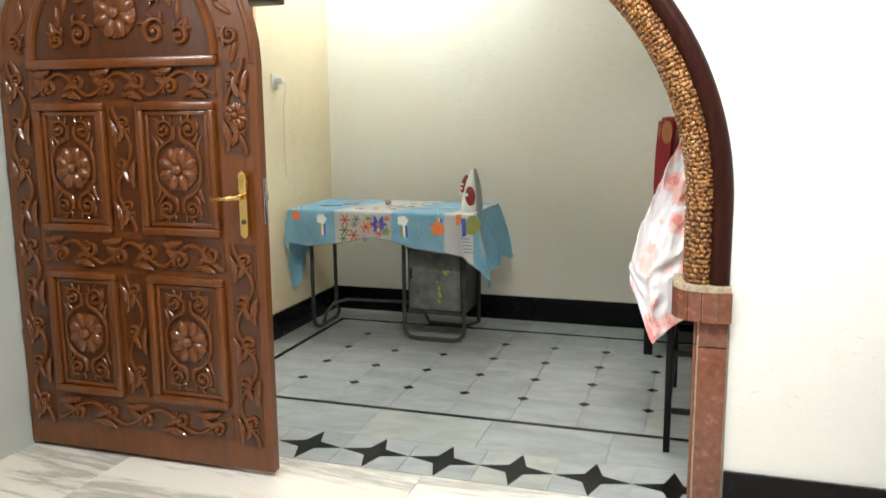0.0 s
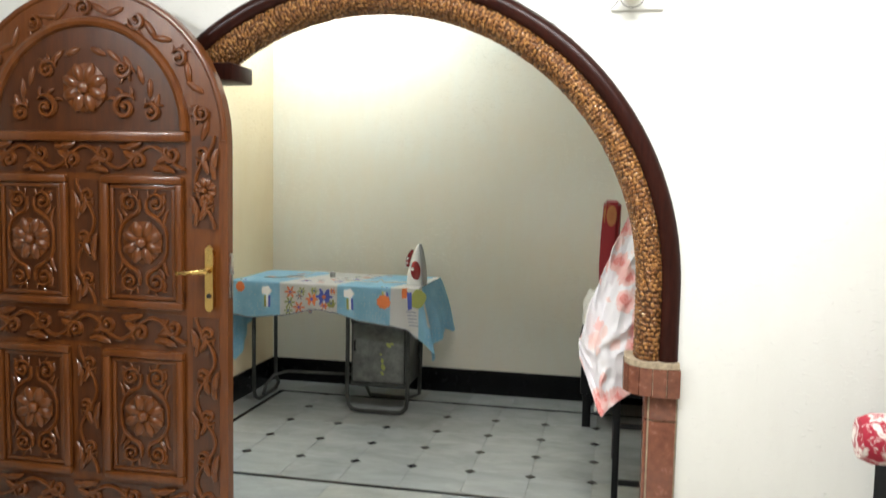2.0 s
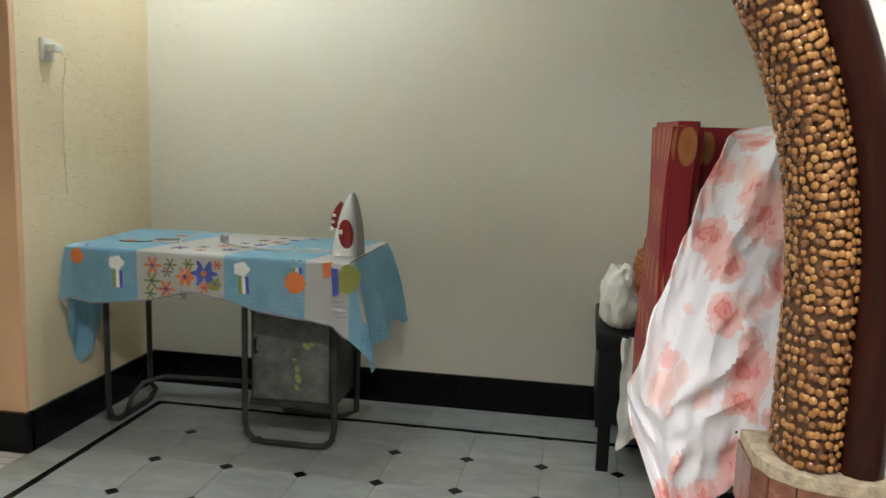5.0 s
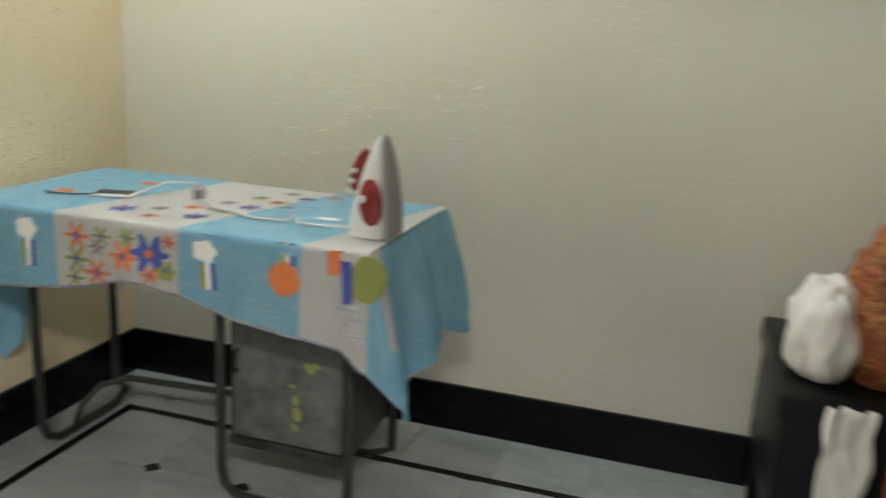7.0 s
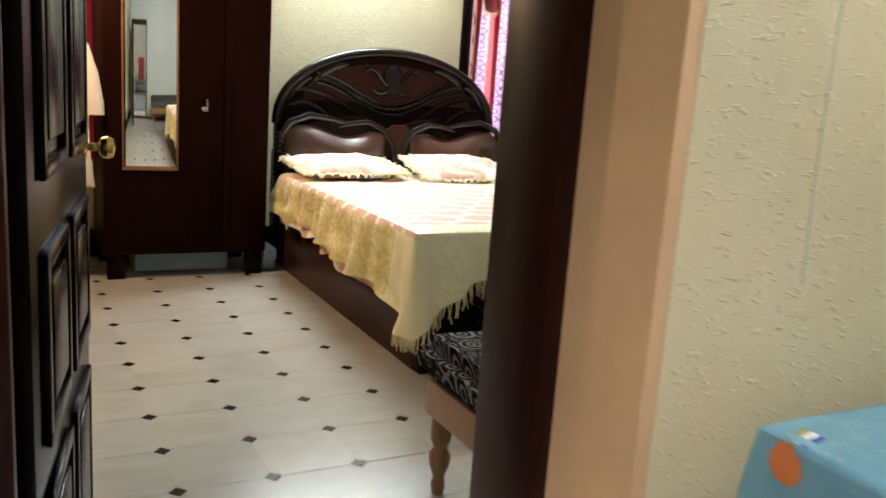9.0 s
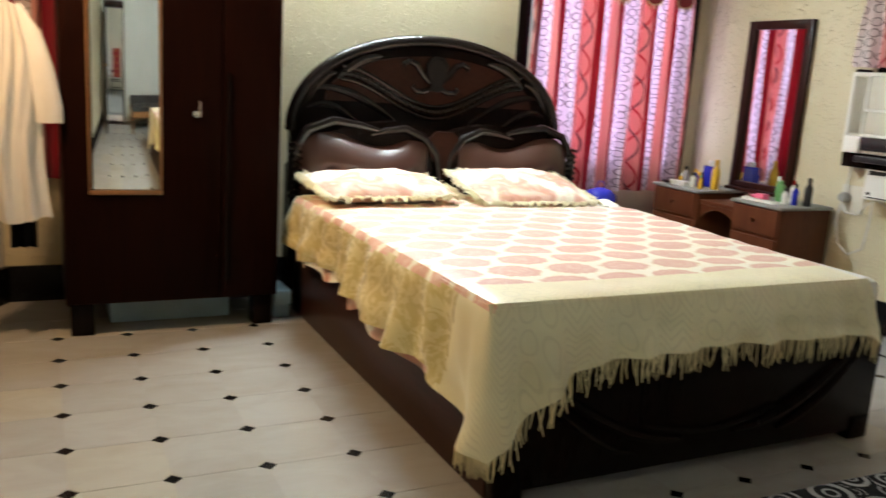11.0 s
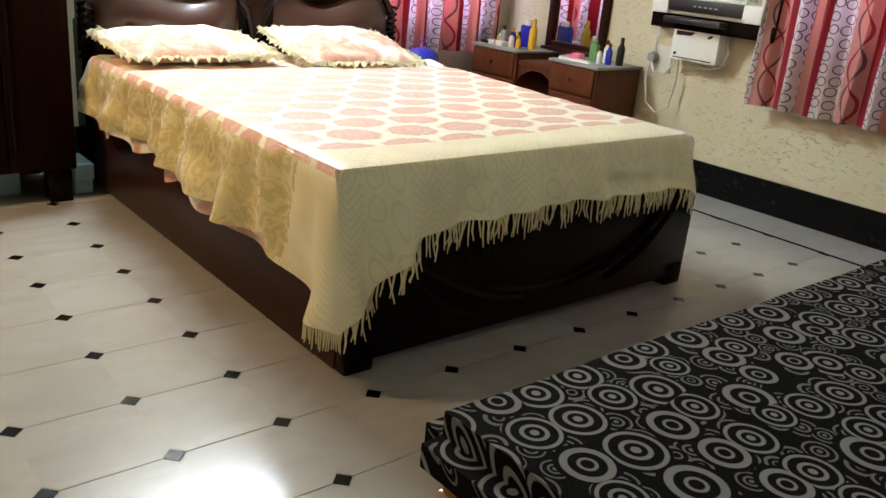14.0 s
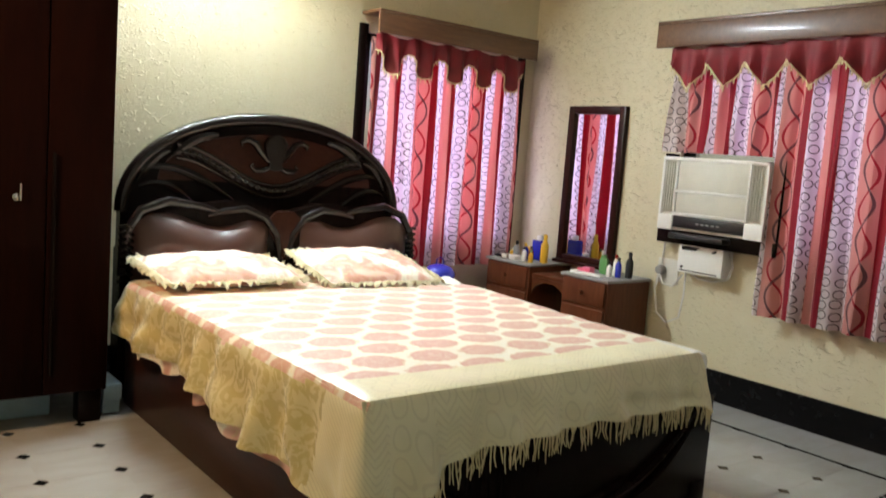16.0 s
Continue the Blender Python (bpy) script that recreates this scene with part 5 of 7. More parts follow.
sweep(bm, [(IX - 0.046, IY, IZ + 0.105), (IX - 0.050, IY, IZ + 0.125), (IX - 0.044, IY, IZ + 0.155), (IX - 0.032, IY, IZ + 0.185), (IX - 0.018, IY, IZ + 0.21)], [0.010, 0.014, 0.015, 0.013, 0.008], 10)
part("handle", bm, REDPLASTIC, iron)
for k in range(3):
    bm = bmesh.new()
    lump(bm, (IX - 0.058 + 0.006 * k, IY - 0.010, IZ + 0.105 + 0.026 * k), 0.009, 0.011, 0.008, 0.3, 10, 6)
    part("button", bm, WHITEPLASTIC, iron)
bm = bmesh.new()
sweep(bm, [(IX - 0.045, IY, IZ + 0.012), (IX - 0.085, IY + 0.0, IZ + 0.008), (-1.60, 4.74, TZ + 0.006), (-1.66, 4.735, TZ + 0.006), (-1.68, 4.76, TZ + 0.02), (-1.70, 4.74, TZ + 0.006), (-1.80, 4.73, TZ + 0.006), (-1.86, 4.76, TZ + 0.006), (-1.95, 4.78, TZ + 0.006), (-2.03, 4.86, TZ + 0.006)], 0.0038, 6)
part("cord", bm, CABLE, iron)
bm = bmesh.new()
lathe(bm, [(0.006, 0), (0.017, 0.004), (0.019, 0.03), (0.008, 0.042)], (-2.04, 4.87, TZ + 0.002), 12)
part("plug", bm, GREYPLASTIC, iron)
phone = thing("mobile_phone", (-2.26, 4.80, TZ + 0.004), "black mobile phone with a white back lying on the cloth", "phone")
m = Matrix.Translation((-2.26, 4.79, TZ + 0.004)) @ Matrix.Rotation(0.35, 4, "Z")
bm = bmesh.new()
box(bm, -0.055, 0.055, -0.032, 0.032, 0.0, 0.008, 0.003, m)
part("case", bm, WHITEPLASTIC, phone)
bm = bmesh.new()
box(bm, -0.050, 0.050, -0.028, 0.028, 0.0082, 0.0095, 0.0, m)
part("screen", bm, BLACKPLASTIC, phone)
bm = bmesh.new()
sweep(bm, [(-2.21, 4.81, TZ + 0.007), (-2.19, 4.83, TZ + 0.02), (-2.17, 4.90, TZ + 0.035), (-2.11, 4.96, TZ + 0.03), (-2.05, 4.93, TZ + 0.006), (-2.02, 4.87, TZ + 0.006)], 0.0028, 6)
whole("charger_cable", bm, CABLE, "thin white charger cable lying over the cloth", "cable")
bm = bmesh.new()
sweep(bm, [(-2.31, 4.77, TZ + 0.006), (-2.36, 4.73, TZ + 0.006), (-2.42, 4.72, TZ + 0.006), (-2.45, 4.735, TZ + 0.006)], 0.0022, 6)
whole("earphone_cable", bm, THINWIRE, "thin dark cable lying beside the phone", "cable")

sock = thing("wall_charger", (PX0, 4.62, 1.6), "white socket plate with a silver charger plugged in", "socket")
bm = bmesh.new()
box(bm, PX0 - 0.001, PX0 + 0.012, 4.58, 4.66, 1.56, 1.65, 0.003)
part("plate", bm, CREAMPLASTIC, sock)
bm = bmesh.new()
box(bm, PX0 + 0.012, PX0 + 0.062, 4.60, 4.645, 1.595, 1.628, 0.006)
part("charger", bm, WHITEPLASTIC, sock)
bm = bmesh.new()
sweep(bm, [(PX0 + 0.06, 4.625, 1.605), (PX0 + 0.06, 4.66, 1.57), (PX0 + 0.02, 4.69, 1.45), (PX0 + 0.012, 4.70, 1.2), (PX0 + 0.012, 4.71, 1.02)], 0.0011, 5)
part("thin_cable", bm, CABLE, sock)

# ---- passage: bedding rack by the far wall ----
rack = thing("folding_cot", (-0.05, 3.9, 0), "black steel cot folded upright, holding red mattresses", "cot")
for x, y in ((-0.232, 3.40), (-0.232, 4.26), (0.25, 3.40), (0.25, 4.26)):
    bm = bmesh.new()
    box(bm, x - 0.014, x + 0.014, y - 0.014, y + 0.014, 0.0, 0.72, 0.003)
    part("leg", bm, BLACKSTEEL, rack)
for z in (0.17, 0.42, 0.70):
    for x in (-0.232, 0.25):
        bm = bmesh.new()
        box(bm, x - 0.010, x + 0.010, 3.414, 4.246, z, z + 0.024, 0.003)
        part("side_rail", bm, BLACKSTEEL, rack)
    for y in (3.40, 4.26):
        bm = bmesh.new()
        box(bm, -0.218, 0.236, y - 0.010, y + 0.010, z, z + 0.024, 0.003)
        part("cross_rail", bm, BLACKSTEEL, rack)


def slab(name, x0, x1, y0, y1, z0, z1, lean, label):
    ob = thing(name, ((x0 + x1) / 2, (y0 + y1) / 2, z0), label, "mattress", "mattresses on the cot")
    bm = bmesh.new()
    box(bm, x0, x1, y0, y1, z0, z1)
    bmesh.ops.subdivide_edges(bm, edges=bm.edges[:], cuts=5, use_grid_fill=True)
    es = [e for e in bm.edges if len(e.link_faces) == 2 and e.calc_face_angle(0) > 1]
    bmesh.ops.bevel(bm, geom=es, offset=0.014, segments=2, affect="EDGES")
    for v in bm.verts:
        k = (v.co.z - z0) / (z1 - z0)
        v.co.x += lean * (1 - k) + 0.006 * math.sin(v.co.z * 9 + v.co.y * 7)
    part("cover", bm, REDFABRIC, ob)
    return ob


for y in (3.72, 4.20):
    bm = bmesh.new()
    box(bm, -0.345, -0.243, y - 0.012, y + 0.012, 0.536, 0.559, 0.003)
    part("ledge_bar", bm, BLACKSTEEL, rack)
slab("mattress", -0.325, -0.248, 3.66, 4.26, 0.56, 1.385, -0.015, "red mattress with gold spots standing on edge")
slab("mattress", -0.200, 0.20, 4.12, 4.24, 0.72, 1.375, 0.0, "red spotted mattress standing behind another")

sheet_thing = thing("rose_print_sheet", (-0.1, 3.5, 1.3), "crumpled white sheet with pink rose print draped over the cot", "bedsheet")
bm = bmesh.new()


def drape(u, v):
    low = float(np.interp(u, [0, 0.05, 0.13, 0.22, 0.45, 1.0], [0.72, 0.60, 0.49, 0.54, 0.62, 0.66]))
    z = 1.42 - (1.42 - low) * v
    left = float(np.interp(z, [0.44, 0.62, 0.78, 0.95, 1.2, 1.36, 1.42], [-0.34, -0.38, -0.41, -0.37, -0.275, -0.20, -0.15]))
    x = left + (0.16 - left) * u
    y = 3.54 - 0.20 * math.sin(min(1, v * 1.3) * math.pi / 2) + 0.10 * (1 - u) ** 3 * (1 - v)
    fold = math.sin(u * 15 + 2.5 * v) * 0.026 * (0.3 + v) + math.sin(u * 37 + 6 * v) * 0.009
    crumple = noise.noise(Vector((u * 5, v * 6, 0))) * 0.045 + abs(noise.noise(Vector((u * 9 + v * 3, v * 9, 3)))) * 0.04 + noise.noise(Vector((u * 24, v * 20, 7))) * 0.010
    top = max(0.0, 0.10 - v) / 0.10
    return Vector((x + fold * 0.3, y + fold + crumple + top * 0.12, z - 0.05 * top * (1 - u)))


sheet(bm, drape, 90, 80, 0.004)
part("cloth", bm, ROSES, sheet_thing)

# dark trunk behind the cot with a bundle of clothes on it
trunk = thing("steel_chest", (-0.2, 5.1, 0), "black steel chest on legs against the wall", "chest")
bm = bmesh.new()
box(bm, -0.44, 0.42, 4.78, 5.36, 0.20, 0.56, 0.012)
part("body", bm, BLACKSTEEL, trunk)
bm = bmesh.new()
box(bm, -0.452, 0.432, 4.77, 5.37, 0.50, 0.575, 0.014)
part("lid", bm, BLACKSTEEL, trunk)
for x in (-0.40, 0.38):
    for y in (4.82, 5.32):
        bm = bmesh.new()
        box(bm, x - 0.025, x + 0.025, y - 0.025, y + 0.025, 0, 0.2, 0.004)
        part("leg", bm, BLACKSTEEL, trunk)


def bundle(name, cx, cy, z0, rx, ry, rz, material, label, rough_amp=0.18):
    bm = bmesh.new()
    bmesh.ops.create_icosphere(bm, subdivisions=4, radius=1)
    for v in bm.verts:
        k = 1 + rough_amp * noise.noise(v.co * 2.3 + Vector((cx * 9, cy, z0))) + 0.16 * abs(noise.noise(v.co * 4.0)) - 0.07 * abs(noise.noise(v.co * 9.0))
        v.co = Vector((cx + v.co.x * rx * k, cy + v.co.y * ry * k, max(z0, z0 + rz * 0.8 + v.co.z * rz * k)))
    return whole(name, bm, material, label, "clothes")


bundle("crumpled_shirt", -0.36, 4.92, 0.576, 0.085, 0.10, 0.14, WHITECLOTH, "crumpled white cloth lying on the trunk")
bundle("folded_shawl", -0.20, 4.95, 0.576, 0.13, 0.14, 0.21, RUSTCLOTH, "heap of rust coloured printed cloth on the trunk")
bm = bmesh.new()
sheet(bm, lambda u, v: Vector((-0.35 + 0.10 * u + 0.02 * noise.noise(Vector((v * 4, u, 1))), 4.745 - 0.006 * math.sin(u * 13 + 5 * v) - 0.02 * noise.noise(Vector((u * 5, v * 7, 0))), 0.57 - (0.46 - 0.1 * u) * v)), 24, 28, 0.004)
whole("hanging_white_cloth", bm, WHITECLOTH, "white cloth hanging down in front of the trunk", "cloth")

# the lit tube on the passage wall; two unseen hall tubes come after it
for name, x0, x1, y, z in (("passage_tube_light", -2.65, -1.45, PY1 - 0.05, 2.72),):
    tube = thing(name, ((x0 + x1) / 2, PY1, z), "lit fluorescent tube in a white batten on the wall", "tube light")
    bm = bmesh.new()
    box(bm, x0, x1, PY1 - 0.03, PY1 - 0.001, z + 0.02, z + 0.07, 0.004)
    part("batten", bm, WHITEPLASTIC, tube)
    bm = bmesh.new()
    sweep(bm, [(x0 + 0.03, y, z), (x1 - 0.03, y, z)], 0.014, 10)
    part("tube", bm, TUBE, tube)

# Batten out of view, added to go with the second hall lamp.
fill_lamp = thing("unseen_hall_tube", (-0.2, 1.55, H - 0.04), "unseen fluorescent tube added on the hall ceiling as second light", "tube light")
bm = bmesh.new()
box(bm, -0.8, 0.4, 1.51, 1.59, H - 0.03, H - 0.001, 0.004)
part("batten", bm, WHITEPLASTIC, fill_lamp)
bm = bmesh.new()
sweep(bm, [(-0.77, 1.55, H - 0.042), (0.37, 1.55, H - 0.042)], 0.012, 10)
part("tube", bm, TUBE, fill_lamp)
wall_lamp = thing("unseen_hall_tube", (-2.99, 0.70, 2.66), "fluorescent tube in a white batten on the hall wall", "tube light")
bm = bmesh.new()
box(bm, -2.999, -2.97, 0.10, 1.30, 2.66, 2.71, 0.004)
part("batten", bm, WHITEPLASTIC, wall_lamp)
bm = bmesh.new()
sweep(bm, [(-2.95, 0.13, 2.66), (-2.95, 1.27, 2.66)], 0.014, 10)
part("tube", bm, TUBE, wall_lamp)

# ---- bedroom doorway ----
bm = bmesh.new()
for y0, y1 in ((DY1 - 0.046, DY1 + 0.019), (DY0 - 0.019, DY0 + 0.046)):
    box(bm, -3.14, -2.93, y0, y1, 0, DZ + 0.1, 0.008)
box(bm, -3.14, -2.93, DY0 + 0.046, DY1 - 0.046, DZ, DZ + 0.1, 0.008)
whole("bedroom_door_frame", bm, TEAK_DARK, "dark red-brown wooden door frame", "door frame", "structure")

leaf = thing("bedroom_door", (-3.16, 3.56, 0), "black-stained panelled door standing open into the bedroom", "door")
turn = Matrix.Translation((-3.16, 3.575, 0)) @ Matrix.Rotation(radians(180 - 9.5), 4, "Z")


def leaf_box(bm, x0, x1, y0, y1, z0, z1, bev=0.004):
    box(bm, x0, x1, y0, y1, z0, z1, bev, turn)


bm = bmesh.new()
leaf_box(bm, 0.0, 0.87, -0.018, 0.018, 0.012, 2.06)
part("leaf", bm, BLACKWOOD, leaf)
for x0, x1 in ((0.09, 0.40), (0.47, 0.78)):
    for z0, z1 in ((0.15, 0.55), (0.64, 0.98), (1.10, 1.50), (1.60, 1.96)):
        for sgn in (-1, 1):
            bm = bmesh.new()
            ya, yb = sorted((sgn * 0.019, sgn * 0.032))
            for b6 in ((x0, x1, z1 - 0.03, z1), (x0, x1, z0, z0 + 0.03), (x0, x0 + 0.03, z0, z1), (x1 - 0.03, x1, z0, z1)):
                leaf_box(bm, b6[0], b6[1], ya, yb, b6[2], b6[3])
            leaf_box(bm, x0 + 0.06, x1 - 0.06, ya, yb, z0 + 0.06, z1 - 0.06, 0.006)
            part("panel", bm, BLACKWOOD, leaf)
for sgn in (-1, 1):
    bm = bmesh.new()
    lathe(bm, [(0.026, 0.018), (0.026, 0.024), (0.010, 0.028), (0.010, 0.05), (0.024, 0.058), (0.028, 0.072), (0.022, 0.086), (0.006, 0.09)], (0, 0, 0), 16, "Y")
    bmesh.ops.transform(bm, matrix=turn @ Matrix.Translation((0.82, 0, 1.09)) @ Matrix.Diagonal((1, sgn, 1, 1)), verts=bm.verts[:])
    part("knob", bm, BRASS, leaf, "round brass knob")

# ---- bed ----
FX, HX, BYA, BYB, TOP = -4.95, -7.20, 5.17, 6.88, 0.655
bed = thing("double_bed", (-6.1, 6.0, 0), "dark walnut double bed with carved foot and padded headboard", "bed")
for y0, y1 in ((BYA, BYA + 0.03), (BYB - 0.03, BYB)):
    bm = bmesh.new()
    box(bm, HX, FX - 0.06, y0, y1, 0.004, 0.40, 0.008)
    part("side_rail", bm, BEDWOOD, bed)
bm = bmesh.new()
box(bm, FX - 0.055, FX - 0.012, BYA, BYB, 0.035, 0.46, 0.012)
foot = part("footboard", bm, BLACKWOOD, bed)
mid = (BYA + BYB) / 2


def ridge(pts, rad, parent, material=LACQUER, name="carved_scroll"):
    bm = bmesh.new()
    sweep(bm, pts, rad, 8)
    return part(name, bm, material, parent)


for s in (-1, 1):
    ridge([(FX - 0.010, mid + s * (0.12 + 0.62 * u), 0.13 + 0.30 * u ** 1.8) for u in [i / 14 for i in range(15)]], [0.012 + 0.012 * math.sin(math.pi * i / 14) for i in range(15)], foot, BLACKWOOD)
    ridge([(FX - 0.010, mid + s * (0.34 + 0.42 * u), 0.11 + 0.30 * u ** 1.5) for u in [i / 14 for i in range(15)]], [0.008 + 0.010 * math.sin(math.pi * i / 14) for i in range(15)], foot, BLACKWOOD)
ridge([(FX - 0.010, mid - 0.3 + 0.6 * i / 14, 0.20 - 0.05 * math.sin(math.pi * i / 14)) for i in range(15)], 0.014, foot, BLACKWOOD)
for y in (BYA + 0.06, BYB - 0.06):
    bm = bmesh.new()
    box(bm, FX - 0.12, FX - 0.008, y - 0.055, y + 0.055, 0.0, 0.10, 0.012)
    part("foot_block", bm, BLACKWOOD, bed)
bm = bmesh.new()
box(bm, HX, FX - 0.06, BYA + 0.032, BYB - 0.032, 0.10, 0.36)
part("box_base", bm, BEDWOOD, bed)
bm = bmesh.new()
box(bm, HX + 0.02, FX - 0.03, BYA + 0.03, BYB - 0.03, 0.362, TOP - 0.012, 0.04)
part("mattress", bm, WHITECLOTH, bed)

# headboard: a carved dome behind, two buttoned leather cushions in front
HB0, HB1, HC = 5.14, 6.93, 6.03
bm = bmesh.new()
dome = [(HC + 0.845 * math.cos(math.pi * i / 40), 0.96 + 0.530 * math.sin(math.pi * i / 40) ** 0.9) for i in range(41)]
prism(bm, [(6.875, 0.02)] + dome + [(5.185, 0.02)], -7.46, -7.40, "X")
hb = part("headboard", bm, BLACKWOOD, bed, "domed dark headboard with carved scrolls")
XF = -7.395
bm = bmesh.new()
sweep(bm, [(XF, y, z) for y, z in dome], 0.034, 10)
part("rim", bm, LACQUER, hb)
bm = bmesh.new()
prism(bm, [(HC + 0.66 * math.cos(math.pi * i / 24), 1.13 + 0.275 * math.sin(math.pi * i / 24)) for i in range(25)], XF - 0.004, XF + 0.004, "X")
part("inlay_panel", bm, BEDWOOD, hb, "reddish walnut inlay panel")


def wave(y):
    """The height of the carved band that dips below the lily."""
    u = min(1.0, abs(y) / 0.57)
    return 1.085 + 0.20 * u * u * (3 - 2 * u)


band = [(-0.57 + 1.14 * i / 60) for i in range(61)]
ridge([(XF + 0.010, HC + y, wave(y) + 0.035) for y in band], 0.013, hb, name="band_edge")
ridge([(XF + 0.010, HC + y, wave(y) - 0.035) for y in band], 0.013, hb, name="band_edge")
ridge([(XF + 0.006, HC + y, wave(y)) for y in band], [0.016 + 0.008 * (i % 2) for i in range(61)], hb, name="braided_band")
for s in (-1, 1):
    ridge([(XF, HC + s * (0.24 + 0.50 * u), 1.03 + 0.17 * math.sin(u * 1.9)) for u in [i / 16 for i in range(17)]], [0.010 + 0.016 * math.sin(math.pi * i / 16) for i in range(17)], hb)
    ridge([(XF, HC + s * (0.44 + 0.32 * u), 0.99 + 0.12 * math.sin(u * 2.2)) for u in [i / 14 for i in range(15)]], [0.008 + 0.016 * math.sin(math.pi * i / 14) for i in range(15)], hb)
    ridge([(XF + 0.005, HC + s * (0.34 + 0.25 * u), 1.385 - 0.13 * u * u) for u in [i / 12 for i in range(13)]], [0.010 + 0.022 * math.sin(math.pi * i / 12) for i in range(13)], hb)
    ridge([(XF + 0.005, HC + s * (0.60 + 0.17 * u), 1.28 - 0.17 * u * u) for u in [i / 12 for i in range(13)]], [0.008 + 0.018 * math.sin(math.pi * i / 12) for i in range(13)], hb)
bm = bmesh.new()
prism(bm, [(HC + y, 1.335 + z) for y, z in ((0, 0.075), (0.045, 0.062), (0.07, 0.025), (0.06, -0.03), (0.035, -0.09), (0.05, -0.12), (0, -0.13), (-0.05, -0.12), (-0.035, -0.09), (-0.06, -0.03), (-0.07, 0.025), (-0.045, 0.062))], XF, XF + 0.034, "X")
for s in (-1, 1):
    sweep(bm, [(XF + 0.012, HC + s * y, z) for y, z in ((0.04, 1.26), (0.085, 1.305), (0.125, 1.355), (0.17, 1.372), (0.205, 1.355), (0.20, 1.335))], [0.016, 0.020, 0.021, 0.018, 0.014, 0.009], 8)
    sweep(bm, [(XF + 0.012, HC + s * y, z) for y, z in ((0.03, 1.225), (0.075, 1.205), (0.12, 1.205), (0.145, 1.225), (0.13, 1.24))], [0.014, 0.017, 0.016, 0.012, 0.008], 8)
sweep(bm, [(XF + 0.034, HC + 0.055 * math.cos(a), 1.352 + 0.05 * math.sin(a)) for a in [math.pi * i / 10 for i in range(11)]], 0.008, 6)
part("lily_carving", bm, LACQUER, hb)


def cushion_top(y):
    """The height of the lower panel's wavy upper edge."""
    u = abs(y - HC) / 0.89
    return 0.965 + 0.05 * math.sin(u * 5.4 - 0.3) - 0.16 * max(0, u - 0.86) / 0.14


ys = [HB0 + (HB1 - HB0) * i / 40 for i in range(41)]
bm = bmesh.new()
prism(bm, [(HB1, 0.02)] + [(y, cushion_top(y) + 0.02) for y in ys[::-1]] + [(HB0, 0.02)], -7.34, -7.225, "X")
low = part("lower_panel", bm, BLACKWOOD, bed)
for s in (-1, 1):
    ridge([(-7.222, HC + s * y, z) for y, z in ((0.02, 0.72), (0.05, 0.86), (0.12, 0.95), (0.24, 1.0), (0.36, 0.985), (0.45, 0.96))], [0.016, 0.022, 0.024, 0.022, 0.018, 0.01], low)
    ridge([(-7.222, HC + s * y, z) for y, z in ((0.40, 0.985), (0.50, 1.01), (0.66, 1.03), (0.80, 0.98), (0.875, 0.86), (0.885, 0.66))], [0.012, 0.02, 0.024, 0.024, 0.024, 0.022], low)
    for k in range(9):
        ridge([(-7.216, HC + s * 0.835, 0.62 + 0.034 * k), (-7.196, HC + s * 0.872, 0.634 + 0.034 * k), (-7.216, HC + s * 0.905, 0.626 + 0.034 * k)], 0.010, low)
bm = bmesh.new()
prism(bm, [(HC + y, z) for y, z in ((-0.12, 0.93), (-0.05, 0.99), (0.05, 0.99), (0.12, 0.93), (0.05, 0.80), (0, 0.72), (-0.05, 0.80))], -7.224, -7.212, "X")
part("centre_panel", bm, BEDWOOD, low)
for s in (-1, 1):
    bm = bmesh.new()

    def pad(u, v, s=s):
        y = HC + s * (0.10 + 0.74 * u)
        top = 0.955 - 0.075 * math.sin(math.pi * min(1, u * 1.25)) ** 2 + 0.02 * math.sin(u * 3) - 0.04 * (1 - min(1, u * 6)) - 0.05 * max(0, u - 0.88) / 0.12
        z = 0.63 + (top - 0.63) * v
        puff = 0.125 * (max(0, math.sin(math.pi * u)) ** 0.6) * (max(0, math.sin(math.pi * v)) ** 0.8)
        for k in range(5):
            d = math.hypot((u - 0.16 - 0.16 * k) * 0.7, (v - 0.40) * 0.30)
            puff -= 0.030 * math.exp(-(d / 0.026) ** 2)
        return Vector((-7.222 + puff, y, z))
    sheet(bm, pad, 48, 24)
    part("leather_cushion", bm, LEATHER, bed, "buttoned brown leatherette cushion")
    for k in range(5):
        p = pad(0.16 + 0.16 * k, 0.40)
        bm = bmesh.new()
        bmesh.ops.create_icosphere(bm, subdivisions=2, radius=0.013, matrix=Matrix.Translation(p + Vector((0.004, 0, 0))))
        part("button", bm, LEATHER, bed)

# bedspread: flat top, long falls at the side and the foot
spread = thing("bedspread", (-6.0, 6.0, TOP), "cream and gold satin bedspread with pink ovals and a fringe", "bedspread")
SX0, SX1, SY0, SY1 = -7.05, -4.965, 5.13, 6.915
bm = bmesh.new()
NX, NY = 60, 48


def far_edge(u):
    return SY1 - 0.17 * u ** 1.5


def top_at(u, v):
    x, y = SX0 + (SX1 - SX0) * u, SY0 + (far_edge(u) - SY0) * v
    edge = min(1.0, min(v, 1 - v, 1 - u) / 0.03)
    return Vector((x, y, TOP - 0.014 * (1 - edge) ** 2 + 0.008 * noise.noise(Vector((x * 3, y * 3, 0))) + 0.006 * noise.noise(Vector((x * 9, y * 7, 2)))))


g = [[bm.verts.new(top_at(i / NX, j / NY)) for j in range(NY + 1)] for i in range(NX + 1)]
for i in range(NX):
    for j in range(NY):
        f = bm.faces.new((g[i][j], g[i + 1][j], g[i + 1][j + 1], g[i][j + 1]))
        f.material_index = 1 if i > NX * 0.89 else 0
part("top", bm, [BEDTOP, BORDER], spread)


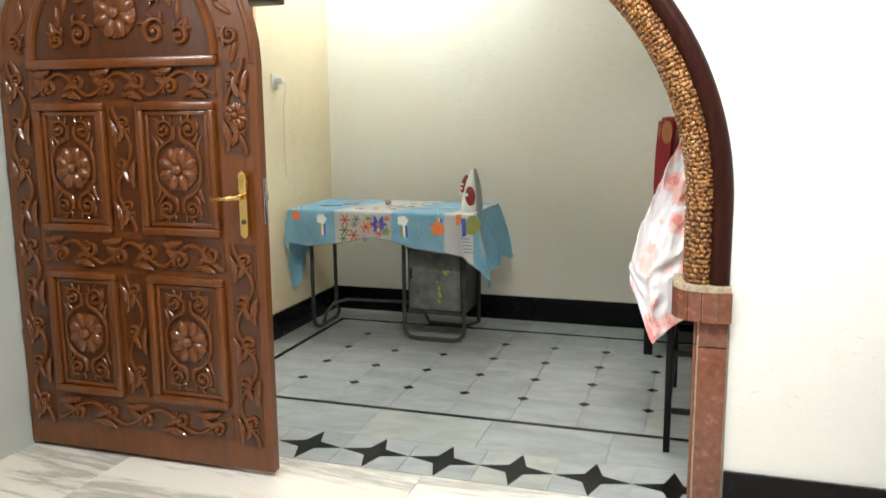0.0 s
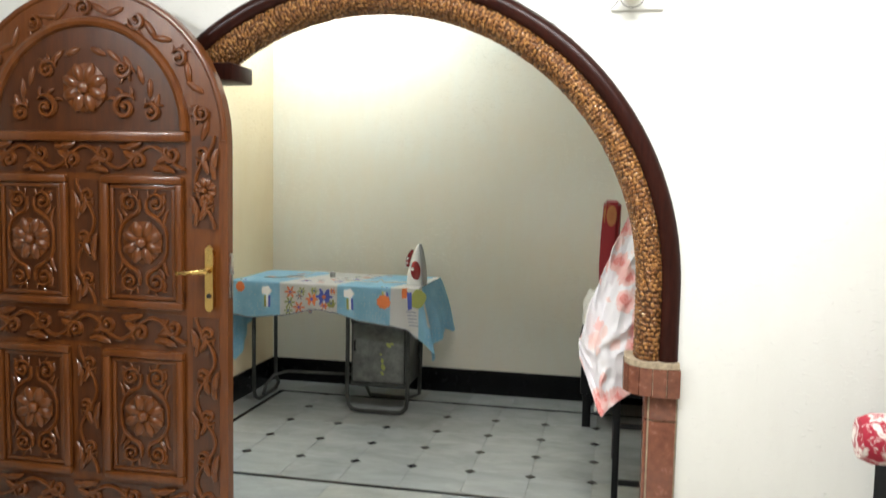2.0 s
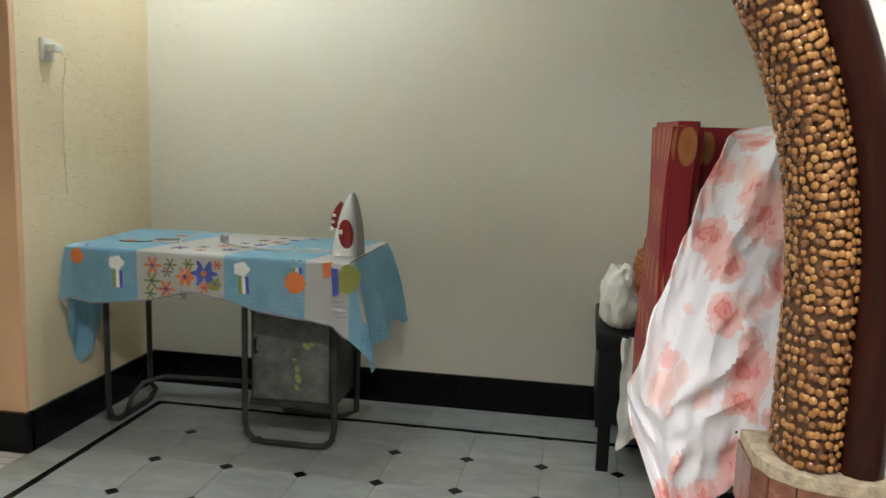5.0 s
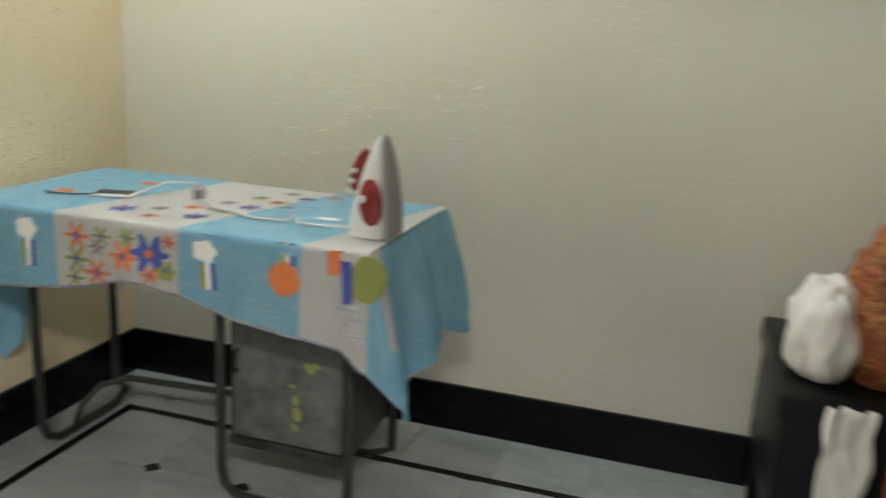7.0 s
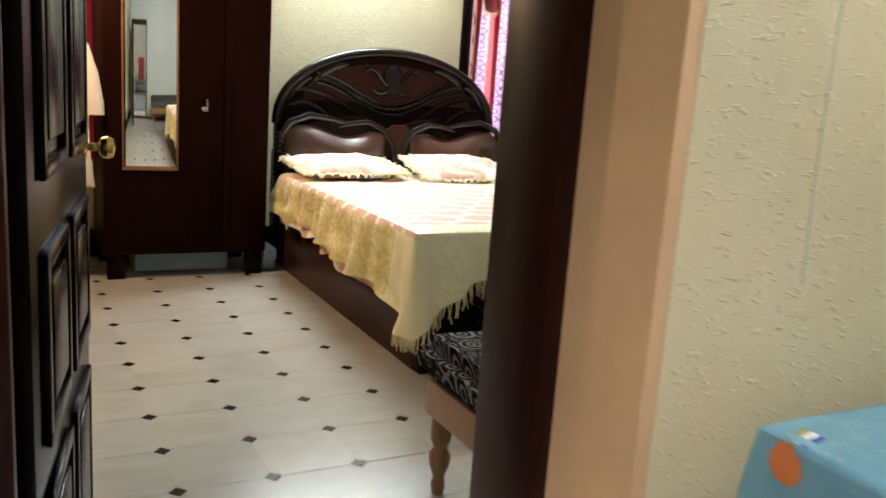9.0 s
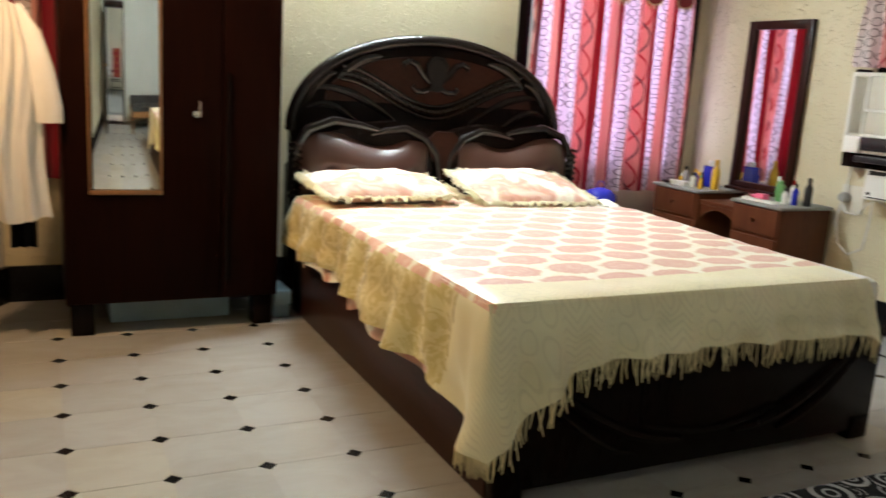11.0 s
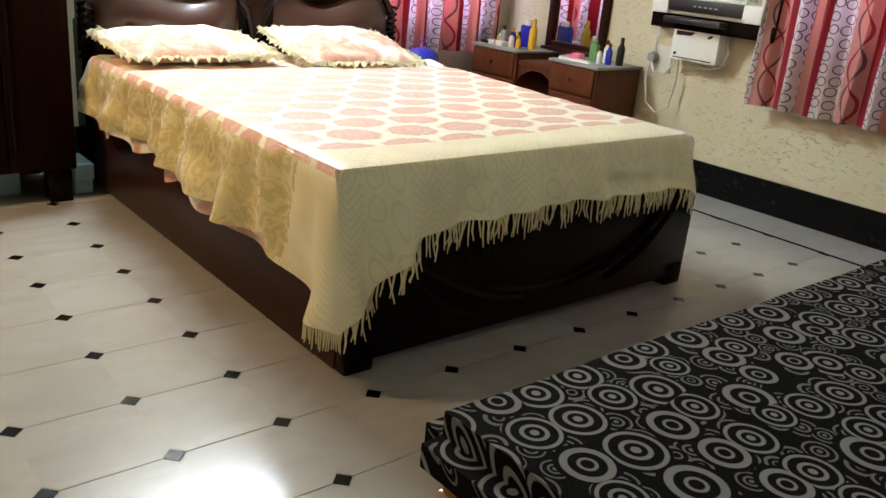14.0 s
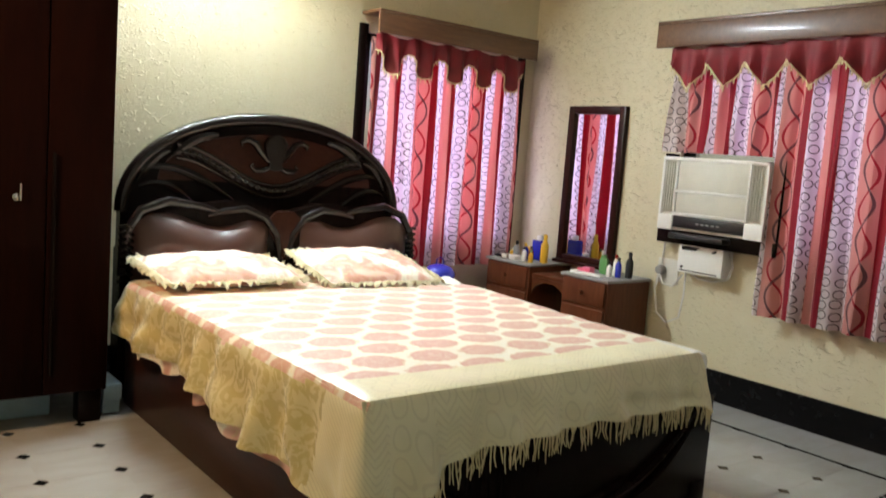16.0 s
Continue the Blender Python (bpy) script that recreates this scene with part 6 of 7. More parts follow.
def side_drop(u):
    return float(np.interp(u, [0, 0.06, 0.25, 0.5, 0.72, 0.82, 0.93, 1.0], [0.24, 0.27, 0.25, 0.28, 0.32, 0.33, 0.45, 0.47]))


bm = bmesh.new()


def smooth(k):
    k = min(1.0, max(0.0, k))
    return k * k * (3 - 2 * k)


def side_at(u, v):
    corner = smooth((u - 0.86) / 0.14)
    x = SX0 + (SX1 + 0.006 + 0.045 * v + 0.03 * corner * v - SX0) * u
    ends = min(1.0, (1 - u) / 0.06)
    d = side_drop(u) * v
    fold = (0.020 * math.sin(u * 34 + 1.2 + 2 * math.sin(u * 11)) + 0.011 * math.sin(u * 71 + 3 * v) + 0.030 * math.sin(u * 13) * u + 0.02 * noise.noise(Vector((u * 9, v * 3, 0)))) * v * ends
    for at_u, amp, wide in ((0.80, 0.055, 0.030), (0.905, 0.018, 0.022)):
        fold += amp * math.exp(-((u - at_u - 0.03 * v) / wide) ** 2) * v
    round_ = 0.022 * (1 - math.exp(-v * 14))
    turn_r, left = 0.012 + 0.085 * v, (1 - u) * (SX1 - SX0)
    inward = 0.0
    if left < turn_r:
        a = (1 - left / turn_r) * math.pi / 4
        x += left - turn_r + turn_r * math.sin(a)
        inward = turn_r * (1 - math.cos(a))
    return Vector((x + 0.02 * v * math.sin(u * 21) * ends, SY0 + 0.010 - round_ - 0.025 * v + inward - fold * 1.6 * (1 - smooth((u - 0.94) / 0.06)), TOP - 0.006 - d))


sheet(bm, side_at, 150, 20, 0.004)
for f in bm.faces:
    c = f.calc_center_median()
    if c.z > TOP - 0.030 - 0.02 * noise.noise(Vector((c.x * 5, 0, 0))):
        f.material_index = 1
    elif c.x > SX1 - 0.20 - 0.25 * (TOP - c.z):
        f.material_index = 2
part("side_fall", bm, [SATIN, BEDTOP, BORDER], spread, "gold satin fall with woven figures")
bm = bmesh.new()
sheet(bm, lambda u, v: side_at(0.03 + 0.86 * u, 0.86) + Vector((0, 0.028, -0.02 - (0.06 + 0.025 * math.sin(u * 31)) * v)), 90, 3, 0.003)
part("lining_edge", bm, PILLOWPRINT, spread, "pale printed lining showing below the satin")


def foot_drop(v):
    return float(np.interp(v, [0, 0.04, 0.08, 0.12, 0.17, 0.23, 0.3, 0.6, 0.95, 1.0], [0.47, 0.41, 0.345, 0.285, 0.235, 0.205, 0.19, 0.18, 0.20, 0.24]))


def foot_at(v, w):
    corner = 1 - smooth(v / 0.16)
    ya = SY0 - 0.012 - 0.025 * w
    y = ya + (far_edge(1) + 0.05 * w - ya) * v
    fold = (0.016 * math.sin(v * 30 + 2 + math.sin(v * 9)) + 0.012 * math.sin(v * 61) + 0.03 * noise.noise(Vector((v * 8, w * 3, 5)))) * w * (1.6 - v) * min(1.0, v / 0.06)
    fold += 0.022 * math.exp(-((v - 0.04 - 0.10 * w) / 0.035) ** 2) * w
    round_ = 0.018 * (1 - math.exp(-w * 12))
    turn_r, left = 0.012 + 0.085 * w, y - ya
    inward = 0.0
    if left < turn_r:
        a = (1 - left / turn_r) * math.pi / 4
        y = ya + turn_r - turn_r * math.sin(a)
        inward = turn_r * (1 - math.cos(a))
    return Vector((SX1 - 0.012 + round_ + 0.045 * w + 0.03 * corner * w + fold * smooth(v / 0.05) - inward, y, TOP - 0.006 - foot_drop(v) * w))


bm = bmesh.new()
sheet(bm, foot_at, 110, 16, 0.004)
part("foot_fall", bm, BORDER, spread, "cream satin fall at the foot")
bm = bmesh.new()


def far_at(u, v):
    return Vector((SX0 + (SX1 - SX0) * u, far_edge(u) + 0.004 + 0.04 * v + 0.012 * math.sin(u * 40) * v, TOP - 0.018 - 0.26 * v))


sheet(bm, far_at, 60, 8, 0.004)
part("far_fall", bm, SATIN, spread)
bm = bmesh.new()
for i in range(150):
    v = (i + 0.5) / 150 + random.uniform(-0.002, 0.002)
    p = foot_at(min(1, max(0, v)), 1.0)
    ln = random.uniform(0.045, 0.085)
    q = p + Vector((random.uniform(-0.006, 0.012), random.uniform(-0.012, 0.012), -ln * 0.55))
    sweep(bm, [p + Vector((0, 0, 0.006)), q, q + Vector((random.uniform(-0.008, 0.008), random.uniform(-0.012, 0.012), -ln * 0.5))], [0.0035, 0.003, 0.0018], 5)
for i in range(26):
    p = side_at(1 - i / 26 * 0.09, 1.0)
    ln = random.uniform(0.04, 0.07)
    sweep(bm, [p, p + Vector((random.uniform(-0.01, 0.01), random.uniform(-0.008, 0.006), -ln))], [0.0035, 0.0018], 5)
fr = part("fringe", bm, FRINGE, spread, "knotted cream fringe")
fr["kind"] = "stuff"


def pillow(name, cx, cy, lx, ly, h, tilt, spin, label):
    ob = thing(name, (cx, cy, TOP), label, "pillow", "pillows on the bed")
    m = Matrix.Translation((cx, cy, TOP + 0.008)) @ Matrix.Rotation(spin, 4, "Z") @ Matrix.Rotation(tilt, 4, "Y")

    def side(u, v, s):
        e = (max(0, 1 - abs(2 * u - 1) ** 2.6) * max(0, 1 - abs(2 * v - 1) ** 2.6)) ** 0.5
        w = 0.016 * noise.noise(Vector((u * 5 + cx, v * 5, 0))) + 0.008 * noise.noise(Vector((u * 13 + cx, v * 11, 4)))
        return m @ Vector(((u - 0.5) * lx, (v - 0.5) * ly, h / 2 + s * (h / 2 * e + w * e)))
    bm = bmesh.new()
    sheet(bm, lambda u, v: side(u, v, 1), 26, 30)
    sheet(bm, lambda u, v: side(u, v, -1), 26, 30)
    bmesh.ops.remove_doubles(bm, verts=bm.verts[:], dist=0.002)
    part("case", bm, PILLOWPRINT, ob)
    bm = bmesh.new()
    strip_ = []
    for k in range(260):
        t = k / 260 * 4
        e, f = int(t), t - int(t)
        u, v = ((f, 0), (1, f), (1 - f, 1), (0, 1 - f))[e]
        p = side(u, v, 1)
        c = m @ Vector((0, 0, h / 2))
        d = (p - c).normalized()
        lift = 0.006 * math.sin(k * 1.25 + 2 * math.sin(k * 0.13)) + random.uniform(-0.006, 0.008)
        strip_.append((p - d * 0.012, p + d * random.uniform(0.020, 0.028) + Vector((0, 0, lift + 0.006)), p + d * random.uniform(0.036, 0.052) + Vector((0, 0, lift * 1.8 - 0.006))))
    ring = [[bm.verts.new(q) for q in row] for row in strip_]
    for k in range(len(ring)):
        a, b2 = ring[k], ring[(k + 1) % len(ring)]
        for q in range(2):
            bm.faces.new((a[q], b2[q], b2[q + 1], a[q + 1]))
    bmesh.ops.solidify(bm, geom=bm.faces[:], thickness=0.003)
    for row in strip_[::2]:
        sweep(bm, [row[1], row[2] + Vector((random.uniform(-0.008, 0.008), random.uniform(-0.008, 0.008), random.uniform(-0.012, 0.012)))], [0.004, 0.0015], 4)
    fr2 = part("frill", bm, FRILL, ob, "ruffled cream frill")
    fr2["kind"] = "stuff"


pillow("pillow", -6.92, 5.53, 0.46, 0.68, 0.125, radians(6), radians(2), "cream printed pillow with a frilled edge")
pillow("pillow", -6.90, 6.36, 0.50, 0.66, 0.125, radians(11), radians(-3), "cream printed pillow propped against the headboard")
bm = bmesh.new()
sheet(bm, lambda u, v: Vector((-6.80 + 0.22 * u, 6.70 + 0.20 * v - 0.08 * u, TOP + 0.008 + 0.012 * math.sin(u * 5) * math.sin(v * 6) ** 2)), 12, 12, 0.006)
whole("folded_towel", bm, WHITECLOTH, "small folded white towel lying by the pillow", "towel")
ball = thing("blue_lamp", (-7.12, 7.10, 0.50), "glossy blue round lamp shade on a stand beside the bed", "lamp")
bm = bmesh.new()
lathe(bm, [(0.02, 0.575), (0.085, 0.585), (0.105, 0.615), (0.10, 0.645), (0.07, 0.675), (0.02, 0.69)], (-7.12, 7.08, 0), 20)
part("shade", bm, BLUEPLASTIC, ball)
bm = bmesh.new()
lathe(bm, [(0.10, 0), (0.10, 0.02), (0.016, 0.04), (0.014, 0.57), (0.03, 0.58)], (-7.12, 7.08, 0), 16)
part("stand", bm, BLACKSTEEL, ball)
bm = bmesh.new()
sweep(bm, [(-7.12, 7.05, 0.685), (-7.12, 7.055, 0.715), (-7.12, 7.08, 0.73), (-7.12, 7.105, 0.715), (-7.12, 7.11, 0.685)], 0.004, 6)
part("loop", bm, BLUEPLASTIC, ball)

# ---- wardrobe ----
ward = thing("wardrobe", (-7.3, 4.53, 0), "tall reddish-brown wardrobe with a long mirror on one door", "wardrobe")
WY0, WY1, WXF = 4.04, 5.02, -6.97
bm = bmesh.new()
box(bm, -7.64, WXF - 0.022, WY0, WY1, 0.15, 2.14, 0.004)
part("carcass", bm, WARDWOOD, ward)
for y0, y1 in ((WY0 + 0.004, 4.735), (4.741, WY1 - 0.004)):
    bm = bmesh.new()
    box(bm, WXF - 0.020, WXF, y0, y1, 0.16, 2.11, 0.004)
    dd = part("door", bm, WARDWOOD, ward)
    if y0 < 4.5:
        bm = bmesh.new()
        # Mirror alone is turned slightly so its reflection fits the camera's view.
        mirror_turn = Matrix.Translation((WXF + 0.0005, 4.452, 0)) @ Matrix.Rotation(radians(-1.2), 4, "Z") @ Matrix.Translation((-WXF - 0.0005, -4.452, 0))
        box(bm, WXF + 0.0005, WXF + 0.006, 4.158, 4.452, 0.695, 1.96, 0.001, mirror_turn)
        part("mirror", bm, MIRROR, dd, "long narrow mirror")
        bm = bmesh.new()
        box(bm, WXF + 0.0005, WXF + 0.012, 4.146, 4.464, 0.672, 0.692, 0.003)
        box(bm, WXF + 0.0005, WXF + 0.010, 4.146, 4.156, 0.694, 1.97, 0.003)
        box(bm, WXF + 0.0005, WXF + 0.010, 4.454, 4.464, 0.694, 1.97, 0.003)
        part("mirror_trim", bm, OAK, dd)
        bm = bmesh.new()
        sweep(bm, [(WXF, 4.63, 1.03), (WXF + 0.022, 4.63, 1.04), (WXF + 0.022, 4.63, 1.11), (WXF, 4.63, 1.12)], 0.006, 8)
        lathe(bm, [(0.018, 0), (0.016, 0.012), (0.006, 0.016)], (WXF, 4.615, 1.05), 12, "X")
        part("handle", bm, CHROME, dd, "small chromed handle")
    else:
        bm = bmesh.new()
        box(bm, WXF + 0.0005, WXF + 0.014, 4.755, 4.775, 0.25, 1.25, 0.005)
        part("long_grip", bm, BLACKWOOD, dd)
for y in (WY0 + 0.07, WY1 - 0.07):
    for x in (-7.55, WXF - 0.07):
        bm = bmesh.new()
        box(bm, x - 0.05, x + 0.05, y - 0.05, y + 0.05, 0, 0.15, 0.006)
        part("foot", bm, BLACKWOOD, ward)
# Added block that gives the gap under the wardrobe its pale blue tone.
bm = bmesh.new()
box(bm, -7.5, WXF - 0.2, WY0 + 0.2, WY1 - 0.2, 0.0, 0.13, 0.01)
whole("pale_blue_block", bm, PALEBLUE, "pale blue block standing in for the pale gap under the wardrobe", "tray")
bm = bmesh.new()
box(bm, -7.28, -7.06, 5.03, 5.12, 0.07, 0.15, 0.01)
box(bm, -7.26, -7.08, 5.035, 5.115, 0.0, 0.07, 0.004)
whole("plastic_box", bm, PALEBLUE, "pale blue plastic box beside the wardrobe", "box")

# ---- clothes by the wardrobe ----
shirt = thing("white_shirt", (-6.98, 3.86, 1.5), "white short-sleeved shirt on a hook", "shirt")
bm = bmesh.new()


def shirt_at(u, v):
    z = 1.50 - 0.94 * v - 0.05 * abs(2 * u - 1) * (1 - v)
    half = 0.06 + 0.06 * min(1, v * 5) + 0.03 * v
    fold = 0.016 * math.sin(u * 19) * (0.4 + v) + 0.008 * math.sin(u * 37 + 6 * v)
    return Vector((-6.98 + 0.05 * math.sin(math.pi * u) + fold, 3.84 + (u - 0.5) * 2 * half + 0.012 * math.sin(v * 7), z + 0.012 * math.sin(u * 9) * v))


sheet(bm, shirt_at, 30, 36, 0.005)
part("body", bm, WHITECLOTH, shirt)
bm = bmesh.new()
sweep(bm, [(-6.96, 3.87, 1.47), (-6.955, 3.93, 1.36), (-6.95, 3.97, 1.22), (-6.95, 3.995, 1.05), (-6.95, 3.995, 0.99)], [0.035, 0.045, 0.05, 0.055, 0.055], 12, 0.5, (1, 0, 0))
part("sleeve", bm, WHITECLOTH, shirt)
hook = thing("coat_hooks", (-7.2, 3.5, 1.5), "dark hook rail fixed to the splayed pier", "hook rail")
bm = bmesh.new()
sweep(bm, [(-7.30, 3.53, 1.56), (-6.98, 3.80, 1.56), (-6.98, 3.84, 1.54)], 0.008, 8)
sweep(bm, [(-7.18, 3.60, 1.60), (-7.18, 3.61, 1.50)], 0.007, 8)
part("rail", bm, BLACKSTEEL, hook)
bm = bmesh.new()
sheet(bm, lambda u, v: Vector((-7.02 + 0.02 * math.sin(u * 15), 3.83 + 0.10 * u, 1.38 - 0.95 * v)), 12, 16, 0.006)
whole("black_trousers", bm, BLACKCLOTH, "black trousers on the same hook as the shirt", "trousers")
bm = bmesh.new()
sheet(bm, lambda u, v: Vector((-6.5 + 0.40 * u, 3.45 + (0.10 + 0.14 * v) * (0.5 + 0.5 * math.sin(u * 16)) + 0.03 * v, 1.75 - 1.72 * v)), 26, 24, 0.008)
whole("black_cloak", bm, BLACKCLOTH, "long black garment hanging on the wall near the floor", "garment")

# ---- windows, curtains and pelmets ----


def window(name, axis, a0, a1, z0, z1, wall, out, label):
    """A dark frame with two panes in an opening; axis 'Y' runs along y, 'X' along x."""
    ob = thing(name, (wall, a0, z0) if axis == "Y" else (a0, wall, z0), label, "window", kind="structure")

    def bx(bm, p0, p1, q0, q1, zz0, zz1, bev=0.004):
        if axis == "Y":
            box(bm, min(q0, q1), max(q0, q1), p0, p1, zz0, zz1, bev)
        else:
            box(bm, p0, p1, min(q0, q1), max(q0, q1), zz0, zz1, bev)
    bm = bmesh.new()
    q0, q1 = wall + out * 0.02, wall + out * 0.09
    for p in ((a0, a0 + 0.05, z0, z1), (a1 - 0.05, a1, z0, z1), (a0 + 0.05, a1 - 0.05, z0, z0 + 0.05), (a0 + 0.05, a1 - 0.05, z1 - 0.05, z1), ((a0 + a1) / 2 - 0.03, (a0 + a1) / 2 + 0.03, z0 + 0.05, z1 - 0.05)):
        bx(bm, p[0], p[1], q0, q1, p[2], p[3])
    fr = part("window_frame", bm, BLACKWOOD, ob)
    for p0, p1 in ((a0 + 0.05, (a0 + a1) / 2 - 0.03), ((a0 + a1) / 2 + 0.03, a1 - 0.05)):
        bm = bmesh.new()
        bx(bm, p0, p1, wall + out * 0.05, wall + out * 0.055, z0 + 0.05, z1 - 0.05, 0)
        pane = part("pane", bm, GLASS, ob)
        pane.visible_shadow = False
    return ob


window("window_1", "Y", W1Y0, W1Y1, WZ0, WZ1, BX0, -1, "dark framed window behind the curtains")
window("window_2", "X", W2X0, W2X1, 0.95, WZ1, BY1, 1, "dark framed window behind the curtains")
bm = bmesh.new()
box(bm, BX0 + 0.001, BX0 + 0.03, W1Y0 - 0.06, W1Y0, WZ0 - 0.05, WZ1 + 0.05, 0.006)
box(bm, BX0 + 0.001, BX0 + 0.03, W1Y1, W1Y1 + 0.06, WZ0 - 0.05, WZ1 + 0.05, 0.006)
whole("window_casing", bm, BLACKWOOD, "black wooden casing round the window", "casing", "structure")


def curtain(name, axis, a0, a1, z0, z1, depth, folds, material, label, sag=0.0, hem=0.0):
    ob = thing(name, (depth, (a0 + a1) / 2, z0) if axis == "Y" else ((a0 + a1) / 2, depth, z0), label, "curtain", "bedroom curtains")

    def at(u, v):
        a = a0 + (a1 - a0) * u + 0.012 * math.sin(v * 5 + u * 30)
        z = z1 - (z1 - z0 + hem * u) * v + sag * math.sin(math.pi * u) * v
        w = 0.030 * math.sin(u * folds * 2 * math.pi + 0.6 * math.sin(v * 2.2 + u * 9)) + 0.010 * math.sin(u * folds * 4.7 * math.pi + 1)
        w *= 0.55 + 0.6 * v
        return Vector((depth + w, a, z)) if axis == "Y" else Vector((a, depth - w, z))
    bm = bmesh.new()
    sheet(bm, at, int(folds * 14), 24, 0.0025)
    part("drape", bm, material, ob)
    return ob


curtain("curtain", "Y", 6.76, 8.08, 0.60, 2.08, -7.59, 8.5, CURTAIN_Y, "red, pink and ringed white curtain drawn over the window")
curtain("curtain", "X", -6.33, -5.55, 1.50, 2.10, 8.21, 5.5, CURTAIN_X, "short striped curtain above the air conditioner")
curtain("curtain", "X", -5.58, -4.05, 0.60, 2.10, 8.19, 9.5, CURTAIN_X, "long striped curtain hanging beside the air conditioner")
curtain("curtain", "Y", 3.80, 4.16, 0.66, 2.2, -7.60, 3.0, CURTAIN_Y, "narrow dark red curtain between pier and wardrobe")


def valance(axis, a0, a1, z1, depth, count):
    ob = thing("valance", (depth, (a0 + a1) / 2, z1 - 0.3) if axis == "Y" else ((a0 + a1) / 2, depth, z1 - 0.3), "crimson scalloped valance edged with cream tassels", "valance", "valances over the windows")

    def edge(u):
        return 0.10 + 0.14 * (0.5 - 0.5 * math.cos(2 * math.pi * u * count)) ** 0.8

    def at(u, v):
        a = a0 + (a1 - a0) * u
        w = 0.02 * math.sin(u * count * 4 * math.pi) * (0.3 + v) + 0.01 * math.sin(u * 61) * v
        z = z1 - edge(u) * v + 0.012 * math.sin(u * count * 2 * math.pi)
        return Vector((depth + w, a, z)) if axis == "Y" else Vector((a, depth - w, z))
    bm = bmesh.new()
    sheet(bm, at, count * 16, 8, 0.003)
    part("cloth", bm, VALANCE, ob)
    bm = bmesh.new()
    k = count * 14
    for i in range(k):
        p = at((i + 0.5) / k, 1.0)
        sweep(bm, [p, p + Vector((0, 0, -0.028))], [0.004, 0.0055], 5)
    sweep(bm, [at(i / (count * 12), 1.0) for i in range(count * 12 + 1)], 0.006, 6)
    tr = part("tassels", bm, FRINGE, ob)
    tr["kind"] = "stuff"


valance("Y", 6.77, 8.07, 2.10, -7.545, 5)
valance("X", -6.32, -5.56, 2.13, 8.155, 3)
valance("X", -5.55, -4.06, 2.13, 8.135, 5)


def pelmet(name, x0, x1, y0, y1, z0, z1, front, label):
    ob = thing(name, ((x0 + x1) / 2, (y0 + y1) / 2, z0), label, "pelmet")
    bm = bmesh.new()
    box(bm, *front, z0, z1, 0.005)
    part("fascia", bm, PELMET, ob)
    bm = bmesh.new()
    box(bm, x0, x1, y0, y1, z1 + 0.0005, z1 + 0.02, 0.003)
    part("top_board", bm, PELMET, ob)


PELMET = wood("brown_pelmet_wood", (0.07, 0.03, 0.014), (0.17, 0.08, 0.035), 0.4, "Y", 0.2)
pelmet("pelmet", BX0, -7.47, 6.74, 8.12, 2.10, 2.225, (-7.49, -7.47, 6.74, 8.12), "plain brown wooden pelmet over the window")
pelmet("pelmet", -6.40, -3.9, 8.09, BY1, 2.13, 2.27, (-6.40, -3.9, 8.09, 8.11), "plain brown wooden pelmet over the wide window")

# ---- air conditioner and stabiliser ----
ac = thing("window_air_conditioner", (-5.92, 8.15, 1.0), "cream window air conditioner set in a black frame", "air conditioner")
ax0, ax1, az0, az1, ay = -6.285, -5.565, 1.02, 1.47, 8.13
bm = bmesh.new()
box(bm, ax0, ax1, ay + 0.02, 8.50, az0, az1, 0.012)
part("case", bm, CREAMPLASTIC, ac)
bm = bmesh.new()
for b6 in ((ax0, ax1, az1 - 0.022, az1), (ax0, ax0 + 0.02, az0, az1), (ax1 - 0.02, ax1, az0, az1), (ax0 + 0.10, ax0 + 0.115, az0 + 0.1, az1), (ax1 - 0.125, ax1 - 0.11, az0 + 0.1, az1), (ax0 + 0.1, ax1 - 0.11, az0 + 0.235, az0 + 0.252), (ax0 + 0.1, ax1 - 0.11, az0 + 0.095, az0 + 0.112)):
    box(bm, b6[0], b6[1], ay, ay + 0.022, b6[2], b6[3], 0.004)
part("bezel", bm, WHITEPLASTIC, ac)
for z0, z1 in ((az0 + 0.115, az0 + 0.232), (az0 + 0.255, az1 - 0.024)):
    bm = bmesh.new()
    box(bm, ax0 + 0.118, ax1 - 0.128, ay + 0.010, ay + 0.019, z0, z1, 0.002)
    n = 16
    for i in range(n):
        z = z0 + (z1 - z0) * (i + 0.5) / n
        box(bm, ax0 + 0.12, ax1 - 0.13, ay + 0.006, ay + 0.0105, z - 0.0012, z + 0.0012)
    part("grille", bm, CREAMPLASTIC, ac, "fine ribbed cream grille")
for x0 in (ax0 + 0.024, ax1 - 0.104):
    for i in range(4):
        bm = bmesh.new()
        box(bm, x0 + 0.006 + 0.017 * i, x0 + 0.010 + 0.017 * i, ay + 0.002, ay + 0.019, az0 + 0.11, az1 - 0.03, 0.001)
        part("louvre", bm, CREAMPLASTIC, ac)
for x0, x1 in ((ax0, ax0 + 0.11), (ax1 - 0.12, ax1)):
    bm = bmesh.new()
    box(bm, x0, x1, ay - 0.004, ay + 0.019, az0, az0 + 0.095, 0.008)
    part("corner_block", bm, WHITEPLASTIC, ac)
bm = bmesh.new()
box(bm, ax0 + 0.112, ax1 - 0.122, ay + 0.002, ay + 0.019, az0 + 0.02, az0 + 0.092, 0.004)
pan = part("control_panel", bm, BLACKPLASTIC, ac, "glossy black control panel")
bm = bmesh.new()
for i in range(5):
    box(bm, ax0 + 0.28 + 0.035 * i, ax0 + 0.30 + 0.035 * i, ay, ay + 0.0018, az0 + 0.05, az0 + 0.058)
part("marks", bm, GREYPLASTIC, pan)
bm = bmesh.new()
